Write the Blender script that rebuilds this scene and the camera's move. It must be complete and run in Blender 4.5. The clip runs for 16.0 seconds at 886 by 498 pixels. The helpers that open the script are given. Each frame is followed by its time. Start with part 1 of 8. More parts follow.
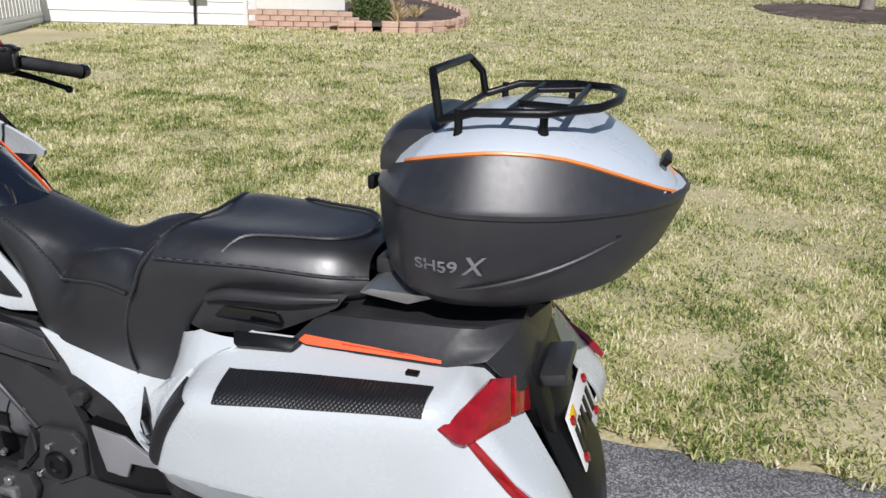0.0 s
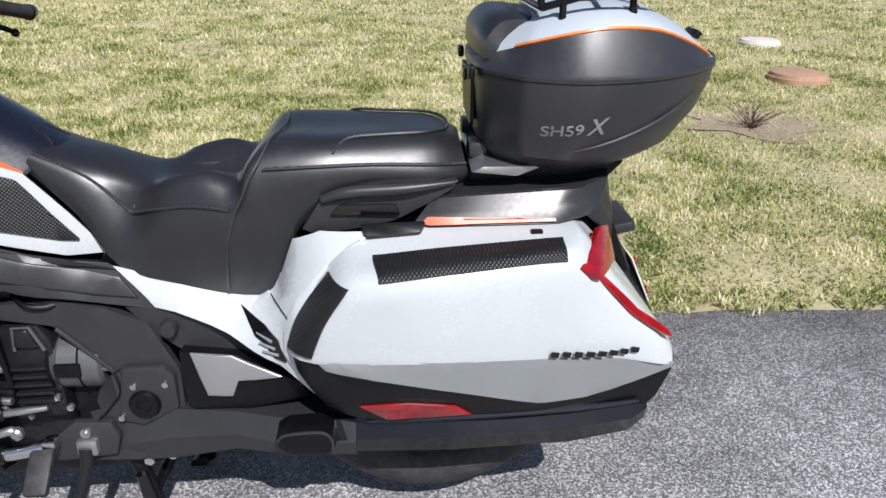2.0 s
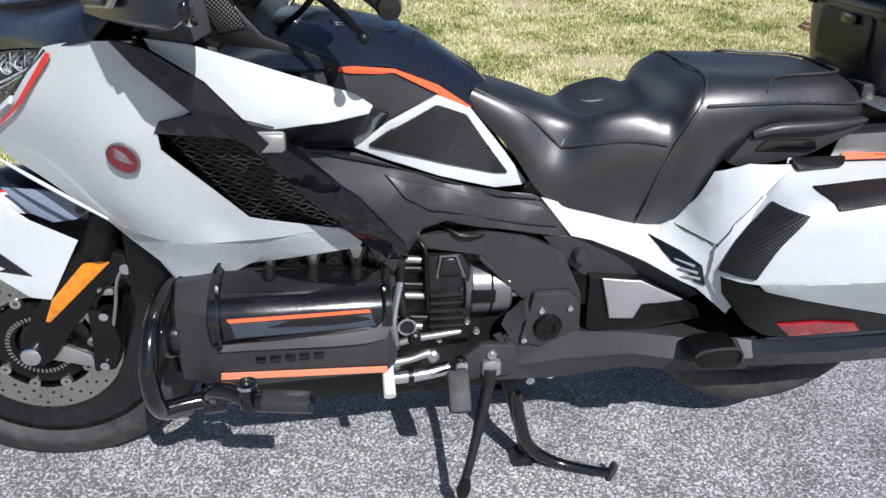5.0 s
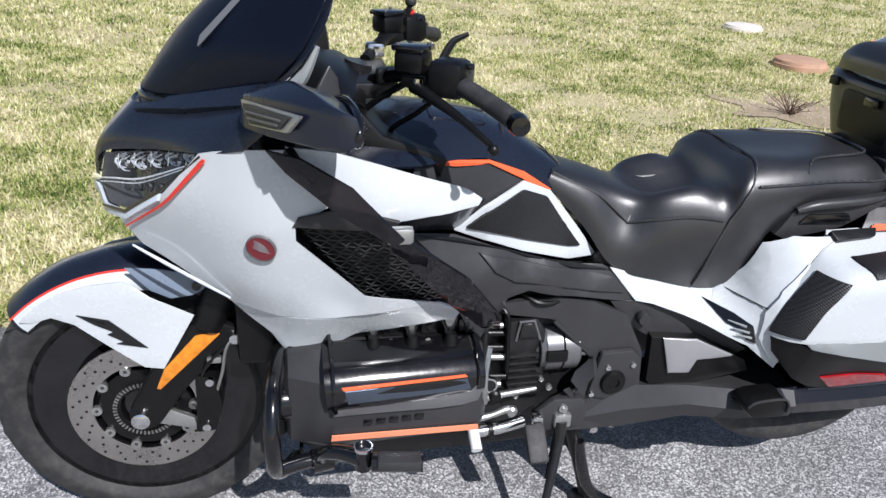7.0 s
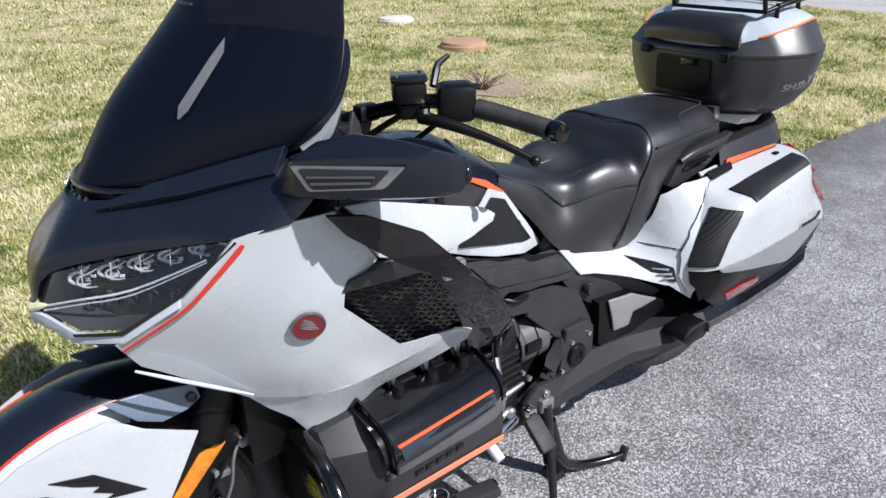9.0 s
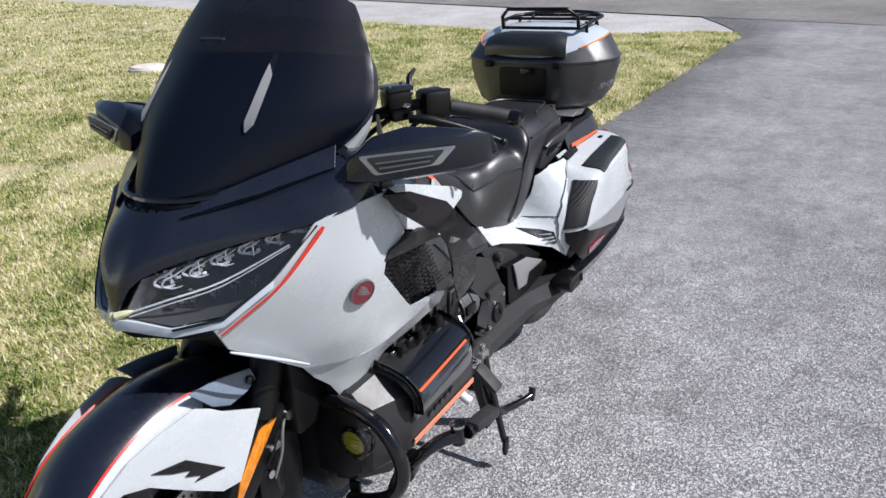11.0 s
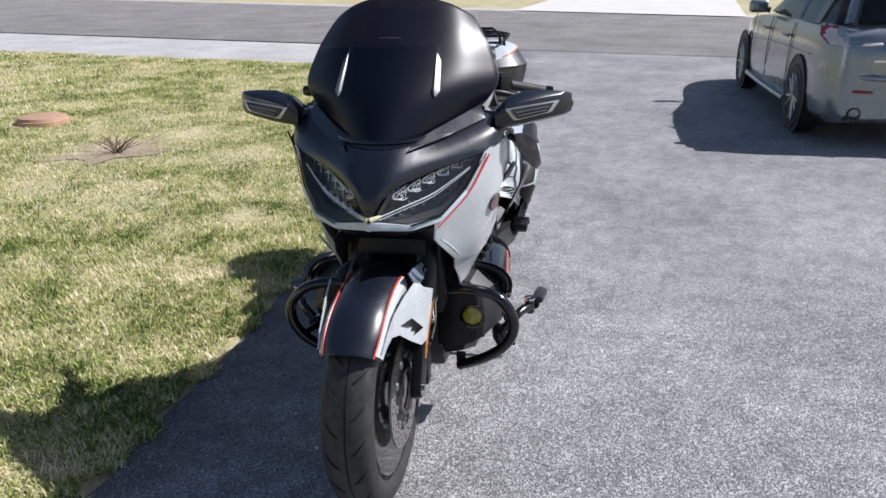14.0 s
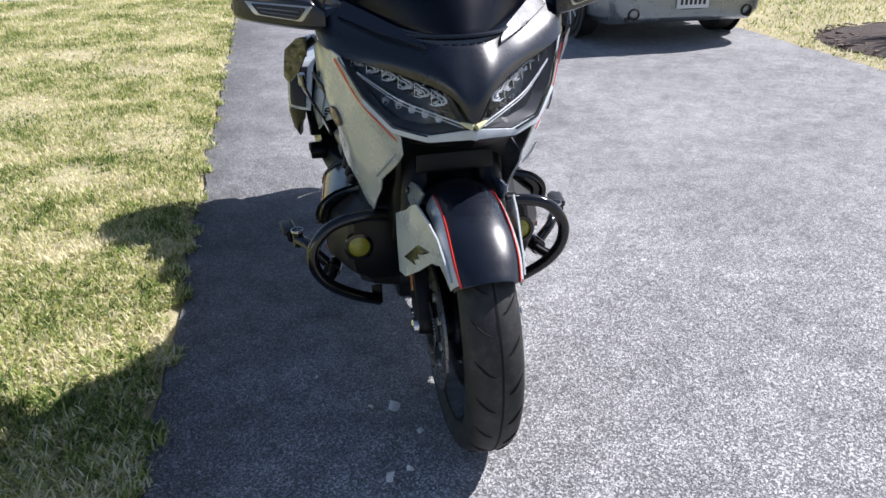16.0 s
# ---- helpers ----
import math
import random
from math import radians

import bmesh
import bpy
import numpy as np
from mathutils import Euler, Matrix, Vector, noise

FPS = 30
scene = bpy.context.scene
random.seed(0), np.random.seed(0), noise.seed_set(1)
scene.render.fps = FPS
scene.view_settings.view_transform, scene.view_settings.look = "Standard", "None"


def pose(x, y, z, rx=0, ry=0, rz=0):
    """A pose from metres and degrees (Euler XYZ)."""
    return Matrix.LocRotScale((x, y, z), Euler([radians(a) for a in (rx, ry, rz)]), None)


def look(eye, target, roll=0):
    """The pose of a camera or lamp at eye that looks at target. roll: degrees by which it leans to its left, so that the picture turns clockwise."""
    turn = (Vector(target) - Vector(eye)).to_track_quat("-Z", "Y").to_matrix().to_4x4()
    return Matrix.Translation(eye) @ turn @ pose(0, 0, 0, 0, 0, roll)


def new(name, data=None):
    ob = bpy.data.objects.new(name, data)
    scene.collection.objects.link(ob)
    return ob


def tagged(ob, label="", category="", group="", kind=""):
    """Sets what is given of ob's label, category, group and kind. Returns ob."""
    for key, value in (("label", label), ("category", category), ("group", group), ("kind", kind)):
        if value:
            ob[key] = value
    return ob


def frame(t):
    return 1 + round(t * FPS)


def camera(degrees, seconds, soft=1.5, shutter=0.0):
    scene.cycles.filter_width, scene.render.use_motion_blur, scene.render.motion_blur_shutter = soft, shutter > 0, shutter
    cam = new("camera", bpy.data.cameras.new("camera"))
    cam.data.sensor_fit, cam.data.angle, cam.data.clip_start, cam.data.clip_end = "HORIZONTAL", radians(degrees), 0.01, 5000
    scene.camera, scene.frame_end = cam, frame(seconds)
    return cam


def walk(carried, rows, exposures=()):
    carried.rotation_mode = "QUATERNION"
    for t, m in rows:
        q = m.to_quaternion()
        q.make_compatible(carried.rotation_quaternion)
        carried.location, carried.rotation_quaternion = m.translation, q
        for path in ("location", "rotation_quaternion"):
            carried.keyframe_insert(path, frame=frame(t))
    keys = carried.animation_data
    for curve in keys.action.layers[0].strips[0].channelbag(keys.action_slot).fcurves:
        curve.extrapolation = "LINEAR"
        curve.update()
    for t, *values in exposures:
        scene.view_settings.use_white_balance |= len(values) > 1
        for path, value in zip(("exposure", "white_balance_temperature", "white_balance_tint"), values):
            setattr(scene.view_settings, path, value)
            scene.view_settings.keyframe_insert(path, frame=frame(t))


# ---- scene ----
from mathutils.geometry import delaunay_2d_cdt
# The camera, carried round the parked motorcycle: seconds, eye, target, roll.
cam = camera(60.3, 16.0)
PATH = [
    (0, (-2.034, 1.151, 1.326), (-1.54, -0.653, 0.616), 2.2),
    (0.5, (-1.894, 1.21, 1.285), (-1.553, -0.62, 0.552), 1.4),
    (1, (-1.812, 1.297, 1.258), (-1.617, -0.548, 0.512), 0.8),
    (1.5, (-1.682, 1.398, 1.253), (-1.653, -0.443, 0.472), 0.7),
    (2, (-1.502, 1.412, 1.245), (-1.618, -0.42, 0.451), 0.9),
    (2.5, (-1.296, 1.404, 1.237), (-1.518, -0.417, 0.439), 1.1),
    (3, (-1.154, 1.422, 1.217), (-1.459, -0.378, 0.4), 1.2),
    (3.5, (-0.995, 1.423, 1.209), (-1.33, -0.357, 0.362), 1.2),
    (4, (-0.8, 1.355, 1.18), (-1.127, -0.413, 0.304), 1.4),
    (4.5, (-0.654, 1.331, 1.185), (-0.982, -0.419, 0.274), 2.45),
    (5, (-0.602, 1.437, 1.231), (-0.875, -0.323, 0.319), 3.0),
    (5.2, (-0.595, 1.496, 1.254), (-0.839, -0.269, 0.347), 3.3),
    (7.3, (-0.311, 1.48, 1.381), (-0.744, -0.273, 0.522), 3.5),
    (7.5, (-0.297, 1.433, 1.371), (-0.787, -0.302, 0.504), 3.3),
    (8, (-0.186, 1.301, 1.371), (-0.868, -0.357, 0.484), 1.9),
    (8.5, (0.049, 1.191, 1.385), (-0.873, -0.359, 0.519), 0.2),
    (9, (0.195, 1.198, 1.384), (-0.939, -0.228, 0.557), -0.9),
    (9.2, (0.255, 1.215, 1.388), (-0.947, -0.162, 0.576), -1.3),
    (11.3, (0.857, 1.065, 1.402), (-0.765, 0.158, 0.662), -1.6),
    (11.5, (0.933, 1.066, 1.398), (-0.71, 0.191, 0.667), -1.4),
    (12, (1.098, 1.032, 1.404), (-0.591, 0.235, 0.687), -1.0),
    (12.5, (1.24, 0.877, 1.406), (-0.488, 0.159, 0.7), -0.7),
    (13, (1.437, 0.753, 1.43), (-0.334, 0.139, 0.732), -0.6),
    (13.5, (1.665, 0.671, 1.42), (-0.155, 0.193, 0.745), -0.6),
    (14, (1.817, 0.506, 1.412), (-0.033, 0.164, 0.732), -0.6),
    (14.5, (1.877, 0.263, 1.387), (0.015, 0.075, 0.68), -0.6),
    (15, (1.793, 0.074, 1.321), (-0.065, 0.064, 0.581), -0.8),
    (15.5, (1.666, -0.166, 1.311), (-0.159, 0.029, 0.516), -0.5),
    (16, (1.61, -0.417, 1.283), (-0.166, -0.044, 0.444), -0.9),
]
# seconds, stops, kelvin, tint of the clip's own camera
TONE = [(0.0, 0.05, 6200, 13), (2.0, 0.27, 6180, 13), (3.5, 0.42, 6090, 13), (5.0, 0.46, 6060, 13), (8.5, 0.43, 6080, 14), (11.5, 0.36, 6150, 14), (13.5, 0.40, 6110, 14), (14.5, 0.46, 6100, 14), (15.5, 0.62, 6100, 15), (16.0, 0.76, 6100, 15)]
walk(cam, [(t, look(eye, target, roll)) for t, eye, target, roll in PATH], TONE)

# ---- light ----
SUN_DIR = Vector((-0.28, 0.92, 1.0)).normalized()
world = bpy.data.worlds.new("sky")
scene.world = world
world.use_nodes = True
wn = world.node_tree
sky = wn.nodes.new("ShaderNodeTexSky")
sky.sky_type = "NISHITA"
sky.sun_disc = False
sky.sun_elevation = math.asin(SUN_DIR.z)
sky.sun_rotation = math.atan2(SUN_DIR.x, SUN_DIR.y)
sky.dust_density = 1.0
wn.links.new(sky.outputs[0], wn.nodes["Background"].inputs[0])
wn.nodes["Background"].inputs[1].default_value = 0.062
sun_data = bpy.data.lights.new("sun", "SUN")
sun_data.energy = 4.75
sun_data.angle = radians(0.53)
sun_data.color = (1.0, 0.965, 0.915)
sun = new("sun", sun_data)
sun.matrix_world = look(SUN_DIR * 60, (0, 0, 0))
scene.view_settings.exposure = 0.0


# ---- materials ----
def sock(node, key, value):
    node.inputs[key].default_value = value


def pbr(name, base, rough=0.5, metal=0.0, vary=0.12, scale=9.0, rvary=0.08, bump=0.0, bscale=200.0, coat=0.0, dust=0.0, spec=0.5):
    """A painted, plastic or metal surface with broad and fine variation, dust and grain."""
    m = bpy.data.materials.new(name)
    m.use_nodes = True
    nt = m.node_tree
    p = nt.nodes["Principled BSDF"]
    co = nt.nodes.new("ShaderNodeTexCoord")
    big, fine = nt.nodes.new("ShaderNodeTexNoise"), nt.nodes.new("ShaderNodeTexNoise")
    sock(big, "Scale", scale), sock(big, "Detail", 5.0)
    sock(fine, "Scale", scale * 14), sock(fine, "Detail", 3.0)
    nt.links.new(co.outputs["Object"], big.inputs["Vector"])
    nt.links.new(co.outputs["Object"], fine.inputs["Vector"])
    add = nt.nodes.new("ShaderNodeMath")
    add.operation = "MULTIPLY_ADD"
    nt.links.new(fine.outputs[0], add.inputs[0])
    add.inputs[1].default_value = 0.5
    nt.links.new(big.outputs[0], add.inputs[2])
    ramp = nt.nodes.new("ShaderNodeMapRange")
    sock(ramp, "From Min", 0.4), sock(ramp, "From Max", 1.1)
    sock(ramp, "To Min", 1 - vary), sock(ramp, "To Max", 1 + vary)
    nt.links.new(add.outputs[0], ramp.inputs["Value"])
    mul = nt.nodes.new("ShaderNodeMix")
    mul.data_type, mul.blend_type = "RGBA", "MULTIPLY"
    sock(mul, 0, 1.0)
    mul.inputs[6].default_value = (*base, 1)
    nt.links.new(ramp.outputs[0], mul.inputs[7])
    out = mul.outputs[2]
    if dust:
        dn = nt.nodes.new("ShaderNodeTexNoise")
        sock(dn, "Scale", 35.0), sock(dn, "Detail", 8.0), sock(dn, "Roughness", 0.7)
        nt.links.new(co.outputs["Object"], dn.inputs["Vector"])
        dr = nt.nodes.new("ShaderNodeMapRange")
        sock(dr, "From Min", 0.45), sock(dr, "From Max", 0.8), sock(dr, "To Min", 0.0), sock(dr, "To Max", dust)
        nt.links.new(dn.outputs[0], dr.inputs["Value"])
        dm = nt.nodes.new("ShaderNodeMix")
        dm.data_type = "RGBA"
        nt.links.new(dr.outputs[0], dm.inputs[0])
        nt.links.new(out, dm.inputs[6])
        dm.inputs[7].default_value = (0.33, 0.31, 0.28, 1)
        out = dm.outputs[2]
    nt.links.new(out, p.inputs["Base Color"])
    rr = nt.nodes.new("ShaderNodeMapRange")
    sock(rr, "From Min", 0.4), sock(rr, "From Max", 1.1)
    sock(rr, "To Min", max(0.02, rough - rvary)), sock(rr, "To Max", min(1.0, rough + rvary))
    nt.links.new(add.outputs[0], rr.inputs["Value"])
    nt.links.new(rr.outputs[0], p.inputs["Roughness"])
    sock(p, "Metallic", metal), sock(p, "Coat Weight", coat), sock(p, "Coat Roughness", 0.06)
    sock(p, "Specular IOR Level", spec)
    if bump:
        bt = nt.nodes.new("ShaderNodeTexNoise")
        sock(bt, "Scale", bscale), sock(bt, "Detail", 4.0)
        nt.links.new(co.outputs["Object"], bt.inputs["Vector"])
        bn = nt.nodes.new("ShaderNodeBump")
        sock(bn, "Strength", bump), sock(bn, "Distance", 0.002)
        nt.links.new(bt.outputs[0], bn.inputs["Height"])
        nt.links.new(bn.outputs[0], p.inputs["Normal"])
    return m


def studded(name, base, rough, size, depth):
    """Rubber pad with a fine honeycomb relief."""
    m = pbr(name, base, rough, vary=0.2)
    nt = m.node_tree
    co = nt.nodes.new("ShaderNodeTexCoord")
    v = nt.nodes.new("ShaderNodeTexVoronoi")
    sock(v, "Scale", 1.0 / size), sock(v, "Randomness", 0.0)
    mp = nt.nodes.new("ShaderNodeMapping")
    mp.inputs["Scale"].default_value = (1.0, 0.02, 1.0)
    mp.inputs["Rotation"].default_value = (0, radians(45), 0)
    nt.links.new(co.outputs["Object"], mp.inputs["Vector"])
    nt.links.new(mp.outputs[0], v.inputs["Vector"])
    bn = nt.nodes.new("ShaderNodeBump")
    sock(bn, "Strength", 1.0), sock(bn, "Distance", depth)
    bn.invert = True
    nt.links.new(v.outputs["Distance"], bn.inputs["Height"])
    nt.links.new(bn.outputs[0], nt.nodes["Principled BSDF"].inputs["Normal"])
    return m


def glassy(name, tint, rough=0.02, see=0.85, base=(0.01, 0.01, 0.012), coat=0.5):
    """A thin tinted pane: what lies behind shows through the tint, the face reflects."""
    m = bpy.data.materials.new(name)
    m.use_nodes = True
    nt = m.node_tree
    p = nt.nodes["Principled BSDF"]
    p.inputs["Base Color"].default_value = (*base, 1)
    sock(p, "Roughness", rough)
    sock(p, "Coat Weight", coat)
    tr = nt.nodes.new("ShaderNodeBsdfTransparent")
    tr.inputs[0].default_value = (*tint, 1)
    mx = nt.nodes.new("ShaderNodeMixShader")
    sock(mx, 0, see)
    nt.links.new(p.outputs[0], mx.inputs[1])
    nt.links.new(tr.outputs[0], mx.inputs[2])
    nt.links.new(mx.outputs[0], nt.nodes["Material Output"].inputs[0])
    return m


WHITE = pbr("pearl_white_paint", (0.51, 0.54, 0.555), 0.26, vary=0.03, coat=0.5, dust=0.03)
SILVER_GREY = pbr("matte_silver_paint", (0.30, 0.32, 0.325), 0.42, metal=0.25, vary=0.05, dust=0.05)
LID_SILVER = pbr("light_silver_lid", (0.48, 0.53, 0.58), 0.30, vary=0.04, coat=0.3, dust=0.06)
GUNMETAL = pbr("gunmetal_plastic", (0.036, 0.036, 0.038), 0.40, metal=0.25, vary=0.10, bump=0.06, bscale=700, dust=0.02)
NAVY = pbr("blue_black_satin_paint", (0.007, 0.0095, 0.018), 0.30, vary=0.1, coat=0.3, dust=0.006)
BLACK = pbr("black_plastic", (0.004, 0.004, 0.0044), 0.36, vary=0.15, bump=0.12, bscale=700, dust=0.006, spec=0.3)
BLACK_GLOSS = pbr("black_gloss_plastic", (0.004, 0.004, 0.005), 0.15, vary=0.1, coat=0.4, dust=0.006)
CASE_GREY = pbr("charcoal_case_plastic", (0.021, 0.021, 0.024), 0.40, vary=0.1, bump=0.14, bscale=900, dust=0.025, spec=0.9)
LEATHER = pbr("black_leather", (0.013, 0.013, 0.015), 0.39, vary=0.15, bump=0.10, bscale=520, dust=0.012, spec=0.95)
RUBBER = pbr("tyre_rubber", (0.018, 0.018, 0.019), 0.62, vary=0.25, bump=0.3, bscale=300, dust=0.12)
TRIM_GREY = pbr("satin_grey_trim", (0.24, 0.245, 0.25), 0.48, metal=0.6, vary=0.08)
CHROME = pbr("chrome", (0.72, 0.72, 0.72), 0.14, metal=1.0, vary=0.05)
ALLOY = pbr("cast_alloy", (0.46, 0.46, 0.45), 0.36, metal=0.9, vary=0.12, dust=0.1)
DARK_ALLOY = pbr("dark_cast_alloy", (0.026, 0.026, 0.028), 0.33, metal=0.6, vary=0.2, bump=0.2, bscale=300, dust=0.05)
EDGE_ALLOY = pbr("worn_grey_alloy", (0.17, 0.17, 0.175), 0.34, metal=0.6, vary=0.15, dust=0.04)
# pale base colour stands in for sun and sky reflected in the plate
HEEL = pbr("satin_heel_plate", (0.34, 0.34, 0.35), 0.34, metal=0.5, vary=0.06, dust=0.03)
STEEL = pbr("brake_steel", (0.50, 0.48, 0.45), 0.30, metal=1.0, vary=0.15)
ORANGE = pbr("orange_stripe_vinyl", (0.80, 0.12, 0.04), 0.35, vary=0.05)
PALE_ORANGE = pbr("pale_orange_stripe_vinyl", (0.75, 0.26, 0.14), 0.30, vary=0.05)
LID_ORANGE = pbr("light_orange_lid_line", (0.78, 0.24, 0.06), 0.35, vary=0.05)
RED = pbr("red_stripe_paint", (0.62, 0.035, 0.02), 0.30, vary=0.05, coat=0.5)
RED_LENS = pbr("red_lens", (0.27, 0.005, 0.009), 0.10, vary=0.45, scale=40, coat=0.9)
AMBER_LENS = pbr("amber_reflector", (0.62, 0.20, 0.008), 0.14, vary=0.45, scale=60, coat=0.8)
CLEAR_LENS = glassy("clear_lens", (0.96, 0.97, 0.98), see=0.92, base=(0.10, 0.105, 0.12))
SATIN_BLACK = pbr("satin_black_plastic", (0.022, 0.022, 0.024), 0.36, vary=0.12)
LAMP_YELLOW = pbr("pale_yellow_lamp_plastic", (0.72, 0.70, 0.44), 0.2, vary=0.1, coat=0.5)
SMOKE = glassy("smoked_plexiglass", (0.36, 0.31, 0.31), see=0.40, base=(0.012, 0.012, 0.016))
SCREEN = glassy("dark_tinted_screen", (0.21, 0.20, 0.22), rough=0.30, see=0.52, base=(0.007, 0.010, 0.022), coat=0.0)
FOG_YELLOW = pbr("yellow_fog_lens", (0.33, 0.31, 0.02), 0.12, vary=0.25, scale=60, coat=0.9)
PAD = studded("studded_rubber_pad", (0.010, 0.010, 0.011), 0.46, 0.0048, 0.0022)
MARK_GREY = pbr("pale_grey_lettering", (0.22, 0.22, 0.23), 0.45, vary=0.05)
BADGE_RED = pbr("red_badge_enamel", (0.15, 0.004, 0.010), 0.16, vary=0.1, coat=0.9)
REFLECTOR = pbr("lamp_reflector", (0.86, 0.87, 0.89), 0.26, metal=0.4, vary=0.1)
PLATE_WHITE = pbr("plate_white_enamel", (0.72, 0.73, 0.72), 0.35, vary=0.04)
PLATE_YELLOW = pbr("plate_yellow_sticker", (0.80, 0.50, 0.02), 0.4, vary=0.04)


# ---- mesh tools ----
def finish(name, bm, mat, parent=None, label="", sharp=38.0, smooth=True):
    me = bpy.data.meshes.new(name)
    bm.normal_update()
    bm.to_mesh(me)
    bm.free()
    me.materials.append(mat)
    if smooth:
        me.shade_smooth()
        me.set_sharp_from_angle(angle=radians(sharp))
    ob = new(name, me)
    if parent is not None:
        ob.parent = parent
    if label:
        ob["label"] = label
    return ob


def part(name, bm, material, parent, label="", sharp=38.0):
    """One mesh object under a thing or a part."""
    return finish(name, bm, material, parent, label, sharp)


def flip_copy(bm):
    """The same shape on the other side of the y = 0 plane."""
    other = bm.copy()
    for v in other.verts:
        v.co.y = -v.co.y
    bmesh.ops.reverse_faces(other, faces=other.faces[:])
    return other


def both(name, bm, material, parent, label="", sharp=38.0):
    other = flip_copy(bm)
    a = finish(name, bm, material, parent if not isinstance(parent, tuple) else parent[0], label, sharp)
    b = finish(name, other, material, parent if not isinstance(parent, tuple) else parent[1], label, sharp)
    return a, b


def shell(bm, thick, bev, way=None):
    """Give a sheet thickness against its normals, or along one way, and round its front rim."""
    bm.normal_update()
    front = bm.verts[:]
    faces = bm.faces[:]
    rim = [e for e in bm.edges if len(e.link_faces) == 1]
    back = {v: bm.verts.new(v.co - (Vector(way) if way else v.normal) * thick) for v in front}
    for f in faces:
        bm.faces.new([back[v] for v in reversed(f.verts)])
    for e in rim:
        f = e.link_faces[0]
        vs = f.verts[:]
        i = vs.index(e.verts[0])
        a, b = (e.verts[0], e.verts[1]) if vs[(i + 1) % len(vs)] == e.verts[1] else (e.verts[1], e.verts[0])
        bm.faces.new([b, a, back[a], back[b]])
    if bev > 0:
        bmesh.ops.bevel(bm, geom=rim, offset=bev, segments=2, profile=0.5, affect="EDGES", clamp_overlap=True)
    return bm


def rounded(pts, r, n=4):
    """Round the corners of a closed outline."""
    if r <= 0:
        return [Vector(p) for p in pts]
    out = []
    pts = [Vector(p) for p in pts]
    for i, p in enumerate(pts):
        a, b = pts[i - 1], pts[(i + 1) % len(pts)]
        ra = min(r, (a - p).length * 0.45)
        rb = min(r, (b - p).length * 0.45)
        s, e = p + (a - p).normalized() * ra, p + (b - p).normalized() * rb
        for k in range(n + 1):
            t = k / n
            out.append(s * (1 - t) ** 2 + p * 2 * t * (1 - t) + e * t ** 2)
    return out


def spline_fn(pts, axis, stiff=1e-4):
    """A smooth height field over the other two axes through the given places."""
    uv = [i for i in (0, 1, 2) if i != axis]
    P = np.array([[p[uv[0]], p[uv[1]]] for p in pts])
    h = np.array([p[axis] for p in pts])
    n = len(P)

    def phi(d):
        d = np.maximum(d, 1e-9)
        return d * d * np.log(d)
    D = np.linalg.norm(P[:, None] - P[None], axis=2)
    A = np.zeros((n + 3, n + 3))
    A[:n, :n] = phi(D) + np.eye(n) * stiff
    A[:n, n], A[:n, n + 1:] = 1, P
    A[n, :n], A[n + 1:, :n] = 1, P.T
    w = np.linalg.solve(A, np.concatenate([h, [0, 0, 0]]))

    def at(u, v):
        d = np.hypot(P[:, 0] - u, P[:, 1] - v)
        return float(phi(d) @ w[:n] + w[n] + w[n + 1] * u + w[n + 2] * v)
    return at


def sheet_from_outline(pts, axis=1, ctrl=(), step=0.03, corner=0.0, off=0.0, side=1, fn=None):
    """A curved sheet inside an outline; side: which way along the axis it faces."""
    uv = [i for i in (0, 1, 2) if i != axis]
    at = fn or spline_fn(list(pts) + list(ctrl), axis)
    bm = bmesh.new()
    loop = rounded(pts, corner)
    vs = []
    for p in loop:
        c = [0.0, 0.0, 0.0]
        c[uv[0]], c[uv[1]] = p[uv[0]], p[uv[1]]
        if vs and (Vector(c) - vs[-1].co).length < 1e-5:
            continue
        vs.append(bm.verts.new(c))
    f = bm.faces.new(vs)
    bmesh.ops.triangulate(bm, faces=[f])
    for k in uv:
        lo, hi = min(v.co[k] for v in bm.verts), max(v.co[k] for v in bm.verts)
        n = int((hi - lo) / step)
        for i in range(1, n + 1):
            c, nrm = [0, 0, 0], [0, 0, 0]
            c[k], nrm[k] = lo + (hi - lo) * i / (n + 1), 1
            bmesh.ops.bisect_plane(bm, geom=bm.verts[:] + bm.edges[:] + bm.faces[:], dist=1e-5, plane_co=c, plane_no=nrm)
    for v in bm.verts:
        v.co[axis] = at(v.co[uv[0]], v.co[uv[1]]) + off * side
    bm.normal_update()
    if sum(f.normal[axis] * f.calc_area() for f in bm.faces) * side < 0:
        bmesh.ops.reverse_faces(bm, faces=bm.faces[:])
    return bm


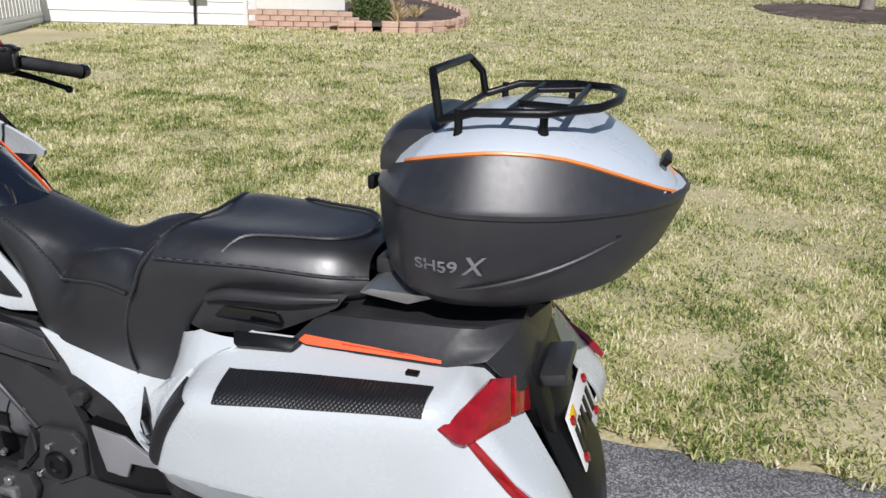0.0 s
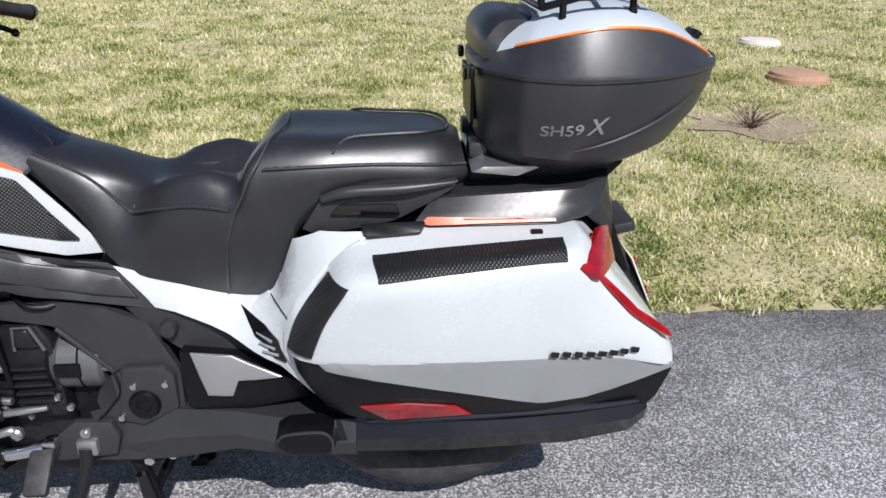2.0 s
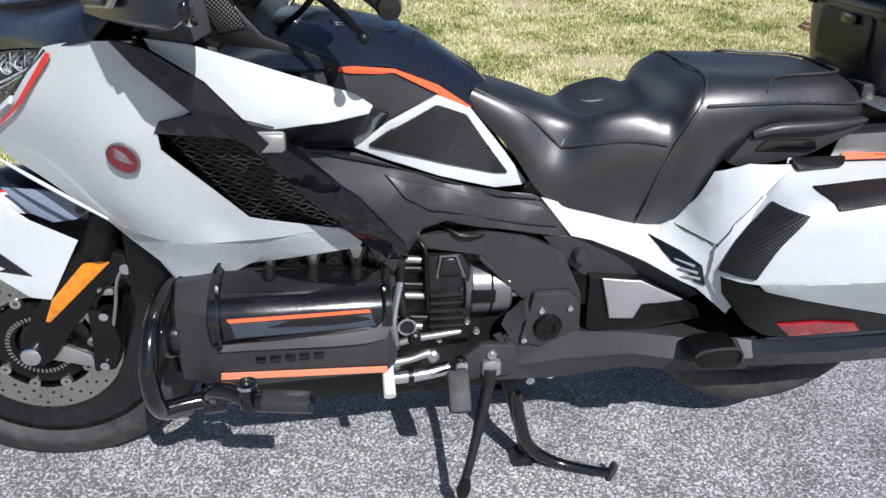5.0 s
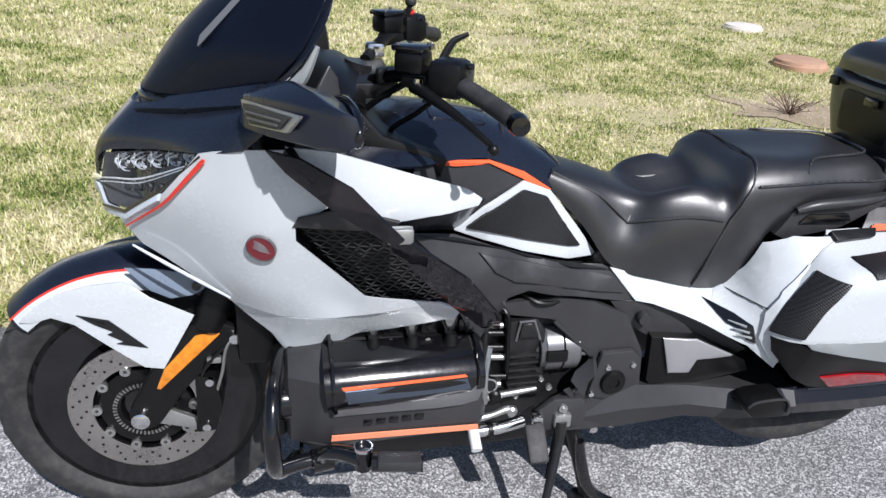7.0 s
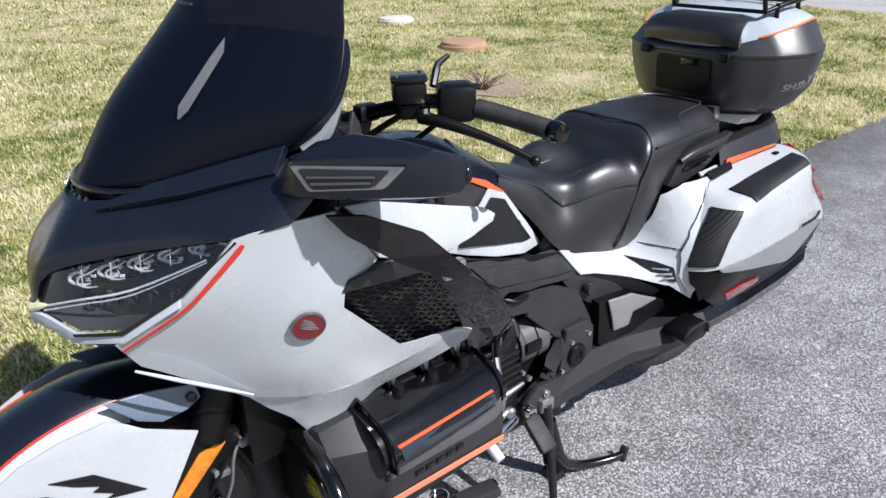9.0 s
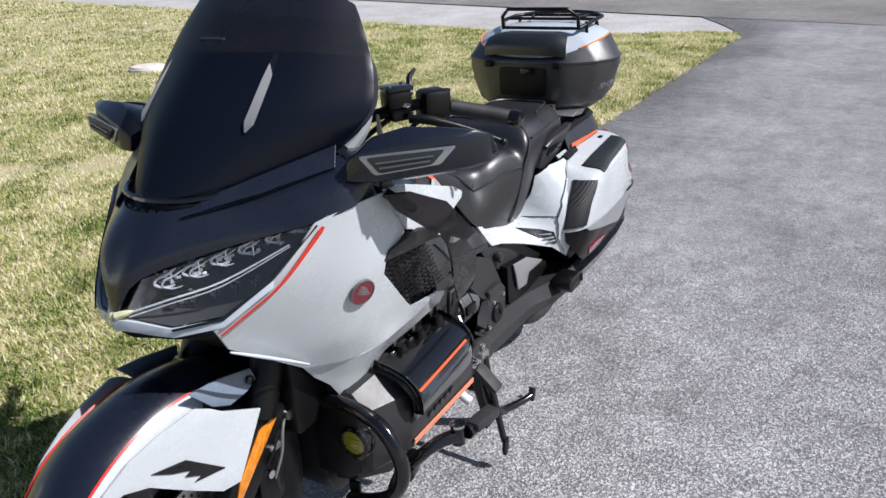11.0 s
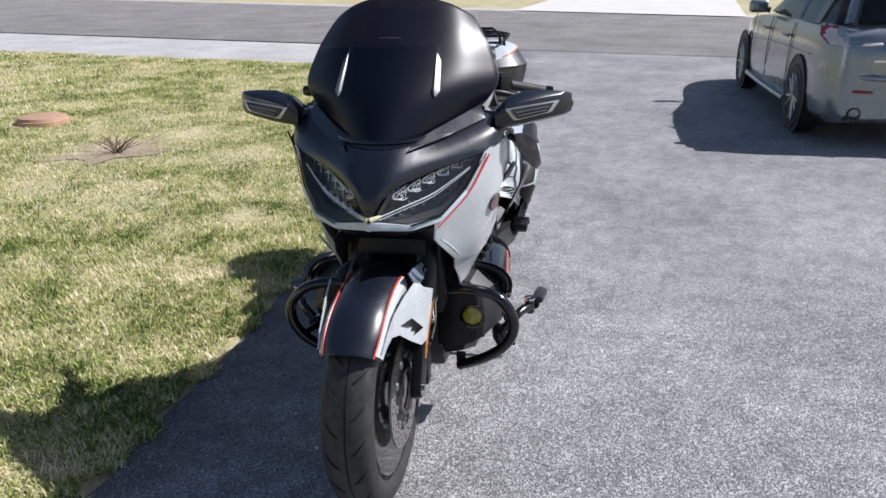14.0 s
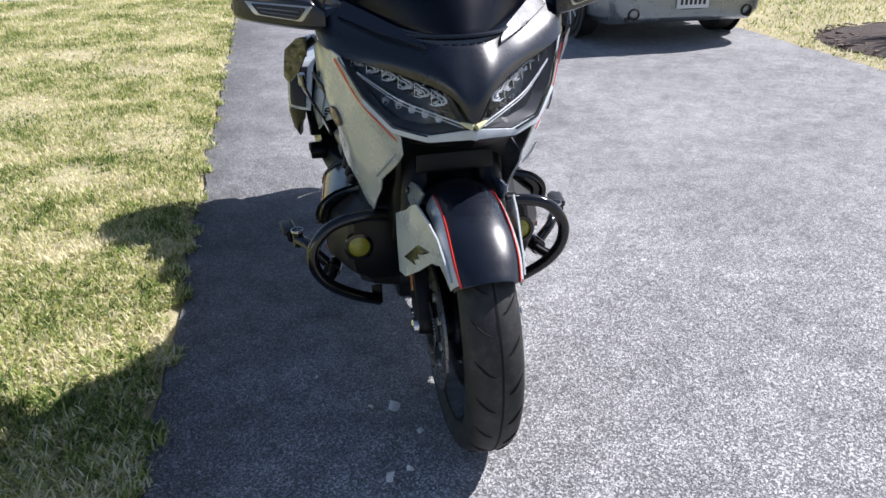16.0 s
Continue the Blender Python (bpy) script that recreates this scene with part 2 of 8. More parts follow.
def even_sheet(pts, ctrl, step):
    """A curved sheet facing +y inside an outline, of even triangles."""
    at = spline_fn(list(pts) + list(ctrl), 1)
    rim = []
    for i, p in enumerate(pts):
        a, b = Vector((p[0], p[2])), Vector((pts[(i + 1) % len(pts)][0], pts[(i + 1) % len(pts)][2]))
        n = max(1, round((b - a).length / step))
        rim += [a.lerp(b, k / n) for k in range(n)]
    m = len(rim)
    inside = []
    lo = Vector((min(p.x for p in rim), min(p.y for p in rim)))
    hi = Vector((max(p.x for p in rim), max(p.y for p in rim)))
    for j in range(int((hi.y - lo.y) / (step * 0.87)) + 1):
        for i in range(int((hi.x - lo.x) / step) + 1):
            q = Vector((lo.x + (i + 0.5 * (j % 2)) * step, lo.y + j * step * 0.87))
            if min((q - p).length for p in rim) < step * 0.55:
                continue
            odd = False
            for k in range(m):
                a, b = rim[k], rim[(k + 1) % m]
                if (a.y > q.y) != (b.y > q.y) and q.x < a.x + (q.y - a.y) * (b.x - a.x) / (b.y - a.y):
                    odd = not odd
            if odd:
                inside.append(q)
    co, _, tris = delaunay_2d_cdt(rim + inside, [(k, (k + 1) % m) for k in range(m)], [list(range(m))], 1, 1e-6)[:3]
    bm = bmesh.new()
    vs = [bm.verts.new((p.x, at(p.x, p.y), p.y)) for p in co]
    for t in tris:
        bm.faces.new([vs[k] for k in t])
    for v in [v for v in bm.verts if not v.link_faces]:
        bm.verts.remove(v)
    bm.normal_update()
    if sum(f.normal.y * f.calc_area() for f in bm.faces) < 0:
        bmesh.ops.reverse_faces(bm, faces=bm.faces[:])
    return bm


def panel(pts, thick=0.006, bev=0.0018, **kw):
    return shell(sheet_from_outline(pts, **kw), thick, bev)


def cat(p0, p1, p2, p3, t):
    return 0.5 * ((2 * p1) + (p2 - p0) * t + (2 * p0 - 5 * p1 + 4 * p2 - p3) * t * t + (3 * p1 - p0 - 3 * p2 + p3) * t ** 3)


def smooth_line(pts, n, closed=False):
    pts = [Vector(p) for p in pts]
    m = len(pts)
    out = []
    for i in range(m if closed else m - 1):
        g = (lambda k: pts[k % m]) if closed else (lambda k: pts[min(max(k, 0), m - 1)])
        for k in range(n):
            out.append(cat(g(i - 1), g(i), g(i + 1), g(i + 2), k / n))
    if not closed:
        out.append(pts[-1])
    return out


def grid_sheet(rows, nu=3, nv=3, thick=0.006, bev=0.0015, facing=None, mirror=False):
    """A smooth sheet through rows of places; mirror: rows end on the y = 0 plane and go on past it."""
    if mirror:
        rows = [list(r) + [(p[0], -p[1], p[2]) for p in reversed(r[:-1])] for r in rows]
    fine = [smooth_line(r, nu) for r in rows]
    cols = [smooth_line([fine[i][j] for i in range(len(fine))], nv) for j in range(len(fine[0]))]
    bm = bmesh.new()
    g = [[bm.verts.new(p) for p in c] for c in cols]
    for i in range(len(g) - 1):
        for j in range(len(g[0]) - 1):
            bm.faces.new((g[i][j], g[i + 1][j], g[i + 1][j + 1], g[i][j + 1]))
    bm.normal_update()
    if facing is not None:
        s = sum(f.normal.dot(Vector(facing)) * f.calc_area() for f in bm.faces)
        if s < 0:
            bmesh.ops.reverse_faces(bm, faces=bm.faces[:])
    return shell(bm, thick, bev) if thick else bm


def loft(rings, cap=True, bm=None, closed=True):
    bm = bm or bmesh.new()
    vs = [[bm.verts.new(p) for p in r] for r in rings]
    n = len(vs[0])
    made = []
    for a, b in zip(vs, vs[1:]):
        for i in range(n if closed else n - 1):
            made.append(bm.faces.new((a[i], a[(i + 1) % n], b[(i + 1) % n], b[i])))
    if cap:
        made += [bm.faces.new(list(reversed(vs[0]))), bm.faces.new(vs[-1])]
    bmesh.ops.recalc_face_normals(bm, faces=made)
    return bm


def tube(pts, r, n=10, bm=None, smooth=4, closed=False):
    """A bent round bar; r a number or one per place."""
    pts = [Vector(p) for p in pts]
    rs = list(r) if isinstance(r, (list, tuple)) else [r] * len(pts)
    if smooth > 1 and len(pts) > 2:
        line = smooth_line(pts, smooth, closed)
        m = len(pts)
        rad = []
        for i in range(len(line)):
            q = i / smooth
            a = int(q)
            t = q - a
            rad.append(rs[a % m] * (1 - t) + rs[(a + 1) % m if closed else min(a + 1, m - 1)] * t)
    else:
        line, rad = pts, rs
    rings = []
    up = None
    for i, p in enumerate(line):
        if closed:
            d = line[(i + 1) % len(line)] - line[i - 1]
        else:
            d = line[min(i + 1, len(line) - 1)] - line[max(i - 1, 0)]
        d.normalize()
        if up is None:
            up = d.orthogonal().normalized()
        up = (up - d * up.dot(d)).normalized()
        w = d.cross(up)
        rings.append([p + (up * math.cos(a) + w * math.sin(a)) * rad[i] for a in [2 * math.pi * k / n for k in range(n)]])
    if closed:
        rings.append(rings[0])
        return loft(rings, cap=False, bm=bm)
    return loft(rings, bm=bm)


def bar(a, b, r0, r1=None, n=16, bm=None):
    return tube([a, b], [r0, r0 if r1 is None else r1], n=n, bm=bm, smooth=1)


def block(centre, size, bev=0.004, m=None, bm=None, segs=2):
    """A box with rounded edges."""
    t = bmesh.new()
    bmesh.ops.create_cube(t, size=1.0)
    for v in t.verts:
        v.co = Vector((v.co.x * size[0], v.co.y * size[1], v.co.z * size[2]))
    if bev:
        bmesh.ops.bevel(t, geom=t.edges[:], offset=bev, segments=segs, profile=0.5, affect="EDGES", clamp_overlap=True)
    mm = Matrix.Translation(centre) @ (m or Matrix())
    bmesh.ops.transform(t, matrix=mm, verts=t.verts[:])
    return merge(bm, t)


def merge(bm, t):
    if bm is None:
        return t
    me = bpy.data.meshes.new("tmp")
    t.to_mesh(me)
    t.free()
    bm.from_mesh(me)
    bpy.data.meshes.remove(me)
    return bm


def prism(outline, y0, y1, bev=0.003, shrink=1.0, bm=None, corner=0.0, axis=1):
    """An outline drawn over two axes, given depth along the third; shrink: size of the far end."""
    t = bmesh.new()
    uv = [i for i in (0, 1, 2) if i != axis]
    flat = [Vector((p[0], p[1], 0)) for p in outline]
    flat = rounded(flat, corner) if corner else flat
    cu, cv = sum(p.x for p in flat) / len(flat), sum(p.y for p in flat) / len(flat)

    def at(p, d, s):
        c = [0, 0, 0]
        c[uv[0]], c[uv[1]], c[axis] = cu + (p.x - cu) * s, cv + (p.y - cv) * s, d
        return c
    a = [t.verts.new(at(p, y0, 1.0)) for p in flat]
    b = [t.verts.new(at(p, y1, shrink)) for p in flat]
    n = len(a)
    t.faces.new(a), t.faces.new(list(reversed(b)))
    for i in range(n):
        t.faces.new((a[(i + 1) % n], a[i], b[i], b[(i + 1) % n]))
    bmesh.ops.recalc_face_normals(t, faces=t.faces[:])
    if bev:
        es = [e for e in t.edges if len(e.link_faces) == 2 and e.calc_face_angle(0) > 0.5]
        bmesh.ops.bevel(t, geom=es, offset=bev, segments=2, profile=0.5, affect="EDGES", clamp_overlap=True)
    return merge(bm, t)


def lathe(profile, centre, n=48, axis=1, bm=None, closed=False):
    """Turn a profile of (radius, place along the axis) about an axis through centre."""
    t = bm or bmesh.new()
    u, v = [i for i in (0, 1, 2) if i != axis]
    rings = []
    for r, d in profile:
        ring = []
        for k in range(n):
            a = 2 * math.pi * k / n
            c = list(centre)
            c[u] += r * math.cos(a)
            c[v] += r * math.sin(a)
            c[axis] += d
            ring.append(t.verts.new(c))
        rings.append(ring)
    made = []
    pairs = list(zip(rings, rings[1:])) + ([(rings[-1], rings[0])] if closed else [])
    for a, b in pairs:
        for i in range(n):
            made.append(t.faces.new((a[i], a[(i + 1) % n], b[(i + 1) % n], b[i])))
    if not closed:
        for ring in (rings[0], rings[-1]):
            if (ring[0].co - ring[n // 2].co).length > 1e-4:
                made.append(t.faces.new(ring))
    bmesh.ops.recalc_face_normals(t, faces=made)
    return t


def letters(text, size):
    """The mesh of a word in the built-in font, lying in the x-y plane."""
    cu = bpy.data.curves.new("word", "FONT")
    cu.body, cu.size, cu.extrude, cu.offset = text, size, 0.0008, size * 0.012
    ob = bpy.data.objects.new("word", cu)
    me = bpy.data.meshes.new_from_object(ob)
    bpy.data.objects.remove(ob)
    return me


def thing(name, label, category, place=(0, 0, 0), group="", kind=""):
    ob = new(name)
    ob.location = place
    ob.empty_display_size = 0.2
    return tagged(ob, label, category, group, kind)


# ---- ground ----
def asphalt(name, base, pale, speck, rough=0.80, edge_tone=1.0):
    """Worn asphalt: dark binder, pale chips of stone, broad stains."""
    m = bpy.data.materials.new(name)
    m.use_nodes = True
    nt = m.node_tree
    p = nt.nodes["Principled BSDF"]
    co = nt.nodes.new("ShaderNodeTexCoord")
    v = nt.nodes.new("ShaderNodeTexVoronoi")
    sock(v, "Scale", 240.0)
    n1 = nt.nodes.new("ShaderNodeTexNoise")
    sock(n1, "Scale", 210.0), sock(n1, "Detail", 5.0), sock(n1, "Roughness", 0.75)
    n2 = nt.nodes.new("ShaderNodeTexNoise")
    sock(n2, "Scale", 0.9), sock(n2, "Detail", 7.0), sock(n2, "Roughness", 0.6)
    for n in (v, n1, n2):
        nt.links.new(co.outputs["Object"], n.inputs["Vector"])
    sep = nt.nodes.new("ShaderNodeSeparateColor")
    nt.links.new(v.outputs["Color"], sep.inputs[0])
    chip = nt.nodes.new("ShaderNodeMapRange")
    sock(chip, "From Min", 0.38), sock(chip, "From Max", 0.98), sock(chip, "To Min", 0.0), sock(chip, "To Max", speck)
    nt.links.new(sep.outputs[0], chip.inputs["Value"])
    grit = nt.nodes.new("ShaderNodeMapRange")
    sock(grit, "From Min", 0.44), sock(grit, "From Max", 0.66), sock(grit, "To Min", 0.0), sock(grit, "To Max", 0.62)
    nt.links.new(n1.outputs[0], grit.inputs["Value"])
    mx = nt.nodes.new("ShaderNodeMath")
    mx.operation = "MAXIMUM"
    nt.links.new(chip.outputs[0], mx.inputs[0]), nt.links.new(grit.outputs[0], mx.inputs[1])
    c1 = nt.nodes.new("ShaderNodeMix")
    c1.data_type = "RGBA"
    c1.inputs[6].default_value, c1.inputs[7].default_value = (*base, 1), (*pale, 1)
    nt.links.new(mx.outputs[0], c1.inputs[0])
    st = nt.nodes.new("ShaderNodeMapRange")
    sock(st, "From Min", 0.3), sock(st, "From Max", 0.7), sock(st, "To Min", 0.76), sock(st, "To Max", 1.22)
    nt.links.new(n2.outputs[0], st.inputs["Value"])
    c2 = nt.nodes.new("ShaderNodeMix")
    c2.data_type, c2.blend_type = "RGBA", "MULTIPLY"
    sock(c2, 0, 1.0)
    nt.links.new(c1.outputs[2], c2.inputs[6]), nt.links.new(st.outputs[0], c2.inputs[7])
    # hand-sized blotches of wear
    n3 = nt.nodes.new("ShaderNodeTexNoise")
    sock(n3, "Scale", 7.0), sock(n3, "Detail", 8.0), sock(n3, "Roughness", 0.82)
    nt.links.new(co.outputs["Object"], n3.inputs["Vector"])
    blot = nt.nodes.new("ShaderNodeMapRange")
    sock(blot, "From Min", 0.35), sock(blot, "From Max", 0.65), sock(blot, "To Min", 0.74), sock(blot, "To Max", 1.26)
    nt.links.new(n3.outputs[0], blot.inputs["Value"])
    c4 = nt.nodes.new("ShaderNodeMix")
    c4.data_type, c4.blend_type = "RGBA", "MULTIPLY"
    sock(c4, 0, 1.0)
    nt.links.new(c2.outputs[2], c4.inputs[6]), nt.links.new(blot.outputs[0], c4.inputs[7])
    c2 = c4
    # darker along the lawn side
    xyz = nt.nodes.new("ShaderNodeSeparateXYZ")
    nt.links.new(co.outputs["Object"], xyz.inputs[0])
    wob = nt.nodes.new("ShaderNodeMath")
    wob.operation = "MULTIPLY_ADD"
    wob.inputs[1].default_value = 0.5
    nt.links.new(n2.outputs[0], wob.inputs[0]), nt.links.new(xyz.outputs[1], wob.inputs[2])
    lawn_side = nt.nodes.new("ShaderNodeMapRange")
    sock(lawn_side, "From Min", -0.60), sock(lawn_side, "From Max", 0.10), sock(lawn_side, "To Min", edge_tone), sock(lawn_side, "To Max", 1.0)
    nt.links.new(wob.outputs[0], lawn_side.inputs["Value"])
    c3 = nt.nodes.new("ShaderNodeMix")
    c3.data_type, c3.blend_type = "RGBA", "MULTIPLY"
    sock(c3, 0, 1.0)
    nt.links.new(c2.outputs[2], c3.inputs[6]), nt.links.new(lawn_side.outputs[0], c3.inputs[7])
    nt.links.new(c3.outputs[2], p.inputs["Base Color"])
    sock(p, "Roughness", rough)
    b = nt.nodes.new("ShaderNodeBump")
    sock(b, "Strength", 1.0), sock(b, "Distance", 0.007)
    nt.links.new(mx.outputs[0], b.inputs["Height"])
    nt.links.new(b.outputs[0], p.inputs["Normal"])
    return m


def earth(name, cols, scale, bump=0.4):
    """Soil, gravel or thatch in three tones."""
    m = bpy.data.materials.new(name)
    m.use_nodes = True
    nt = m.node_tree
    p = nt.nodes["Principled BSDF"]
    co = nt.nodes.new("ShaderNodeTexCoord")
    n1, n2 = nt.nodes.new("ShaderNodeTexNoise"), nt.nodes.new("ShaderNodeTexNoise")
    sock(n1, "Scale", scale), sock(n1, "Detail", 8.0), sock(n1, "Roughness", 0.7)
    sock(n2, "Scale", 1.1), sock(n2, "Detail", 6.0), sock(n2, "Roughness", 0.65)
    nt.links.new(co.outputs["Object"], n1.inputs["Vector"])
    nt.links.new(co.outputs["Object"], n2.inputs["Vector"])
    r = nt.nodes.new("ShaderNodeValToRGB")
    e = r.color_ramp.elements
    e[0].position, e[0].color = 0.3, (*cols[0], 1)
    e[1].position, e[1].color = 0.72, (*cols[2], 1)
    k = e.new(0.5)
    k.color = (*cols[1], 1)
    mix = nt.nodes.new("ShaderNodeMath")
    mix.operation = "MULTIPLY_ADD"
    nt.links.new(n1.outputs[0], mix.inputs[0])
    mix.inputs[1].default_value = 0.6
    h = nt.nodes.new("ShaderNodeMath")
    h.operation = "MULTIPLY"
    h.inputs[1].default_value = 0.42
    nt.links.new(n2.outputs[0], h.inputs[0]), nt.links.new(h.outputs[0], mix.inputs[2])
    nt.links.new(mix.outputs[0], r.inputs[0])
    nt.links.new(r.outputs[0], p.inputs["Base Color"])
    sock(p, "Roughness", 0.95)
    b = nt.nodes.new("ShaderNodeBump")
    sock(b, "Strength", bump), sock(b, "Distance", 0.02)
    nt.links.new(n1.outputs[0], b.inputs["Height"])
    nt.links.new(b.outputs[0], p.inputs["Normal"])
    return m


DRIVE = asphalt("driveway_asphalt", (0.170, 0.168, 0.171), (0.70, 0.69, 0.69), 0.70, edge_tone=0.48)
ROAD = asphalt("road_asphalt", (0.20, 0.188, 0.178), (0.36, 0.345, 0.33), 0.5)
THATCH = earth("lawn_soil_and_thatch", ((0.19, 0.16, 0.085), (0.40, 0.35, 0.20), (0.62, 0.55, 0.36)), 70.0)
GRAVEL = earth("pale_gravel", ((0.22, 0.21, 0.20), (0.42, 0.41, 0.40), (0.62, 0.61, 0.60)), 22.0, 0.8)
MULCH = earth("dark_wood_mulch", ((0.030, 0.022, 0.018), (0.075, 0.055, 0.045), (0.16, 0.12, 0.10)), 40.0, 0.9)
SOIL = earth("bare_soil", ((0.17, 0.13, 0.09), (0.33, 0.26, 0.18), (0.50, 0.42, 0.30)), 25.0, 0.6)
CONCRETE = earth("pale_concrete", ((0.48, 0.46, 0.43), (0.58, 0.56, 0.53), (0.68, 0.66, 0.63)), 14.0, 0.15)


def fall(x):
    """The ground's gentle rise towards the street, fitted to the camera's view."""
    t = -0.4 - x
    return 0.0105 * (t if t > 0.3 else max(0.0, t + 0.3) ** 2 / 1.2)


def edge(x):
    return -0.84 - 0.35 * max(0.0, -10.1 - x) ** 1.3


def edge_far(x):
    return 4.02 - 0.02 * x + 0.3 * max(0.0, -9.0 - x) ** 1.3


def road_near(y):
    return -11.9 + 0.25 * y


def road_far(y):
    return -22.9 + 0.48 * y


def gravel_near(y):
    return -9.15 + 0.14 * y - 0.6 * np.clip(y + 3.0, 0.0, 2.0)


def lawn_z(x, y):
    """The lawn follows the fall of the plot and rises a little away from the driveway."""
    d = max(0.0, edge(x) - y) if y < 0 else max(0.0, y - edge_far(x))
    return fall(x) + 0.006 + 0.022 * min(1.0, d / 0.5) + 0.010 * max(0.0, d - 3) + 0.02 * noise.noise(Vector((x * 0.5, y * 0.5, 0.0))) * min(1.0, d)


def area(name, outline, mat, lift, label, category, step=1.0):
    """A piece of ground inside an outline, laid on the fall of the plot."""
    bm = bmesh.new()
    f = bm.faces.new([bm.verts.new((x, y, 0)) for x, y in outline])
    bmesh.ops.triangulate(bm, faces=[f])
    lo, hi = min(v.co.x for v in bm.verts), max(v.co.x for v in bm.verts)
    for c in [k * step for k in range(int(max(lo, -40) / step), int(min(hi, 2) / step) + 1)]:
        bmesh.ops.bisect_plane(bm, geom=bm.verts[:] + bm.edges[:] + bm.faces[:], dist=1e-5, plane_co=(c, 0, 0), plane_no=(1, 0, 0))
    for v in bm.verts:
        v.co.z = fall(max(v.co.x, -45)) + lift
    bm.normal_update()
    if sum(f.normal.z for f in bm.faces) < 0:
        bmesh.ops.reverse_faces(bm, faces=bm.faces[:])
    return tagged(finish(name, bm, mat, smooth=False), label, category, kind="structure")


area("ground", [(-900, -900), (900, -900), (900, 900), (-900, 900)], THATCH, -0.10, "dry grassland reaching to the horizon", "ground", 5.0)
# driveway slab with a worn, uneven lawn edge
bm = bmesh.new()
xs = [-12.9 + i * 0.10 for i in range(270)]
top = []
for x in xs:
    w = 0.03 * noise.noise(Vector((x * 1.7, 3.1, 0))) + 0.025 * noise.noise(Vector((x * 7.0, 1.0, 0)))
    ya, yb = edge(x) + w, edge_far(x) + w * 1.5
    top.append([bm.verts.new((x, ya + (yb - ya) * k / 6.0, fall(x))) for k in range(7)])
low = [(bm.verts.new(c[0].co + Vector((0, -0.03, -0.04))), bm.verts.new(c[-1].co + Vector((0, 0.03, -0.04)))) for c in top]
for i in range(len(top) - 1):
    for k in range(6):
        bm.faces.new((top[i][k], top[i + 1][k], top[i + 1][k + 1], top[i][k + 1]))
    bm.faces.new((low[i][0], low[i + 1][0], top[i + 1][0], top[i][0]))
    bm.faces.new((top[i][6], top[i + 1][6], low[i + 1][1], low[i][1]))
tagged(finish("driveway", bm, DRIVE, smooth=False), "grey asphalt driveway with pale stone chips", "driveway", kind="structure")
area("road", [(road_near(-60), -60), (road_near(16), 16), (road_far(16), 16), (road_far(-60), -60)], ROAD, 0.006, "grey-brown worn asphalt street", "road")
area("gravel_shoulder", [(-10.3, edge(-10.3) + 0.05), (gravel_near(-1.6), -1.6), (gravel_near(-3.0), -3.0), (gravel_near(-4.0), -4.0), (gravel_near(-12), -12), (gravel_near(-60), -60), (road_near(-60), -60), (road_near(0.5), 0.5), (-12.0, edge(-12.0) + 0.3)], GRAVEL, -0.012, "pale grey gravel shoulder along the street", "shoulder")
area("far_shoulder", [(road_far(-60), -60), (road_far(16), 16), (road_far(16) - 1.0, 16), (road_far(-60) - 1.0, -60)], GRAVEL, 0.012, "narrow gravel edge across the street", "shoulder")
area("far_driveway", [(road_far(-1.8), -1.8), (road_far(4.7), 4.7), (-52, 9.0), (-52, 1.0)], CONCRETE, 0.03, "pale concrete driveway across the street", "driveway")


def sheet_ground(name, xr, yr, zf, keep, mat, label, category, step):
    nx, ny = int((xr[1] - xr[0]) / step), int((yr[1] - yr[0]) / step)
    bm = bmesh.new()
    g = [[bm.verts.new((xr[0] + (xr[1] - xr[0]) * i / nx, yr[0] + (yr[1] - yr[0]) * j / ny, 0)) for j in range(ny + 1)] for i in range(nx + 1)]
    for c in g:
        for v in c:
            v.co.z = zf(v.co.x, v.co.y)
    for i in range(nx):
        for j in range(ny):
            c = (g[i][j].co + g[i + 1][j + 1].co) / 2
            if keep(c.x, c.y):
                bm.faces.new((g[i][j], g[i + 1][j], g[i + 1][j + 1], g[i][j + 1]))
    bmesh.ops.delete(bm, geom=[v for v in bm.verts if not v.link_faces], context="VERTS")
    return tagged(finish(name, bm, mat), label, category, kind="structure")


def tuck(x, y, z):
    """The soil dips under the driveway and the gravel at its edges."""
    if y < 0:
        return z if y < edge(x) - 0.02 else fall(x) - 0.03
    return z if y > edge_far(x) else fall(x) - 0.03


sheet_ground("lawn", (-17, 30), (-60, -0.5), lambda x, y: tuck(x, y, lawn_z(x, y)), lambda x, y: y < edge(x) + 0.25 and x > gravel_near(y) - 0.1, THATCH, "dry straw and soil under the patchy lawn", "lawn", 0.25)
sheet_ground("far_lawn", (-12.0, 30), (3.4, 30), lambda x, y: tuck(x, y, lawn_z(x, y)), lambda x, y: y > edge_far(x) - 0.3, THATCH, "dry lawn on the far side of the driveway", "lawn", 0.4)


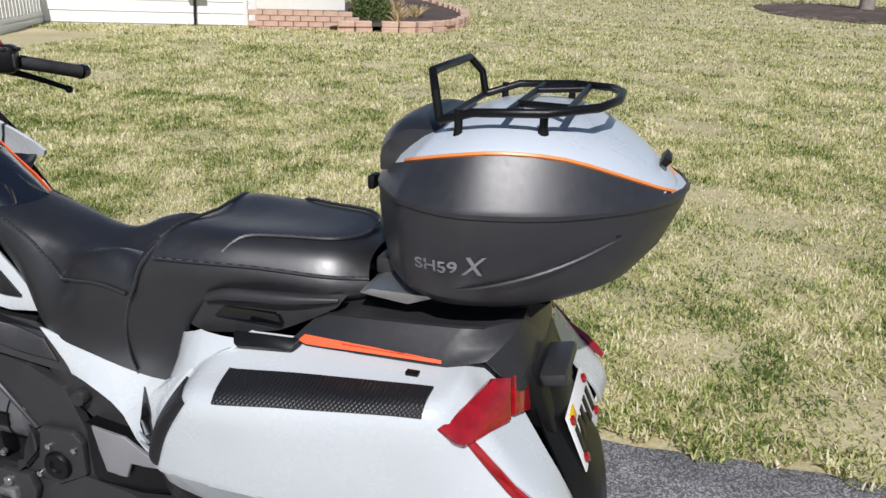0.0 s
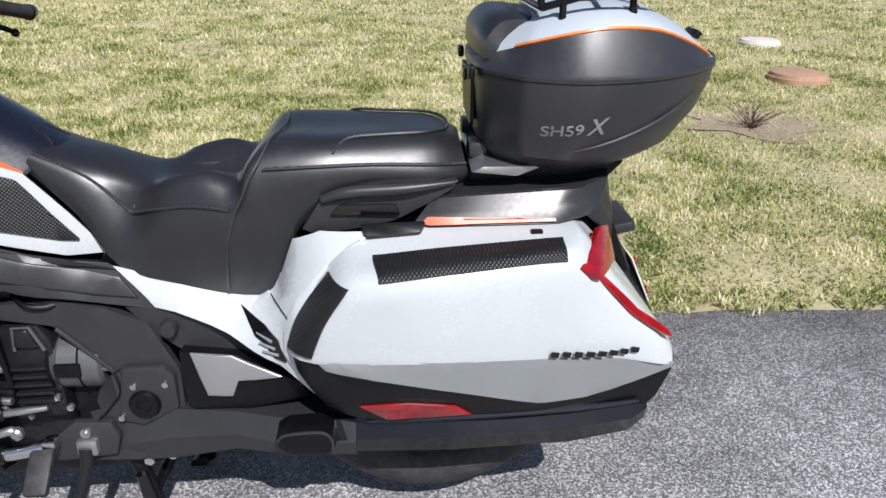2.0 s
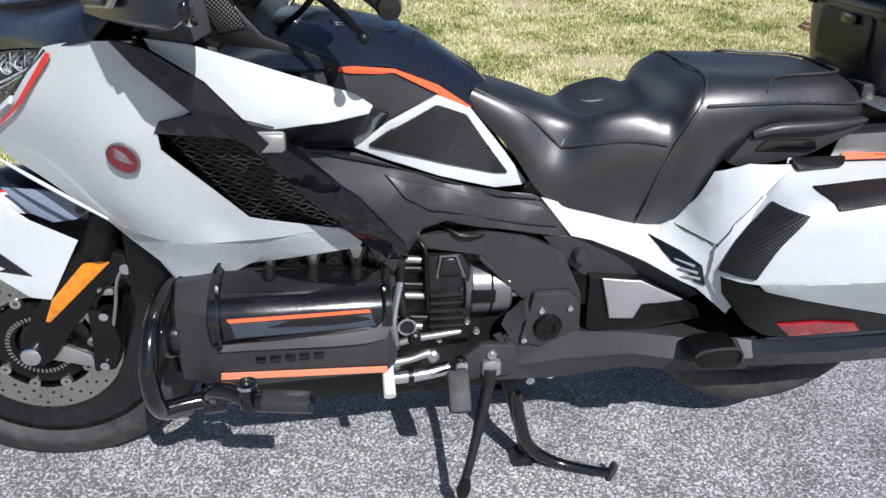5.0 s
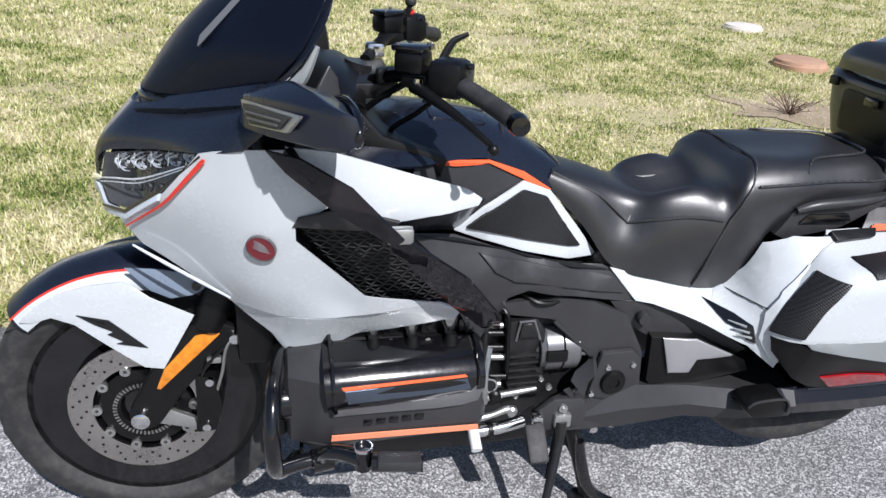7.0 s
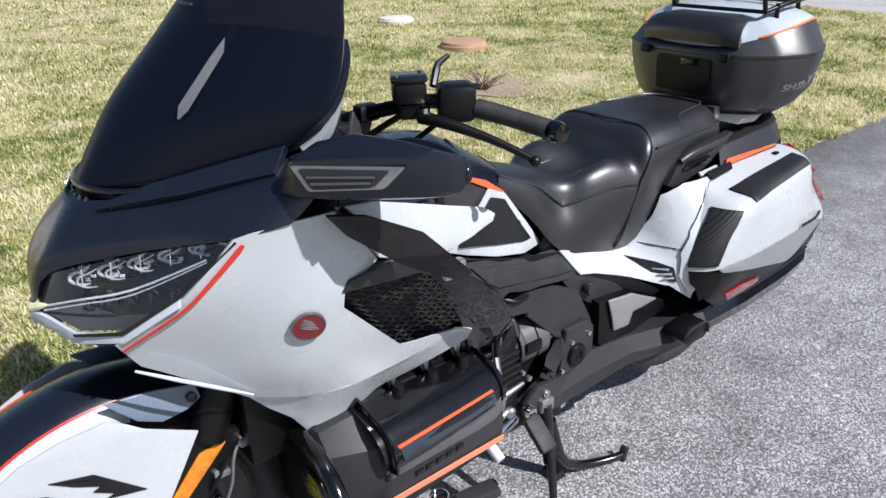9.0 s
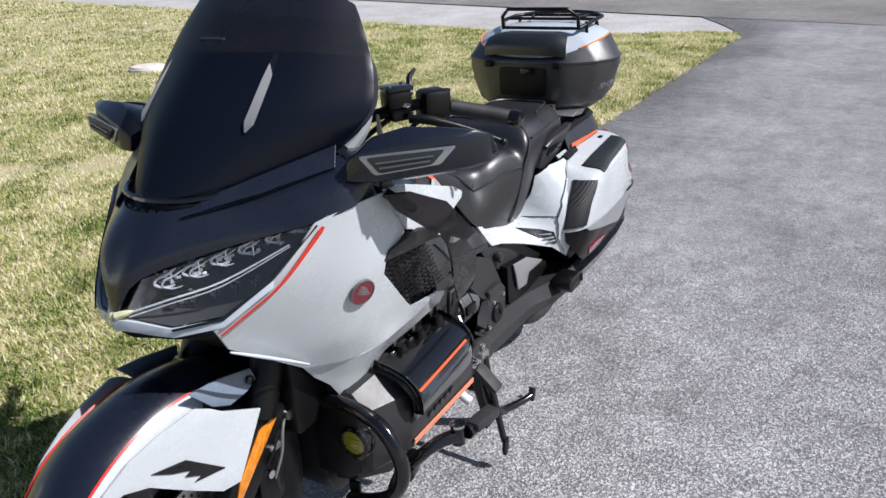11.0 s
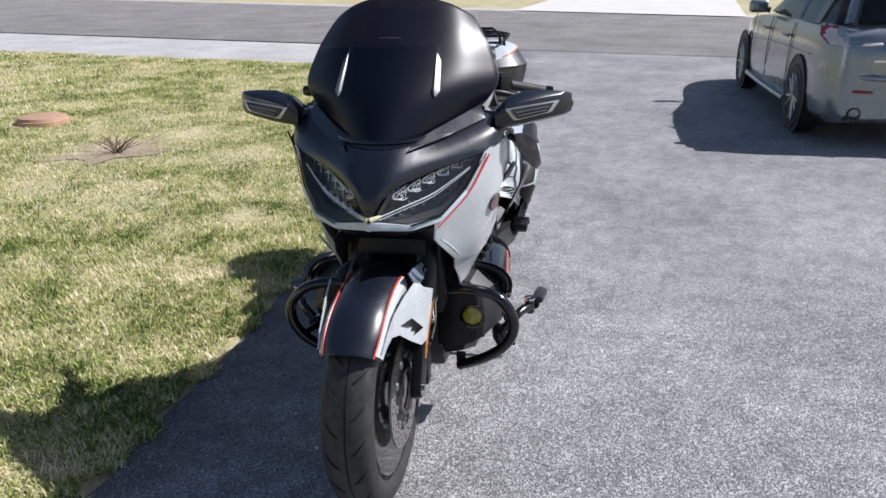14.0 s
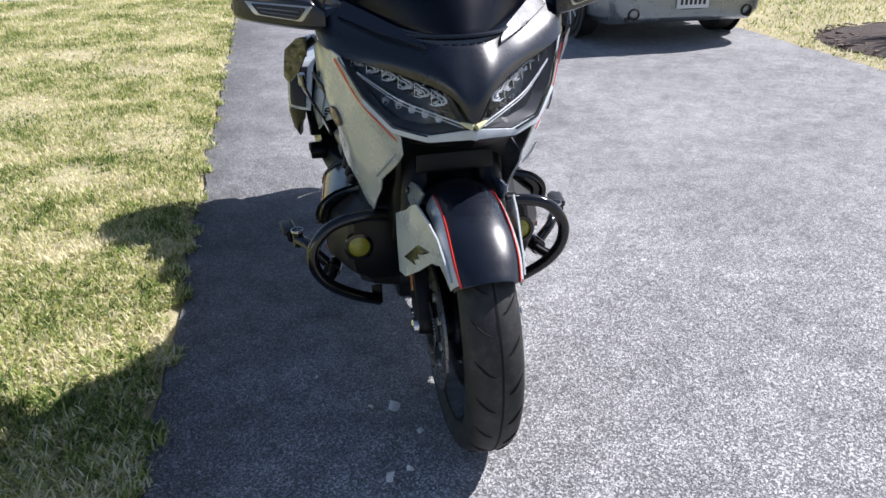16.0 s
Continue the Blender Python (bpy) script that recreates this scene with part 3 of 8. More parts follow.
# ---- grass ----
def grass_material():
    m = bpy.data.materials.new("grass_blades")
    m.use_nodes = True
    nt = m.node_tree
    p = nt.nodes["Principled BSDF"]
    geo = nt.nodes.new("ShaderNodeNewGeometry")
    co = nt.nodes.new("ShaderNodeTexCoord")
    n1 = nt.nodes.new("ShaderNodeTexNoise")
    sock(n1, "Scale", 1.9), sock(n1, "Detail", 10.0), sock(n1, "Roughness", 0.86)
    nt.links.new(co.outputs["Object"], n1.inputs["Vector"])
    mr = nt.nodes.new("ShaderNodeMapRange")
    sock(mr, "From Min", 0.40), sock(mr, "From Max", 0.60), sock(mr, "To Min", -0.52), sock(mr, "To Max", 0.68)
    nt.links.new(n1.outputs[0], mr.inputs["Value"])
    add = nt.nodes.new("ShaderNodeMath")
    add.use_clamp = True
    nt.links.new(geo.outputs["Random Per Island"], add.inputs[0])
    nt.links.new(mr.outputs[0], add.inputs[1])
    r = nt.nodes.new("ShaderNodeValToRGB")
    e = r.color_ramp.elements
    e[0].position, e[0].color = 0.0, (0.095, 0.155, 0.036, 1)
    e[1].position, e[1].color = 1.0, (0.84, 0.78, 0.55, 1)
    for pos, c in ((0.3, (0.33, 0.40, 0.10, 1)), (0.55, (0.50, 0.51, 0.185, 1)), (0.75, (0.70, 0.64, 0.35, 1))):
        k = e.new(pos)
        k.color = c
    nt.links.new(add.outputs[0], r.inputs[0])
    nt.links.new(r.outputs[0], p.inputs["Base Color"])
    sock(p, "Roughness", 0.6)
    sock(p, "Specular IOR Level", 0.25)
    tr = nt.nodes.new("ShaderNodeBsdfTranslucent")
    nt.links.new(r.outputs[0], tr.inputs[0])
    mx = nt.nodes.new("ShaderNodeMixShader")
    sock(mx, 0, 0.4)
    nt.links.new(p.outputs[0], mx.inputs[1]), nt.links.new(tr.outputs[0], mx.inputs[2])
    nt.links.new(mx.outputs[0], nt.nodes["Material Output"].inputs[0])
    return m


GRASS = grass_material()
# places that no grass grows on: centre and half sizes of the mulch beds
BEDS = ((-4.1, 5.30, 1.0, 1.05), (-7.0, -24.2, 2.6, 4.6))
rng = np.random.default_rng(7)


def bare(x, y):
    """How bare the lawn is: dry patches near the driveway."""
    b = np.zeros(len(x))
    for cx, cy, r, k in ((-3.78, -3.27, 0.70, 0.95), (-2.9, -1.15, 0.45, 0.85), (-2.5, -2.4, 0.5, 0.8), (-3.7, -2.2, 0.6, 0.9), (-4.6, -3.0, 0.5, 0.8),
                         (-3.3, -1.6, 0.35, 0.7), (-5.2, -3.9, 0.6, 0.6), (-4.74, -4.63, 0.34, 0.95), (-5.25, -6.48, 0.3, 0.9), (-6.2, -3.2, 0.7, 0.5), (-2.2, -3.4, 0.4, 0.4), (-5.7, -2.0, 0.5, 0.5)):
        b = np.maximum(b, k * np.exp(-(((x - cx) ** 2 + (y - cy) ** 2) / r ** 2)))
    u = np.sin(x * 2.1 + 1.3 * np.sin(y * 1.7)) + np.sin(y * 2.9 + 1.9 * np.sin(x * 1.1 + 2.0)) + 0.8 * np.sin(x * 5.3 + y * 3.1) + 0.6 * np.sin(x * 7.7 - y * 9.1)
    return np.maximum(b, np.clip((u - 0.9) / 1.7, 0.0, 1.0) * 0.8)


def blades(name, areas, zf, label):
    """Bent blades, each of a strip and a tip, thinned out with distance."""
    X, Y, W, H = [], [], [], []
    for x0, x1, y0, y1, n, h, w in areas:
        x, y = rng.uniform(x0, x1, n), rng.uniform(y0, y1, n)
        keep = rng.uniform(0, 1, n) > bare(x, y) * 0.9
        ragged = 0.06 * np.sin(x * 9.0) * np.sin(x * 23.0 + 1.0)
        near = (y < 0) & (x > gravel_near(y) + 0.1) & (y < -0.84 - 0.35 * np.maximum(0, -10.1 - x) ** 1.3 + ragged)
        far = (y > 0) & (y > 4.02 - 0.02 * x + 0.3 * np.maximum(0, -9.0 - x) ** 1.3 + ragged)
        keep &= near | far | (x < -25)
        for cx, cy, rx, ry in BEDS:
            keep &= ((x - cx) / rx) ** 2 + ((y - cy) / ry) ** 2 > 1.0
        x, y = x[keep], y[keep]
        X.append(x), Y.append(y)
        H.append(h * rng.uniform(0.45, 1.25, len(x)) * (1 - 0.45 * bare(x, y)))
        W.append(np.full(len(x), w) * rng.uniform(0.7, 1.3, len(x)))
    x, y, h, w = (np.concatenate(a) for a in (X, Y, H, W))
    n = len(x)
    z = np.array([zf(a, b) for a, b in zip(x, y)]) - 0.004
    az, lean = rng.uniform(0, 2 * np.pi, n), rng.uniform(0.45, 1.75, n)
    dx, dy = np.cos(az), np.sin(az)
    tx, ty = -dy * w / 2, dx * w / 2
    v = np.zeros((n, 5, 3))
    mx, mz = h * 0.55 * np.sin(lean * 0.55), h * 0.55 * np.cos(lean * 0.55)
    ex, ez = mx + h * 0.55 * np.sin(lean), mz + h * 0.5 * np.cos(lean)
    v[:, 0] = np.stack([x + tx, y + ty, z], 1)
    v[:, 1] = np.stack([x - tx, y - ty, z], 1)
    v[:, 2] = np.stack([x - tx * 0.8 + dx * mx, y - ty * 0.8 + dy * mx, z + mz], 1)
    v[:, 3] = np.stack([x + tx * 0.8 + dx * mx, y + ty * 0.8 + dy * mx, z + mz], 1)
    v[:, 4] = np.stack([x + dx * ex, y + dy * ex, z + ez], 1)
    base = np.arange(n)[:, None] * 5
    loops = np.concatenate([base + np.array([0, 1, 2, 3]), base + np.array([3, 2, 4])], 1).ravel()
    me = bpy.data.meshes.new(name)
    me.vertices.add(n * 5)
    me.vertices.foreach_set("co", v.ravel())
    me.loops.add(n * 7)
    me.loops.foreach_set("vertex_index", loops)
    me.polygons.add(n * 2)
    starts = np.stack([np.arange(n) * 7, np.arange(n) * 7 + 4], 1).ravel()
    me.polygons.foreach_set("loop_start", starts)
    me.update(calc_edges=True)
    me.materials.append(GRASS)
    return tagged(new(name, me), label, "grass", kind="stuff")


GRASS_AREAS = [
    (-4.6, 1.6, -2.6, -0.8, 165000, 0.040, 0.0062),
    (-7.0, 3.0, -5.2, -2.6, 185000, 0.042, 0.0068),
    (-12.0, -4.6, -2.6, -0.8, 65000, 0.044, 0.0078),
    (-12.5, -7.0, -5.2, -2.6, 65000, 0.046, 0.0085),
    (1.6, 7.0, -5.2, -0.8, 42000, 0.048, 0.013),
    (-13.0, 6.0, -9.0, -5.2, 140000, 0.048, 0.0105),
    (-15.0, 12.0, -16.0, -9.0, 95000, 0.056, 0.017),
    (-18.0, 14.0, -34.0, -16.0, 50000, 0.07, 0.03),
    (-10.8, -3.0, 3.7, 8.5, 30000, 0.055, 0.010),
    (-3.0, 7.0, 3.7, 8.5, 16000, 0.055, 0.020),
]
blades("grass", GRASS_AREAS, lawn_z, "patchy spring lawn of green and straw-coloured blades")


# ---- motorcycle ----
bike = thing("motorcycle", "white and black touring motorcycle with top case on its stand", "motorcycle")
bike.matrix_world = pose(-0.0085, 0.001, -0.024, 0.86, 0.80, -0.40)
AX = 0.340          # height of the front axle
TR = 0.320          # tyre radius


def wheel(x, z, R, half, rim_r, name, tread=True):
    """Tyre as the part; rim, spokes, tread grooves under it."""
    prof = [(rim_r, -half * 0.72), (rim_r + 0.02, -half * 0.92), (R * 0.86, -half), (R * 0.945, -half * 0.86), (R * 0.985, -half * 0.5), (R, 0.0),
            (R * 0.985, half * 0.5), (R * 0.945, half * 0.86), (R * 0.86, half), (rim_r + 0.02, half * 0.92), (rim_r, half * 0.72)]
    fine = [(p.x, p.y) for p in smooth_line([(a, b, 0) for a, b in prof], 3)]
    tyre = part(name, lathe(fine, (x, 0, z), n=72), RUBBER, bike, "dusty black road tyre", 50)
    rim = lathe([(rim_r + 0.004, -half * 0.80), (rim_r - 0.008, -half * 0.80), (rim_r - 0.03, -half * 0.45), (rim_r - 0.045, 0), (rim_r - 0.03, half * 0.45),
                 (rim_r - 0.008, half * 0.80), (rim_r + 0.004, half * 0.80)], (x, 0, z), n=64)
    part("rim", rim, BLACK_GLOSS, tyre, "black cast rim")
    for k in range(5):
        a = 2 * math.pi * k / 5 + 0.3
        bm = bmesh.new()
        for s in (-0.16, 0.16):
            c1, c2 = a + s * 1.3, a + s * 0.75
            tube([(x + 0.05 * math.cos(c1), 0, z + 0.05 * math.sin(c1)), (x + (rim_r - 0.03) * math.cos(c2), 0, z + (rim_r - 0.03) * math.sin(c2))],
                 [0.017, 0.013], n=8, bm=bm, smooth=1)
        part("spoke", bm, BLACK_GLOSS, tyre)
    part("hub", bar((x, -0.06, z), (x, 0.06, z), 0.045, n=24), DARK_ALLOY, tyre)
    return tyre


front = wheel(0.0, AX, TR, 0.059, 0.240, "front_wheel")
# rain grooves cut as thin dark strips lying in the tread
GROOVE = pbr("tyre_groove", (0.006, 0.006, 0.006), 0.9, vary=0.1)
bm = lathe([(TR + 0.0006, -0.0022), (TR + 0.0008, 0.0), (TR + 0.0006, 0.0022)], (0, 0.0, AX), n=72)
part("centre_groove", bm, GROOVE, front)
for k in range(22):
    for s in (1, -1):
        a0 = 2 * math.pi * (k + (0.5 if s < 0 else 0.0)) / 22
        line = []
        for i in range(5):
            q = i / 4
            y = s * (0.013 + 0.034 * q)
            rr = TR * (1 - 0.055 * (abs(y) / 0.051) ** 2.6) + 0.0004
            a = a0 + 0.13 * q ** 1.6
            line.append((rr * math.cos(a), y, AX + rr * math.sin(a)))
        part("tread_groove", tube(line, [0.0008, 0.0022, 0.0026, 0.0022, 0.0008], n=5, smooth=2), GROOVE, front)
# brake discs with holes, carriers and sensor rings
for s in (1, -1):
    d = lathe([(0.108, s * 0.068), (0.158, s * 0.068), (0.158, s * 0.0735), (0.108, s * 0.0735)], (0, 0, AX), n=64, closed=True)
    disc = part("brake_disc", d, STEEL, front, "drilled steel brake disc")
    holes = bmesh.new()
    for k in range(40):
        for r, o in ((0.121, 0.0), (0.134, 0.05), (0.147, 0.1)):
            if (k + int(r * 1000)) % 2:
                a = 2 * math.pi * k / 40 + o
                c = Vector((r * math.cos(a), s * 0.0742, AX + r * math.sin(a)))
                bar(c, c + Vector((0, -s * 0.0006, 0)), 0.0034, n=7, bm=holes)
    tagged(part("drill_holes", holes, GROOVE, front), kind="stuff")
    for k in range(10):
        a = 2 * math.pi * k / 10
        c = Vector((0.100 * math.cos(a), s * 0.066, AX + 0.100 * math.sin(a)))
        part("disc_button", lathe([(0.004, 0), (0.011, 0), (0.011, s * 0.010), (0.004, s * 0.010)], c, n=14, closed=True), ALLOY, front)
    part("disc_carrier", lathe([(0.052, s * 0.066), (0.095, s * 0.064), (0.095, s * 0.069), (0.052, s * 0.071)], (0, 0, AX), n=40, closed=True), BLACK, front)
    ringb = bmesh.new()
    for k in range(48):
        a = 2 * math.pi * k / 48
        block((0.062 * math.cos(a), s * 0.079, AX + 0.062 * math.sin(a)), (0.009, 0.003, 0.004), 0, Matrix.Rotation(-a, 4, "Y"), ringb)
    tagged(part("sensor_ring", ringb, STEEL, front), kind="stuff")

# rear wheel, mostly behind the panniers
wheel(-1.56, 0.405, 0.305, 0.095, 0.205, "rear_wheel")

# front fender: dark crown, white sides with a jagged dark mark, red edge lines
FR = 0.360


def fender_pt(a, y, r=FR):
    return (r * math.cos(radians(a)) - 0.01, y, AX - 0.005 + r * math.sin(radians(a)))


def fender_sec(a, phi, lift=0.0):
    """A place on the round fender: a along the wheel, phi round the section from the crown."""
    q = min(1.0, 0.86 + (a - 42) / 90.0)
    return fender_pt(a, 0.080 * q * math.sin(radians(phi)) + lift * math.sin(radians(phi)), FR + lift * math.cos(radians(phi)) - 0.056 * (1 - math.cos(radians(phi))))


rows = []
for a in (43, 46, 54, 66, 85, 102, 118):
    rows.append([fender_sec(a, phi) for phi in (88, 70, 52, 34, 16, 0)])
fender = part("front_fender", grid_sheet(rows, 2, 4, 0.004, 0.001, (0, 0, 1), mirror=True), NAVY, bike, "blue-black painted front fender")
FSIDE = [(0.214, 0.074, 0.568), (0.180, 0.080, 0.602), (0.130, 0.086, 0.634), (0.070, 0.090, 0.656), (0.0, 0.093, 0.668), (-0.026, 0.098, 0.655), (-0.050, 0.098, 0.636),
         (-0.131, 0.103, 0.597), (-0.060, 0.098, 0.472), (-0.022, 0.096, 0.474), (0.045, 0.090, 0.520), (0.105, 0.086, 0.566), (0.150, 0.082, 0.580), (0.190, 0.076, 0.566)]
FSIDE = [(x, y + 0.028 * min(1.0, max(0.0, (0.14 - x) / 0.22)), z) for x, y, z in FSIDE]
both("fender_side", panel(FSIDE, 0.004, 0.0012, step=0.04, off=0.004), WHITE, fender, "white painted fender side")


def fender_strip(a0, a1, phis, lift):
    return [[fender_sec(a0 + (a1 - a0) * k / 6, phi, lift) for phi in phis] for k in range(7)]


both("fender_shoulder", grid_sheet(fender_strip(44.5, 96, (96, 84, 72, 58), 0.003), 3, 3, 0.003, 0.0, (0, 1, 1)), WHITE, fender, "white painted fender shoulder")
both("fender_stripe", grid_sheet(fender_strip(43.2, 96, (58.2, 54.2), 0.0036), 1, 3, 0.003, 0.0, (0, 0, 1)), RED, fender, "thin red edge stripe")
MARK = [(0.099, 0.59), (0.036, 0.582), (-0.034, 0.522), (0.028, 0.528), (0.012, 0.534), (0.043, 0.549), (0.03, 0.556), (0.065, 0.570), (0.045, 0.575)]
fs = spline_fn(FSIDE, 1)
both("fender_mark", panel([(x, fs(x, z), z) for x, z in MARK], 0.002, 0.0, step=0.05, off=0.0065), BLACK_GLOSS, fender, "jagged dark mark")
both("fender_stay", panel([(-0.005, 0.098, 0.690), (-0.075, 0.098, 0.684), (-0.150, 0.100, 0.668), (-0.154, 0.108, 0.644), (-0.129, 0.108, 0.630), (-0.086, 0.104, 0.622), (-0.048, 0.101, 0.640)],
                           0.005, 0.0015, step=0.05, off=0.002), pbr("blue_grey_stay", (0.16, 0.20, 0.26), 0.3, vary=0.06, coat=0.3), fender, "blue-grey fender stay")
for s in (1, -1):
    part("bolt", lathe([(0.009, 0), (0.009, s * 0.005), (0.005, s * 0.007), (0.0, s * 0.007)], (-0.138, s * 0.108, 0.650), n=12), BLACK_GLOSS, fender)
    part("bolt", lathe([(0.008, 0), (0.008, s * 0.005), (0.004, s * 0.006), (0.0, s * 0.006)], (-0.048, s * 0.101, 0.486), n=12), CHROME, fender)

# fork legs with amber reflectors, brake calipers, hoses
FORK = [(-0.140, 0.592), (-0.215, 0.560), (-0.190, 0.515), (-0.092, 0.408), (-0.035, 0.326), (-0.004, 0.312), (0.024, 0.330), (0.026, 0.360), (-0.018, 0.440), (-0.110, 0.560)]
for s in (1, -1):
    leg = part("fork_leg", prism(FORK, s * 0.082, s * 0.112, 0.004, 0.97, corner=0.012), BLACK, bike, "black fork leg cover")
    part("reflector", panel([(-0.128, s * 0.1135, 0.545), (-0.174, s * 0.1135, 0.553), (-0.176, s * 0.1135, 0.546), (-0.048, s * 0.1135, 0.421), (-0.040, s * 0.1135, 0.423), (-0.060, s * 0.1135, 0.47)],
                            0.003, 0.001, step=0.2, side=s, off=0.002), AMBER_LENS, leg, "amber side reflector")
    part("axle_nut", lathe([(0.019, 0), (0.019, s * 0.010), (0.012, s * 0.014), (0.0, s * 0.014)], (0.0, s * 0.112, 0.347), n=20), CHROME, leg)
    up = bar((-0.15, s * 0.095, 0.56), (-0.26, s * 0.085, 0.79), 0.034, n=16)
    part("fork_tube", up, BLACK, leg)
    cal = part("brake_caliper", prism([(-0.115, 0.445), (-0.158, 0.432), (-0.168, 0.36), (-0.150, 0.295), (-0.105, 0.292), (-0.112, 0.36)], s * 0.058, s * 0.104, 0.005, 0.96, corner=0.008), BLACK, bike, "black brake caliper")
    for p in ((-0.145, 0.425), (-0.130, 0.31)):
        part("bolt", bar((p[0], s * 0.10, p[1]), (p[0], s * 0.110, p[1]), 0.009, n=10), CHROME, cal)
    part("caliper_bracket", prism([(-0.03, 0.37), (-0.105, 0.33), (-0.11, 0.30), (-0.02, 0.325)], s * 0.085, s * 0.098, 0.002), ALLOY, cal)
    part("brake_hose", tube([(-0.13, s * 0.100, 0.44), (-0.145, s * 0.118, 0.475), (-0.175, s * 0.11, 0.505), (-0.215, s * 0.105, 0.54), (-0.24, s * 0.10, 0.60)], 0.0045, n=8), BLACK, cal)
    part("brake_line", tube([(-0.158, s * 0.10, 0.40), (-0.175, s * 0.115, 0.46), (-0.19, s * 0.115, 0.52), (-0.235, s * 0.10, 0.56)], 0.0035, n=8), ALLOY, cal)
    part("hose_joint", bar((-0.205, s * 0.10, 0.535), (-0.205, s * 0.122, 0.535), 0.011, n=12), CHROME, cal)
    part("hose_clip", block((-0.16, s * 0.112, 0.485), (0.03, 0.014, 0.014), 0.003), ALLOY, cal)

# ---- fairing ----
nose_rows = [
    [(-0.262, 0.302, 0.992), (-0.200, 0.266, 0.977), (-0.095, 0.150, 0.950), (0.012, 0.048, 0.915), (0.040, 0.0, 0.856)],
    [(-0.285, 0.308, 1.010), (-0.218, 0.272, 0.994), (-0.103, 0.155, 0.972), (0.006, 0.055, 0.942), (0.032, 0.0, 0.908)],
    [(-0.312, 0.312, 1.040), (-0.248, 0.272, 1.028), (-0.125, 0.150, 0.998), (-0.022, 0.060, 0.976), (0.000, 0.0, 0.962)],
    [(-0.338, 0.292, 1.078), (-0.288, 0.240, 1.066), (-0.165, 0.145, 1.026), (-0.068, 0.065, 1.014), (-0.044, 0.0, 1.010)],
]
fairing = part("front_fairing", grid_sheet(nose_rows, 4, 4, 0.005, 0.001, (1, 0, 0.4), mirror=True), NAVY, bike, "glossy blue-black nose cowl", 30)
# raised shield and air slot below the screen
part("slot_lip", tube([(-0.165, 0.145, 1.032), (-0.090, 0.085, 1.026), (-0.064, 0.0, 1.025), (-0.090, -0.085, 1.026), (-0.165, -0.145, 1.032)], [0.003, 0.006, 0.007, 0.006, 0.003], n=8), BLACK_GLOSS, fairing)
part("slot_inside", grid_sheet([[(-0.30, 0.24, 1.060), (-0.165, 0.145, 1.022), (-0.042, 0.0, 1.006)], [(-0.36, 0.24, 1.060), (-0.28, 0.145, 1.045), (-0.22, 0.0, 1.035)]], 4, 2, 0.003, 0, (0, 0, 1), mirror=True), BLACK, fairing)
BROW = [(-0.128, 0.118, 1.037), (-0.298, 0.240, 1.079), (-0.268, 0.258, 1.050), (-0.165, 0.176, 1.009), (-0.060, 0.085, 0.989), (-0.082, 0.092, 1.012)]
nose_z = spline_fn([p for r in nose_rows[1:] for p in r] + [(x, -y, z) for r in nose_rows[1:] for x, y, z in r if y > 0], 2)
fit_a = np.array([[x, y, 1.0] for x, y, z in BROW])
on_nose = np.array([nose_z(x, y) for x, y, z in BROW])
plane = np.linalg.lstsq(fit_a, on_nose, rcond=None)[0]
rise = float((on_nose - fit_a @ plane).max()) + 0.009
BROW = [(x, y, float(np.dot(plane, (x, y, 1.0))) + rise) for x, y, z in BROW]
both("brow_facet", panel(BROW, 0.014, 0.002, axis=2, step=0.04), NAVY, fairing, "creased brow beside the nose shield", 20)
# raised maker's name under the screen, as plain bars
for k in range(5):
    part("name_bar", block((-0.0560 - 0.0022 * abs(k - 2) ** 1.5, -0.04 + 0.02 * k, 1.0065 + 0.0008 * abs(k - 2)), (0.005, 0.013, 0.008), 0.001, Matrix.Rotation(radians(-45), 4, "Y")), BLACK_GLOSS, fairing)

HL = [(0.036, 0.010, 0.846), (0.012, 0.048, 0.914), (-0.095, 0.152, 0.948), (-0.198, 0.266, 0.975), (-0.118, 0.222, 0.898), (-0.048, 0.166, 0.844), (0.004, 0.095, 0.832)]
lamp_l, lamp_r = both("headlight", panel([(x - 0.055, y, z) for x, y, z in HL], 0.004, 0.0, axis=0, step=0.03), BLACK_GLOSS, bike, "clear multi-lens headlight in a black housing")
both("lens", panel(HL, 0.003, 0.001, axis=0, step=0.03, side=1, ctrl=[(-0.05, 0.12, 0.89)]), CLEAR_LENS, (lamp_l, lamp_r))
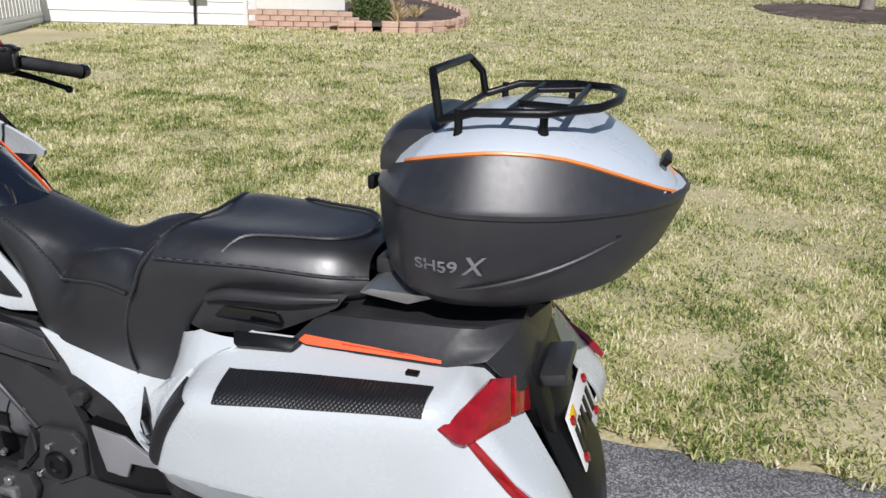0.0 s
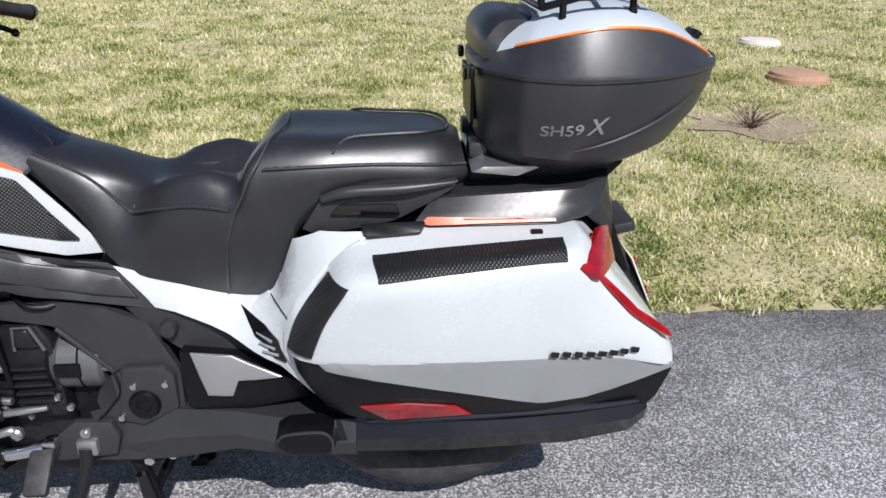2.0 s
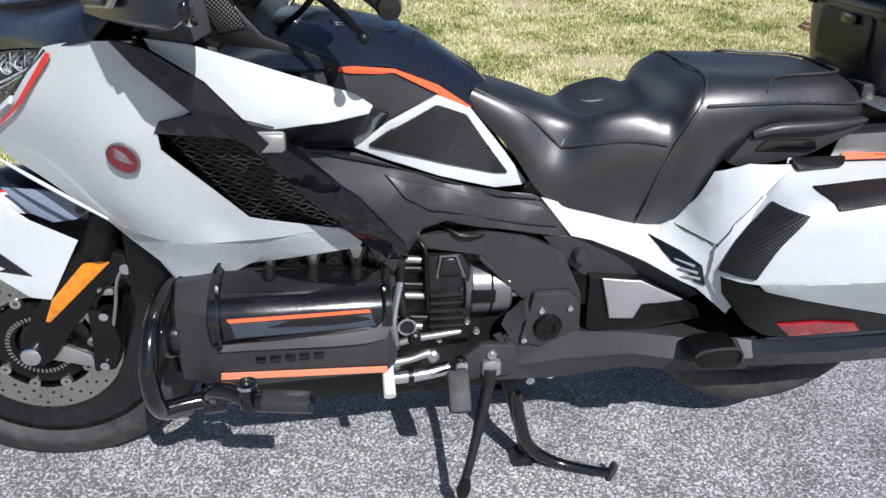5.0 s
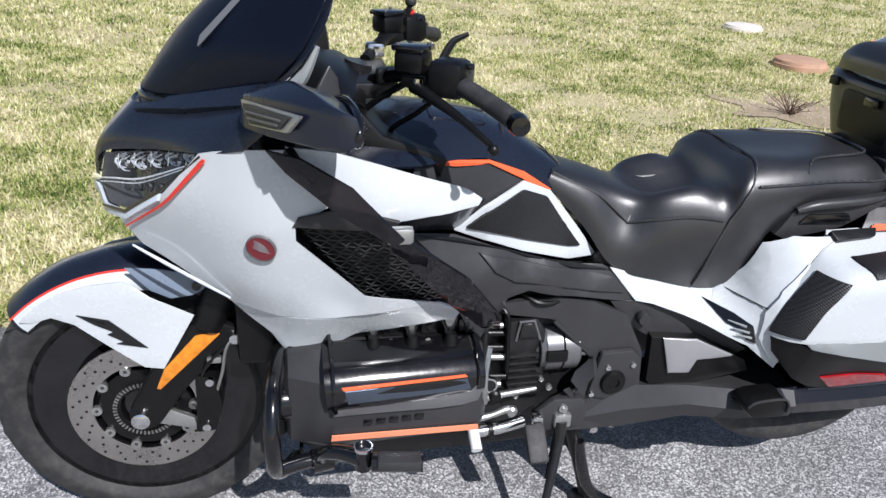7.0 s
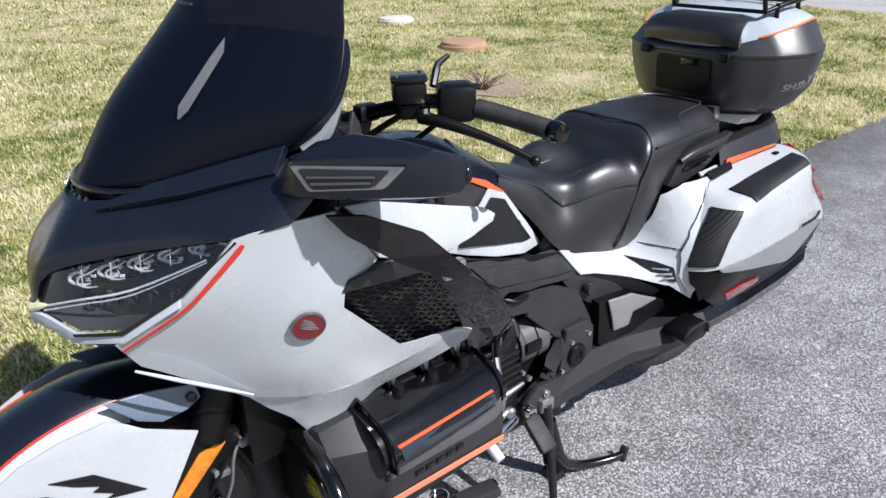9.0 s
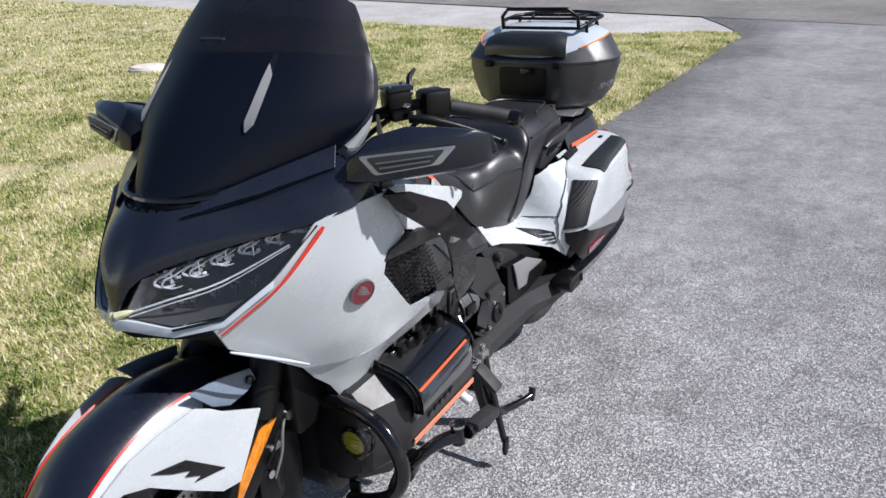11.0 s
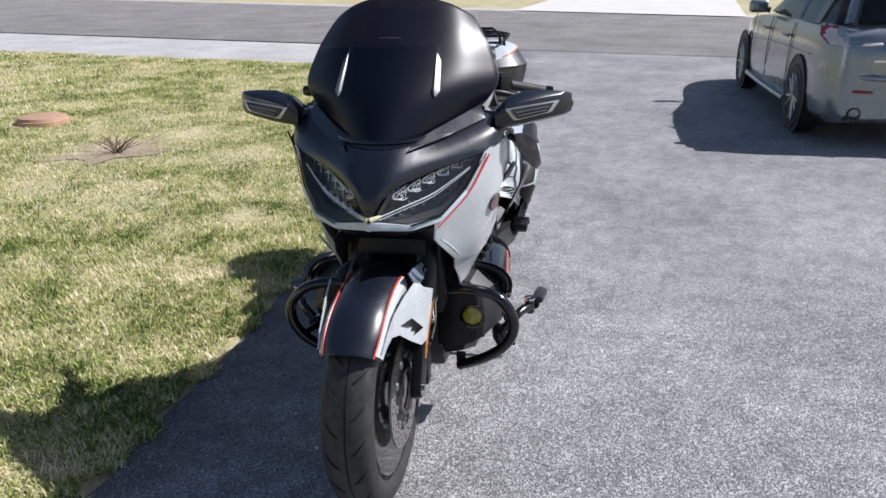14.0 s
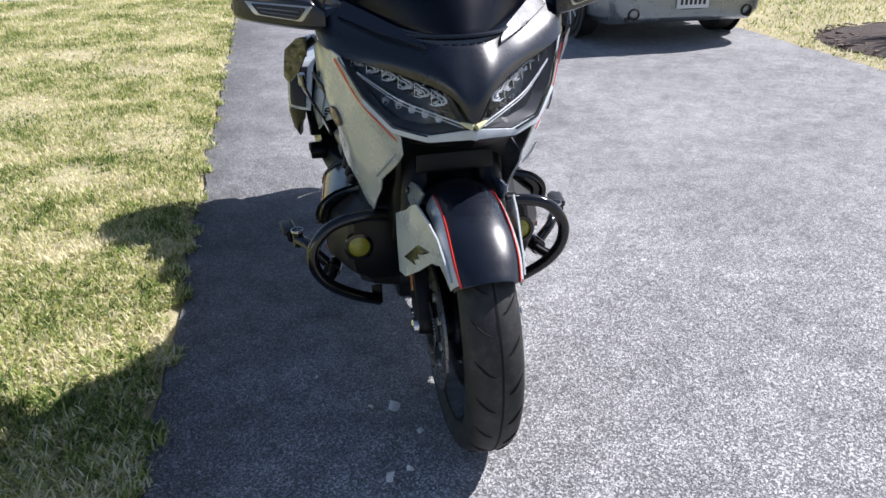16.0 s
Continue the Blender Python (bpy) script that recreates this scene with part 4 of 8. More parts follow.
# bowl behind the lens
mid = Vector((-0.075, 0.125, 0.885))
bowl = [[Vector(p) + Vector((-0.004, 0, 0)) for p in HL], [mid + (Vector(p) - mid) * 0.93 + Vector((-0.035, 0, 0)) for p in HL], [mid + (Vector(p) - mid) * 0.80 + Vector((-0.058, 0, 0)) for p in HL]]
both("lamp_bowl", loft(bowl, cap=False), EDGE_ALLOY, (lamp_l, lamp_r))
lamp_rng = random.Random(3)
for s, lamp in ((1, lamp_l), (-1, lamp_r)):
    for k in range(6):
        y = 0.066 + 0.031 * k
        x, z = -0.020 - 0.035 * k, 0.905 + 0.0115 * k
        g = 1.25 - 0.10 * k
        cell = Matrix.Rotation(radians(s * 40), 4, "Z") @ Matrix.Rotation(radians(8), 4, "X")
        part("lamp_cell", block((x - 0.022, s * y, z), (0.012, 0.026 * g, 0.024 * g), 0.003, cell), BLACK_GLOSS, lamp)
        # claw-shaped bright element: two hooks, and tilted facets added for sparkle round it
        claw = bmesh.new()
        for dy, dz, r in ((0.0, 0.0, 0.0024), (0.0075, -0.003, 0.0016)):
            hook = [(0.000, 0.012, 0.015), (0.003, 0.003, 0.007), (0.002, -0.009, 0.001), (0.004, -0.011, -0.007), (0.003, -0.002, -0.012), (0.001, 0.008, -0.010)]
            tube([(x - 0.006 + hx * g - 0.8 * (hy + dy) * g, s * (y + (hy + dy) * g), z + (hz + dz) * g) for hx, hy, hz in hook], [r * 0.5, r, r * 1.25, r * 1.2, r, r * 0.5], n=6, bm=claw, smooth=2)
        part("projector", claw, REFLECTOR, lamp, "bright claw-shaped lamp element")
        facets = bmesh.new()
        for n in range(13):
            tilt = cell @ Matrix.Rotation(lamp_rng.uniform(-0.9, 0.9), 4, "Y") @ Matrix.Rotation(lamp_rng.uniform(-0.8, 0.8), 4, "Z")
            fy = lamp_rng.uniform(-0.014, 0.014)
            block((x - 0.009 - 0.8 * fy, s * (y + fy), z + lamp_rng.uniform(-0.014, 0.014)), (0.002, 0.0075, 0.0050), 0.0006, tilt, facets)
        part("lamp_facets", facets, REFLECTOR, lamp)
        part("cell_fin", tube([(x - 0.004, s * (y + 0.016), z + 0.016), (x, s * (y + 0.018), z - 0.012)], [0.0010, 0.0006], n=5, smooth=1), REFLECTOR, lamp)
    # lower row: small round bits, dark in the left lamp
    for k in range(5):
        y = 0.066 + 0.026 * k
        x, z = -0.030 - 0.024 * k, 0.856 + 0.0065 * k
        bead = lathe([(0.0095, 0.0), (0.0085, 0.004), (0.006, 0.002), (0.0, 0.001)], (0, 0, 0), n=14, axis=0)
        bmesh.ops.transform(bead, matrix=Matrix.Translation((x, s * y, z)) @ Matrix.Rotation(radians(s * 40), 4, "Z"), verts=bead.verts[:])
        bits = bmesh.new()
        for n in range(9):
            tilt = Matrix.Rotation(radians(s * 40), 4, "Z") @ Matrix.Rotation(lamp_rng.uniform(-0.9, 0.9), 4, "Y") @ Matrix.Rotation(lamp_rng.uniform(-0.8, 0.8), 4, "Z")
            fy = lamp_rng.uniform(-0.012, 0.012)
            block((x - 0.008 - 0.8 * fy, s * (y + fy), z + lamp_rng.uniform(-0.012, 0.012)), (0.002, 0.008, 0.0045), 0.0006, tilt, bits)
        part("lamp_facets", bits, REFLECTOR if n % 2 else EDGE_ALLOY, lamp)
        # right lamp's beads take the bright material to paint in a reflection
        part("low_lamp", bead, GUNMETAL if s > 0 else REFLECTOR, lamp)
        part("low_fin", tube([(x + 0.006, s * (y + 0.011), z + 0.012), (x + 0.010, s * (y + 0.009), z - 0.009)], [0.0007, 0.0005], n=5, smooth=1), EDGE_ALLOY, lamp)
    for dz, r in ((0.0, 0.0019), (-0.0075, 0.0013)):
        part("light_blade", tube([(0.030, s * 0.024, 0.856 + dz), (-0.010, s * 0.080, 0.874 + dz), (-0.072, s * 0.150, 0.896 + dz), (-0.160, s * 0.230, 0.944 + 0.5 * dz)], [r, r, r, r * 0.7], n=8), REFLECTOR, lamp)
    part("centre_blade", tube([(0.041, s * 0.003, 0.850), (0.033, s * 0.018, 0.855), (0.026, s * 0.030, 0.859)], [0.008, 0.006, 0.002], n=8), LAMP_YELLOW, lamp, "pale yellow blade at the nose tip")
# pale lip under the lamps
LIP = [(0.046, 0.0, 0.842), (0.040, 0.010, 0.845), (0.006, 0.095, 0.831), (-0.046, 0.168, 0.843), (-0.116, 0.226, 0.896), (-0.112, 0.229, 0.884), (-0.044, 0.172, 0.828), (0.006, 0.100, 0.815), (0.038, 0.010, 0.823), (0.044, 0.0, 0.822)]
both("lamp_lip", panel(LIP, 0.006, 0.0015, axis=0, step=0.04, off=0.003), LID_SILVER, fairing, "silver lip under the headlight")
both("lip_blade", panel([(0.004, 0.100, 0.8325), (-0.048, 0.167, 0.845), (-0.118, 0.224, 0.899), (-0.198, 0.268, 0.976), (-0.201, 0.270, 0.973), (-0.121, 0.227, 0.8955), (-0.049, 0.171, 0.840), (0.004, 0.104, 0.829)], 0.003, 0, axis=0, step=0.05, off=0.008), BLACK_GLOSS, fairing)
both("chin", panel([(0.042, 0.0, 0.823), (0.036, 0.012, 0.823), (0.004, 0.102, 0.816), (-0.046, 0.165, 0.826), (-0.06, 0.14, 0.80), (0.015, 0.0, 0.795)], 0.006, 0.001, axis=0, step=0.05), BLACK, fairing)

COWL = [(-0.190, 0.268, 0.978), (-0.245, 0.292, 0.992), (-0.330, 0.312, 0.996), (-0.400, 0.304, 0.895), (-0.340, 0.298, 0.858), (-0.340, 0.290, 0.826), (-0.460, 0.262, 0.697), (-0.604, 0.240, 0.664), (-0.520, 0.244, 0.654),
        (-0.400, 0.240, 0.642), (-0.300, 0.216, 0.640), (-0.209, 0.176, 0.658),
        (-0.060, 0.150, 0.770), (-0.030, 0.158, 0.822), (-0.052, 0.180, 0.842), (-0.120, 0.228, 0.896)]
COWL_IN = [(-0.140, 0.215, 0.838), (-0.233, 0.268, 0.862), (-0.279, 0.279, 0.825), (-0.27, 0.236, 0.700), (-0.42, 0.248, 0.680), (-0.12, 0.175, 0.77), (-0.25, 0.285, 0.93), (-0.33, 0.303, 0.93), (-0.30, 0.294, 0.89), (-0.31, 0.274, 0.78), (-0.36, 0.269, 0.75), (-0.20, 0.227, 0.78), (-0.20, 0.204, 0.72)]
cowl_l, cowl_r = both("side_cowl", shell(even_sheet(COWL, COWL_IN, 0.018), 0.004, 0.0, way=(0, 1, 0)), WHITE, bike, "pearl white side cowl")
FLAP = [(-0.209, 0.174, 0.657), (-0.300, 0.214, 0.639), (-0.400, 0.238, 0.641), (-0.520, 0.242, 0.653), (-0.604, 0.239, 0.663), (-0.650, 0.230, 0.640),
        (-0.642, 0.222, 0.618), (-0.447, 0.192, 0.577), (-0.408, 0.186, 0.553), (-0.370, 0.178, 0.523), (-0.313, 0.172, 0.528), (-0.282, 0.170, 0.577), (-0.242, 0.168, 0.616)]
both("cowl_flap", panel(FLAP, 0.005, 0.0015, step=0.03), WHITE, (cowl_l, cowl_r), "folded lower edge of the cowl")
cf = spline_fn(COWL + COWL_IN, 1)


def on_cowl(xz, off=0.0):
    return [(x, cf(x, z) + off, z) for x, z in xz]


# grey lower band, red line by the lamp, badge, indicator strip
both("cowl_stripe", panel(on_cowl([(-0.036, 0.812), (-0.110, 0.873), (-0.130, 0.894), (-0.190, 0.966), (-0.196, 0.972), (-0.2005, 0.969), (-0.1955, 0.960), (-0.1335, 0.889), (-0.113, 0.8695), (-0.038, 0.8095)]), 0.002, 0.0, step=0.03, off=0.0075), RED, (cowl_l, cowl_r), "red stripe beside the headlight")
for s, c in ((1, cowl_l), (-1, cowl_r)):
    y = s * (cf(-0.281, 0.812) + 0.002)
    gx = (cf(-0.271, 0.812) - cf(-0.291, 0.812)) / 0.02
    gz = (cf(-0.281, 0.822) - cf(-0.281, 0.802)) / 0.02
    nrm = Vector((-gx, 1.0, -gz)).normalized()
    nrm.y *= s
    tilt = Matrix.Translation((-0.281, y + s * 0.001, 0.812)) @ Vector((0, s, 0)).rotation_difference(nrm).to_matrix().to_4x4()
    bm = lathe([(0.0, s * 0.004), (0.025, s * 0.004), (0.026, 0), (0.0, 0.0)], (0, 0, 0), n=32)
    bmesh.ops.transform(bm, matrix=tilt, verts=bm.verts[:])
    badge = part("badge", bm, BADGE_RED, c, "round red enamel badge with a pale wing mark")
    bm = lathe([(0.0252, 0), (0.0272, 0), (0.0272, s * 0.0045), (0.0252, s * 0.005)], (0, 0, 0), n=32, closed=True)
    bmesh.ops.transform(bm, matrix=tilt, verts=bm.verts[:])
    part("badge_rim", bm, EDGE_ALLOY, c)
    bm = bmesh.new()
    for k in range(5):
        tube([(-0.016 + 0.002 * k, s * 0.0048, -0.007 + 0.0035 * k), (0.0, s * 0.0048, -0.004 + 0.004 * k), (0.014 - 0.001 * k, s * 0.0048, 0.002 + 0.004 * k)], [0.0004, 0.0008, 0.0003], n=5, bm=bm, smooth=2)
    bmesh.ops.transform(bm, matrix=tilt, verts=bm.verts[:])
    part("badge_mark", bm, MARK_GREY, c)
    strip = [(-0.046, s * 0.168, 0.776), (-0.10, s * 0.178, 0.742), (-0.16, s * 0.185, 0.703), (-0.212, s * 0.188, 0.668)]
    part("indicator_strip", tube(strip, [0.002, 0.0036, 0.0036, 0.002], n=10), LID_SILVER, c, "pale indicator strip")
    part("cowl_bolt", bar((-0.318, s * 0.170, 0.540), (-0.318, s * 0.182, 0.540), 0.008, n=12), BLACK_GLOSS, c)
    part("cowl_bolt", bar((-0.362, s * 0.176, 0.536), (-0.362, s * 0.188, 0.536), 0.008, n=12), BLACK_GLOSS, c)
# side vent with a woven mesh
VENT = [(-0.336, 0.288, 0.850), (-0.42, 0.305, 0.875), (-0.510, 0.292, 0.850), (-0.690, 0.222, 0.650), (-0.607, 0.228, 0.655), (-0.462, 0.252, 0.692), (-0.342, 0.282, 0.823)]
vent_l, vent_r = both("side_vent", panel(VENT, 0.004, 0.0, step=0.05, off=-0.030), BLACK, bike, "dark side vent with a black mesh")
vf = spline_fn(VENT, 1)
for s, v in ((1, vent_l), (-1, vent_r)):
    bm = bmesh.new()
    for i in range(26):
        zz = 0.662 + i * 0.0078
        x_lo, x_hi = -0.345 - (0.845 - zz) * 0.72, -0.50 - max(0, 0.85 - zz) * 0.92
        if zz > 0.845:
            continue
        n = max(3, int((x_lo - x_hi) / 0.011))
        pts = []
        for k in range(n + 1):
            x = x_lo + (x_hi - x_lo) * k / n
            z = zz + (0.0027 if (k + i) % 2 else -0.0027)
            pts.append((x, s * (vf(x, z) - 0.014 + (0.003 if k % 2 else -0.003)), z))
        tube(pts, 0.0014, n=4, bm=bm, smooth=1)
    tagged(part("vent_mesh", bm, GUNMETAL, v), kind="stuff")
both("vent_brow", panel([(-0.335, 0.296, 0.856), (-0.345, 0.302, 0.874), (-0.42, 0.320, 0.895), (-0.515, 0.318, 0.868), (-0.510, 0.304, 0.846), (-0.42, 0.305, 0.852)], 0.006, 0.002, step=0.05, off=0.004), GUNMETAL, (vent_l, vent_r))

# wind deflectors of smoked plexiglass
both("wind_deflector", panel([(-0.300, 0.325, 1.003), (-0.352, 0.345, 0.995), (-0.430, 0.375, 0.955), (-0.512, 0.385, 0.868), (-0.500, 0.372, 0.852), (-0.410, 0.345, 0.900), (-0.330, 0.325, 0.965)], 0.005, 0.0015, step=0.04, off=0.012), SMOKE, bike, "smoked black wind deflector")
both("deflector_arm", panel([(-0.455, 0.342, 0.880), (-0.525, 0.352, 0.852), (-0.640, 0.318, 0.755), (-0.722, 0.262, 0.640), (-0.728, 0.235, 0.600), (-0.690, 0.235, 0.603), (-0.608, 0.276, 0.690), (-0.496, 0.335, 0.830)], 0.006, 0.002, step=0.04, off=0.008), SMOKE, bike, "smoked leg deflector")
both("deflector_knuckle", block((-0.512, 0.350, 0.858), (0.045, 0.02, 0.03), 0.006), ALLOY, bike)
both("deflector_stem", tube([(-0.335, 0.312, 0.995), (-0.352, 0.335, 0.975), (-0.375, 0.345, 0.955)], 0.010, n=8), BLACK, bike)
# dark ducting between fork and cowl
part("radiator", block((-0.26, 0, 0.66), (0.10, 0.27, 0.36), 0.012), BLACK, bike, "black radiator behind the front wheel")
part("headlight_back", block((-0.17, 0, 0.87), (0.16, 0.26, 0.12), 0.02), BLACK, bike)
part("inner_fairing", block((-0.36, 0, 0.90), (0.16, 0.46, 0.16), 0.03), BLACK, bike)
part("air_duct", prism([(-0.10, 0.80), (-0.24, 0.80), (-0.26, 0.70), (-0.20, 0.70)], -0.14, 0.14, 0.01), BLACK, bike)

# ---- screen ----
scr_rows = [
    [(-0.305, 0.236, 1.078), (-0.195, 0.152, 1.046), (-0.100, 0.072, 1.030), (-0.058, 0.0, 1.026)],
    [(-0.352, 0.280, 1.135), (-0.246, 0.188, 1.130), (-0.164, 0.092, 1.126), (-0.128, 0.0, 1.124)],
    [(-0.388, 0.270, 1.195), (-0.302, 0.184, 1.205), (-0.240, 0.090, 1.207), (-0.212, 0.0, 1.207)],
    [(-0.415, 0.240, 1.258), (-0.354, 0.166, 1.278), (-0.314, 0.086, 1.286), (-0.296, 0.0, 1.289)],
    [(-0.440, 0.203, 1.312), (-0.414, 0.148, 1.346), (-0.396, 0.080, 1.367), (-0.388, 0.0, 1.374)],
]
screen = part("windscreen", grid_sheet(scr_rows, 5, 5, 0.004, 0.001, (1, 0, 0.6), mirror=True), SCREEN, bike, "tall dark-tinted windscreen")
inner = [[(x - 0.012, y, z - 0.004) for x, y, z in r] for r in scr_rows[:3]]
inner.append([(-0.412, 0.250, 1.222), (-0.334, 0.174, 1.240), (-0.280, 0.088, 1.246), (-0.256, 0.0, 1.247)])
part("screen_lower_shield", grid_sheet(inner, 4, 4, 0.003, 0.0, (1, 0, 0.6), mirror=True), NAVY, screen, "opaque blue-black lower shield")
for s in (1, -1):
    a, b = Vector((-0.190, s * 0.133, 1.124)), Vector((-0.308, s * 0.124, 1.246))
    side = Vector((0.0, s * 0.013, 0.0))
    out = Vector((0.7, 0.15 * s, 0.6)).normalized()
    rings = []
    for t, w, h in ((0.0, 0.15, 0.2), (0.10, 1.0, 1.0), (0.6, 0.85, 0.9), (0.93, 0.5, 0.5), (1.0, 0.08, 0.1)):
        c = a.lerp(b, t) + out * 0.002
        rings.append([c - side * w, c + out * 0.010 * h - side * w * 0.2, c + side * w, c - out * 0.004])
    part("vent_trim", loft(rings), TRIM_GREY, screen, "satin grey trim blade", 25)
part("screen_brand_bar", block((-0.2755, -0.003, 1.268), (0.003, 0.06, 0.005), 0.0008, Matrix.Rotation(radians(-42), 4, "Y")), GUNMETAL, screen)
both("screen_bracket", tube([(-0.33, 0.24, 1.07), (-0.36, 0.255, 1.10), (-0.385, 0.262, 1.15)], [0.014, 0.012, 0.006], n=8), SILVER_GREY, bike)

# ---- mirrors ----
def mirror_ring(y, x0, x1, z0, z1, dx=0.0):
    pts = [(x0, z0 + 0.35 * (z1 - z0)), (x0 + 0.1 * (x1 - x0), z1 - 0.1 * (z1 - z0)), (x0 + 0.45 * (x1 - x0), z1), (x1, z1 - 0.12 * (z1 - z0)),
           (x1 - 0.01, z0 + 0.2 * (z1 - z0)), (x1 + 0.1 * (x0 - x1), z0), (x0 + 0.4 * (x1 - x0), z0 - 0.006), (x0 + 0.1 * (x1 - x0), z0 + 0.1 * (z1 - z0))]
    return [(x, y, z) for x, z in pts]


# closed sections outwards: front low, front top, ridge, rear top, rear low, bottom
MIR = [
    [(-0.246, 0.285, 1.040), (-0.252, 0.283, 1.072), (-0.285, 0.280, 1.082), (-0.345, 0.282, 1.064), (-0.365, 0.284, 1.044), (-0.310, 0.286, 1.020)],
    [(-0.256, 0.315, 1.040), (-0.256, 0.312, 1.094), (-0.296, 0.312, 1.112), (-0.365, 0.316, 1.092), (-0.392, 0.320, 1.056), (-0.326, 0.322, 1.022)],
    [(-0.288, 0.362, 1.042), (-0.286, 0.358, 1.101), (-0.328, 0.359, 1.126), (-0.392, 0.362, 1.104), (-0.412, 0.366, 1.060), (-0.352, 0.366, 1.026)],
    [(-0.328, 0.420, 1.049), (-0.326, 0.416, 1.107), (-0.358, 0.418, 1.123), (-0.406, 0.420, 1.104), (-0.424, 0.424, 1.062), (-0.378, 0.424, 1.036)],
    [(-0.362, 0.462, 1.054), (-0.362, 0.458, 1.108), (-0.380, 0.468, 1.116), (-0.412, 0.468, 1.102), (-0.426, 0.470, 1.064), (-0.400, 0.470, 1.046)],
    [(-0.392, 0.484, 1.060), (-0.394, 0.482, 1.098), (-0.402, 0.486, 1.108), (-0.420, 0.486, 1.102), (-0.428, 0.487, 1.070), (-0.410, 0.487, 1.054)],
]
bm = loft(MIR)
edges = [e for e in bm.edges if e.calc_face_angle(0) > 0.35]
bmesh.ops.bevel(bm, geom=edges, offset=0.004, segments=2, profile=0.5, affect="EDGES", clamp_overlap=True)
mir_l, mir_r = both("mirror", bm, NAVY, bike, "glossy black mirror housing with a clear indicator", 28)
LENSP = [(-0.262, 0.311, 1.086), (-0.353, 0.455, 1.097), (-0.332, 0.434, 1.067), (-0.274, 0.335, 1.052)]
both("indicator_frame", panel(LENSP, 0.006, 0.002, axis=0, step=0.05, corner=0.006, off=0.010), ALLOY, (mir_l, mir_r), "silver indicator frame")
MC = Vector((-0.305, 0.384, 1.0755))
LENSI = [tuple(MC + (Vector(p) - MC) * 0.80 + Vector((0.003, 0, 0))) for p in LENSP]
both("indicator_lens", panel(LENSI, 0.004, 0.001, axis=0, step=0.05, corner=0.006, off=0.016), CLEAR_LENS, (mir_l, mir_r))
both("indicator_bed", panel(LENSI, 0.002, 0.0, axis=0, step=0.05, corner=0.006, off=0.0125), GUNMETAL, (mir_l, mir_r))
for s, m in ((1, mir_l), (-1, mir_r)):
    for fr in (0.30, 0.62):
        lo = [Vector(LENSI[3]).lerp(Vector(LENSI[0]), fr), Vector(LENSI[2]).lerp(Vector(LENSI[1]), fr)]
        line = [lo[0].lerp(lo[1], 0.08 + 0.84 * k / 8) + Vector((0.0155, 0, 0)) for k in range(9)]
        part("indicator_element", tube([(p.x, s * p.y, p.z) for p in line], 0.0018, n=6, smooth=1), EDGE_ALLOY, m)
# rim round the glass at the back of the housing
both("mirror_rim", tube([(-0.390, 0.316, 1.054), (-0.384, 0.326, 1.082), (-0.406, 0.372, 1.100), (-0.420, 0.440, 1.098), (-0.422, 0.480, 1.082), (-0.420, 0.474, 1.062), (-0.416, 0.400, 1.046), (-0.400, 0.330, 1.044)], 0.007, n=10, closed=True), BLACK_GLOSS, (mir_l, mir_r))
both("mirror_glass", panel([(-0.394, 0.320, 1.056), (-0.390, 0.330, 1.078), (-0.410, 0.372, 1.095), (-0.423, 0.440, 1.093), (-0.425, 0.475, 1.080), (-0.423, 0.470, 1.066), (-0.419, 0.400, 1.052), (-0.404, 0.332, 1.049)], 0.004, 0.0, axis=0, side=-1, step=0.1), CHROME, (mir_l, mir_r), "mirror glass")
both("mirror_stalk", loft([mirror_ring(0.25, -0.29, -0.36, 1.035, 1.075), mirror_ring(0.30, -0.285, -0.385, 1.022, 1.070)]), NAVY, bike)

# mirrors moved back to fit the camera's view, the right one turned forward
for ob in [mir_l, mir_r] + list(mir_l.children) + list(mir_r.children):
    for v in ob.data.vertices:
        v.co += Vector((-0.014, 0.0, -0.007))
for ob in [mir_r] + list(mir_r.children):
    for v in ob.data.vertices:
        k = min(1.0, max(0.0, (-v.co.y - 0.29) / 0.15))
        v.co += Vector((0.050, -0.012, 0.006)) * k

# ---- cockpit and handlebar ----
part("instrument_hood", grid_sheet([[(-0.36, 0.21, 1.045), (-0.35, 0.12, 1.07), (-0.345, 0, 1.08)], [(-0.43, 0.20, 1.05), (-0.43, 0.12, 1.075), (-0.43, 0, 1.085)], [(-0.47, 0.17, 1.03), (-0.475, 0.1, 1.045), (-0.48, 0, 1.05)]], 4, 3, 0.012, 0.003, (0, 0, 1), mirror=True), BLACK, bike, "black instrument hood")
part("display", block((-0.455, 0, 1.030), (0.012, 0.24, 0.075), 0.004, Matrix.Rotation(radians(25), 4, "Y")), BLACK_GLOSS, bike, "dark instrument display")
part("cockpit", prism([(-0.36, 1.04), (-0.36, 0.88), (-0.60, 0.88), (-0.62, 0.94), (-0.50, 0.985), (-0.46, 1.03)], -0.20, 0.20, 0.012), BLACK, bike)
part("steering_stem", bar((-0.44, 0, 0.96), (-0.47, 0, 1.075), 0.028, n=18), DARK_ALLOY, bike)
part("top_bridge", prism([(-0.43, 1.06), (-0.43, 1.03), (-0.52, 1.03), (-0.53, 1.06)], -0.12, 0.12, 0.006), DARK_ALLOY, bike)
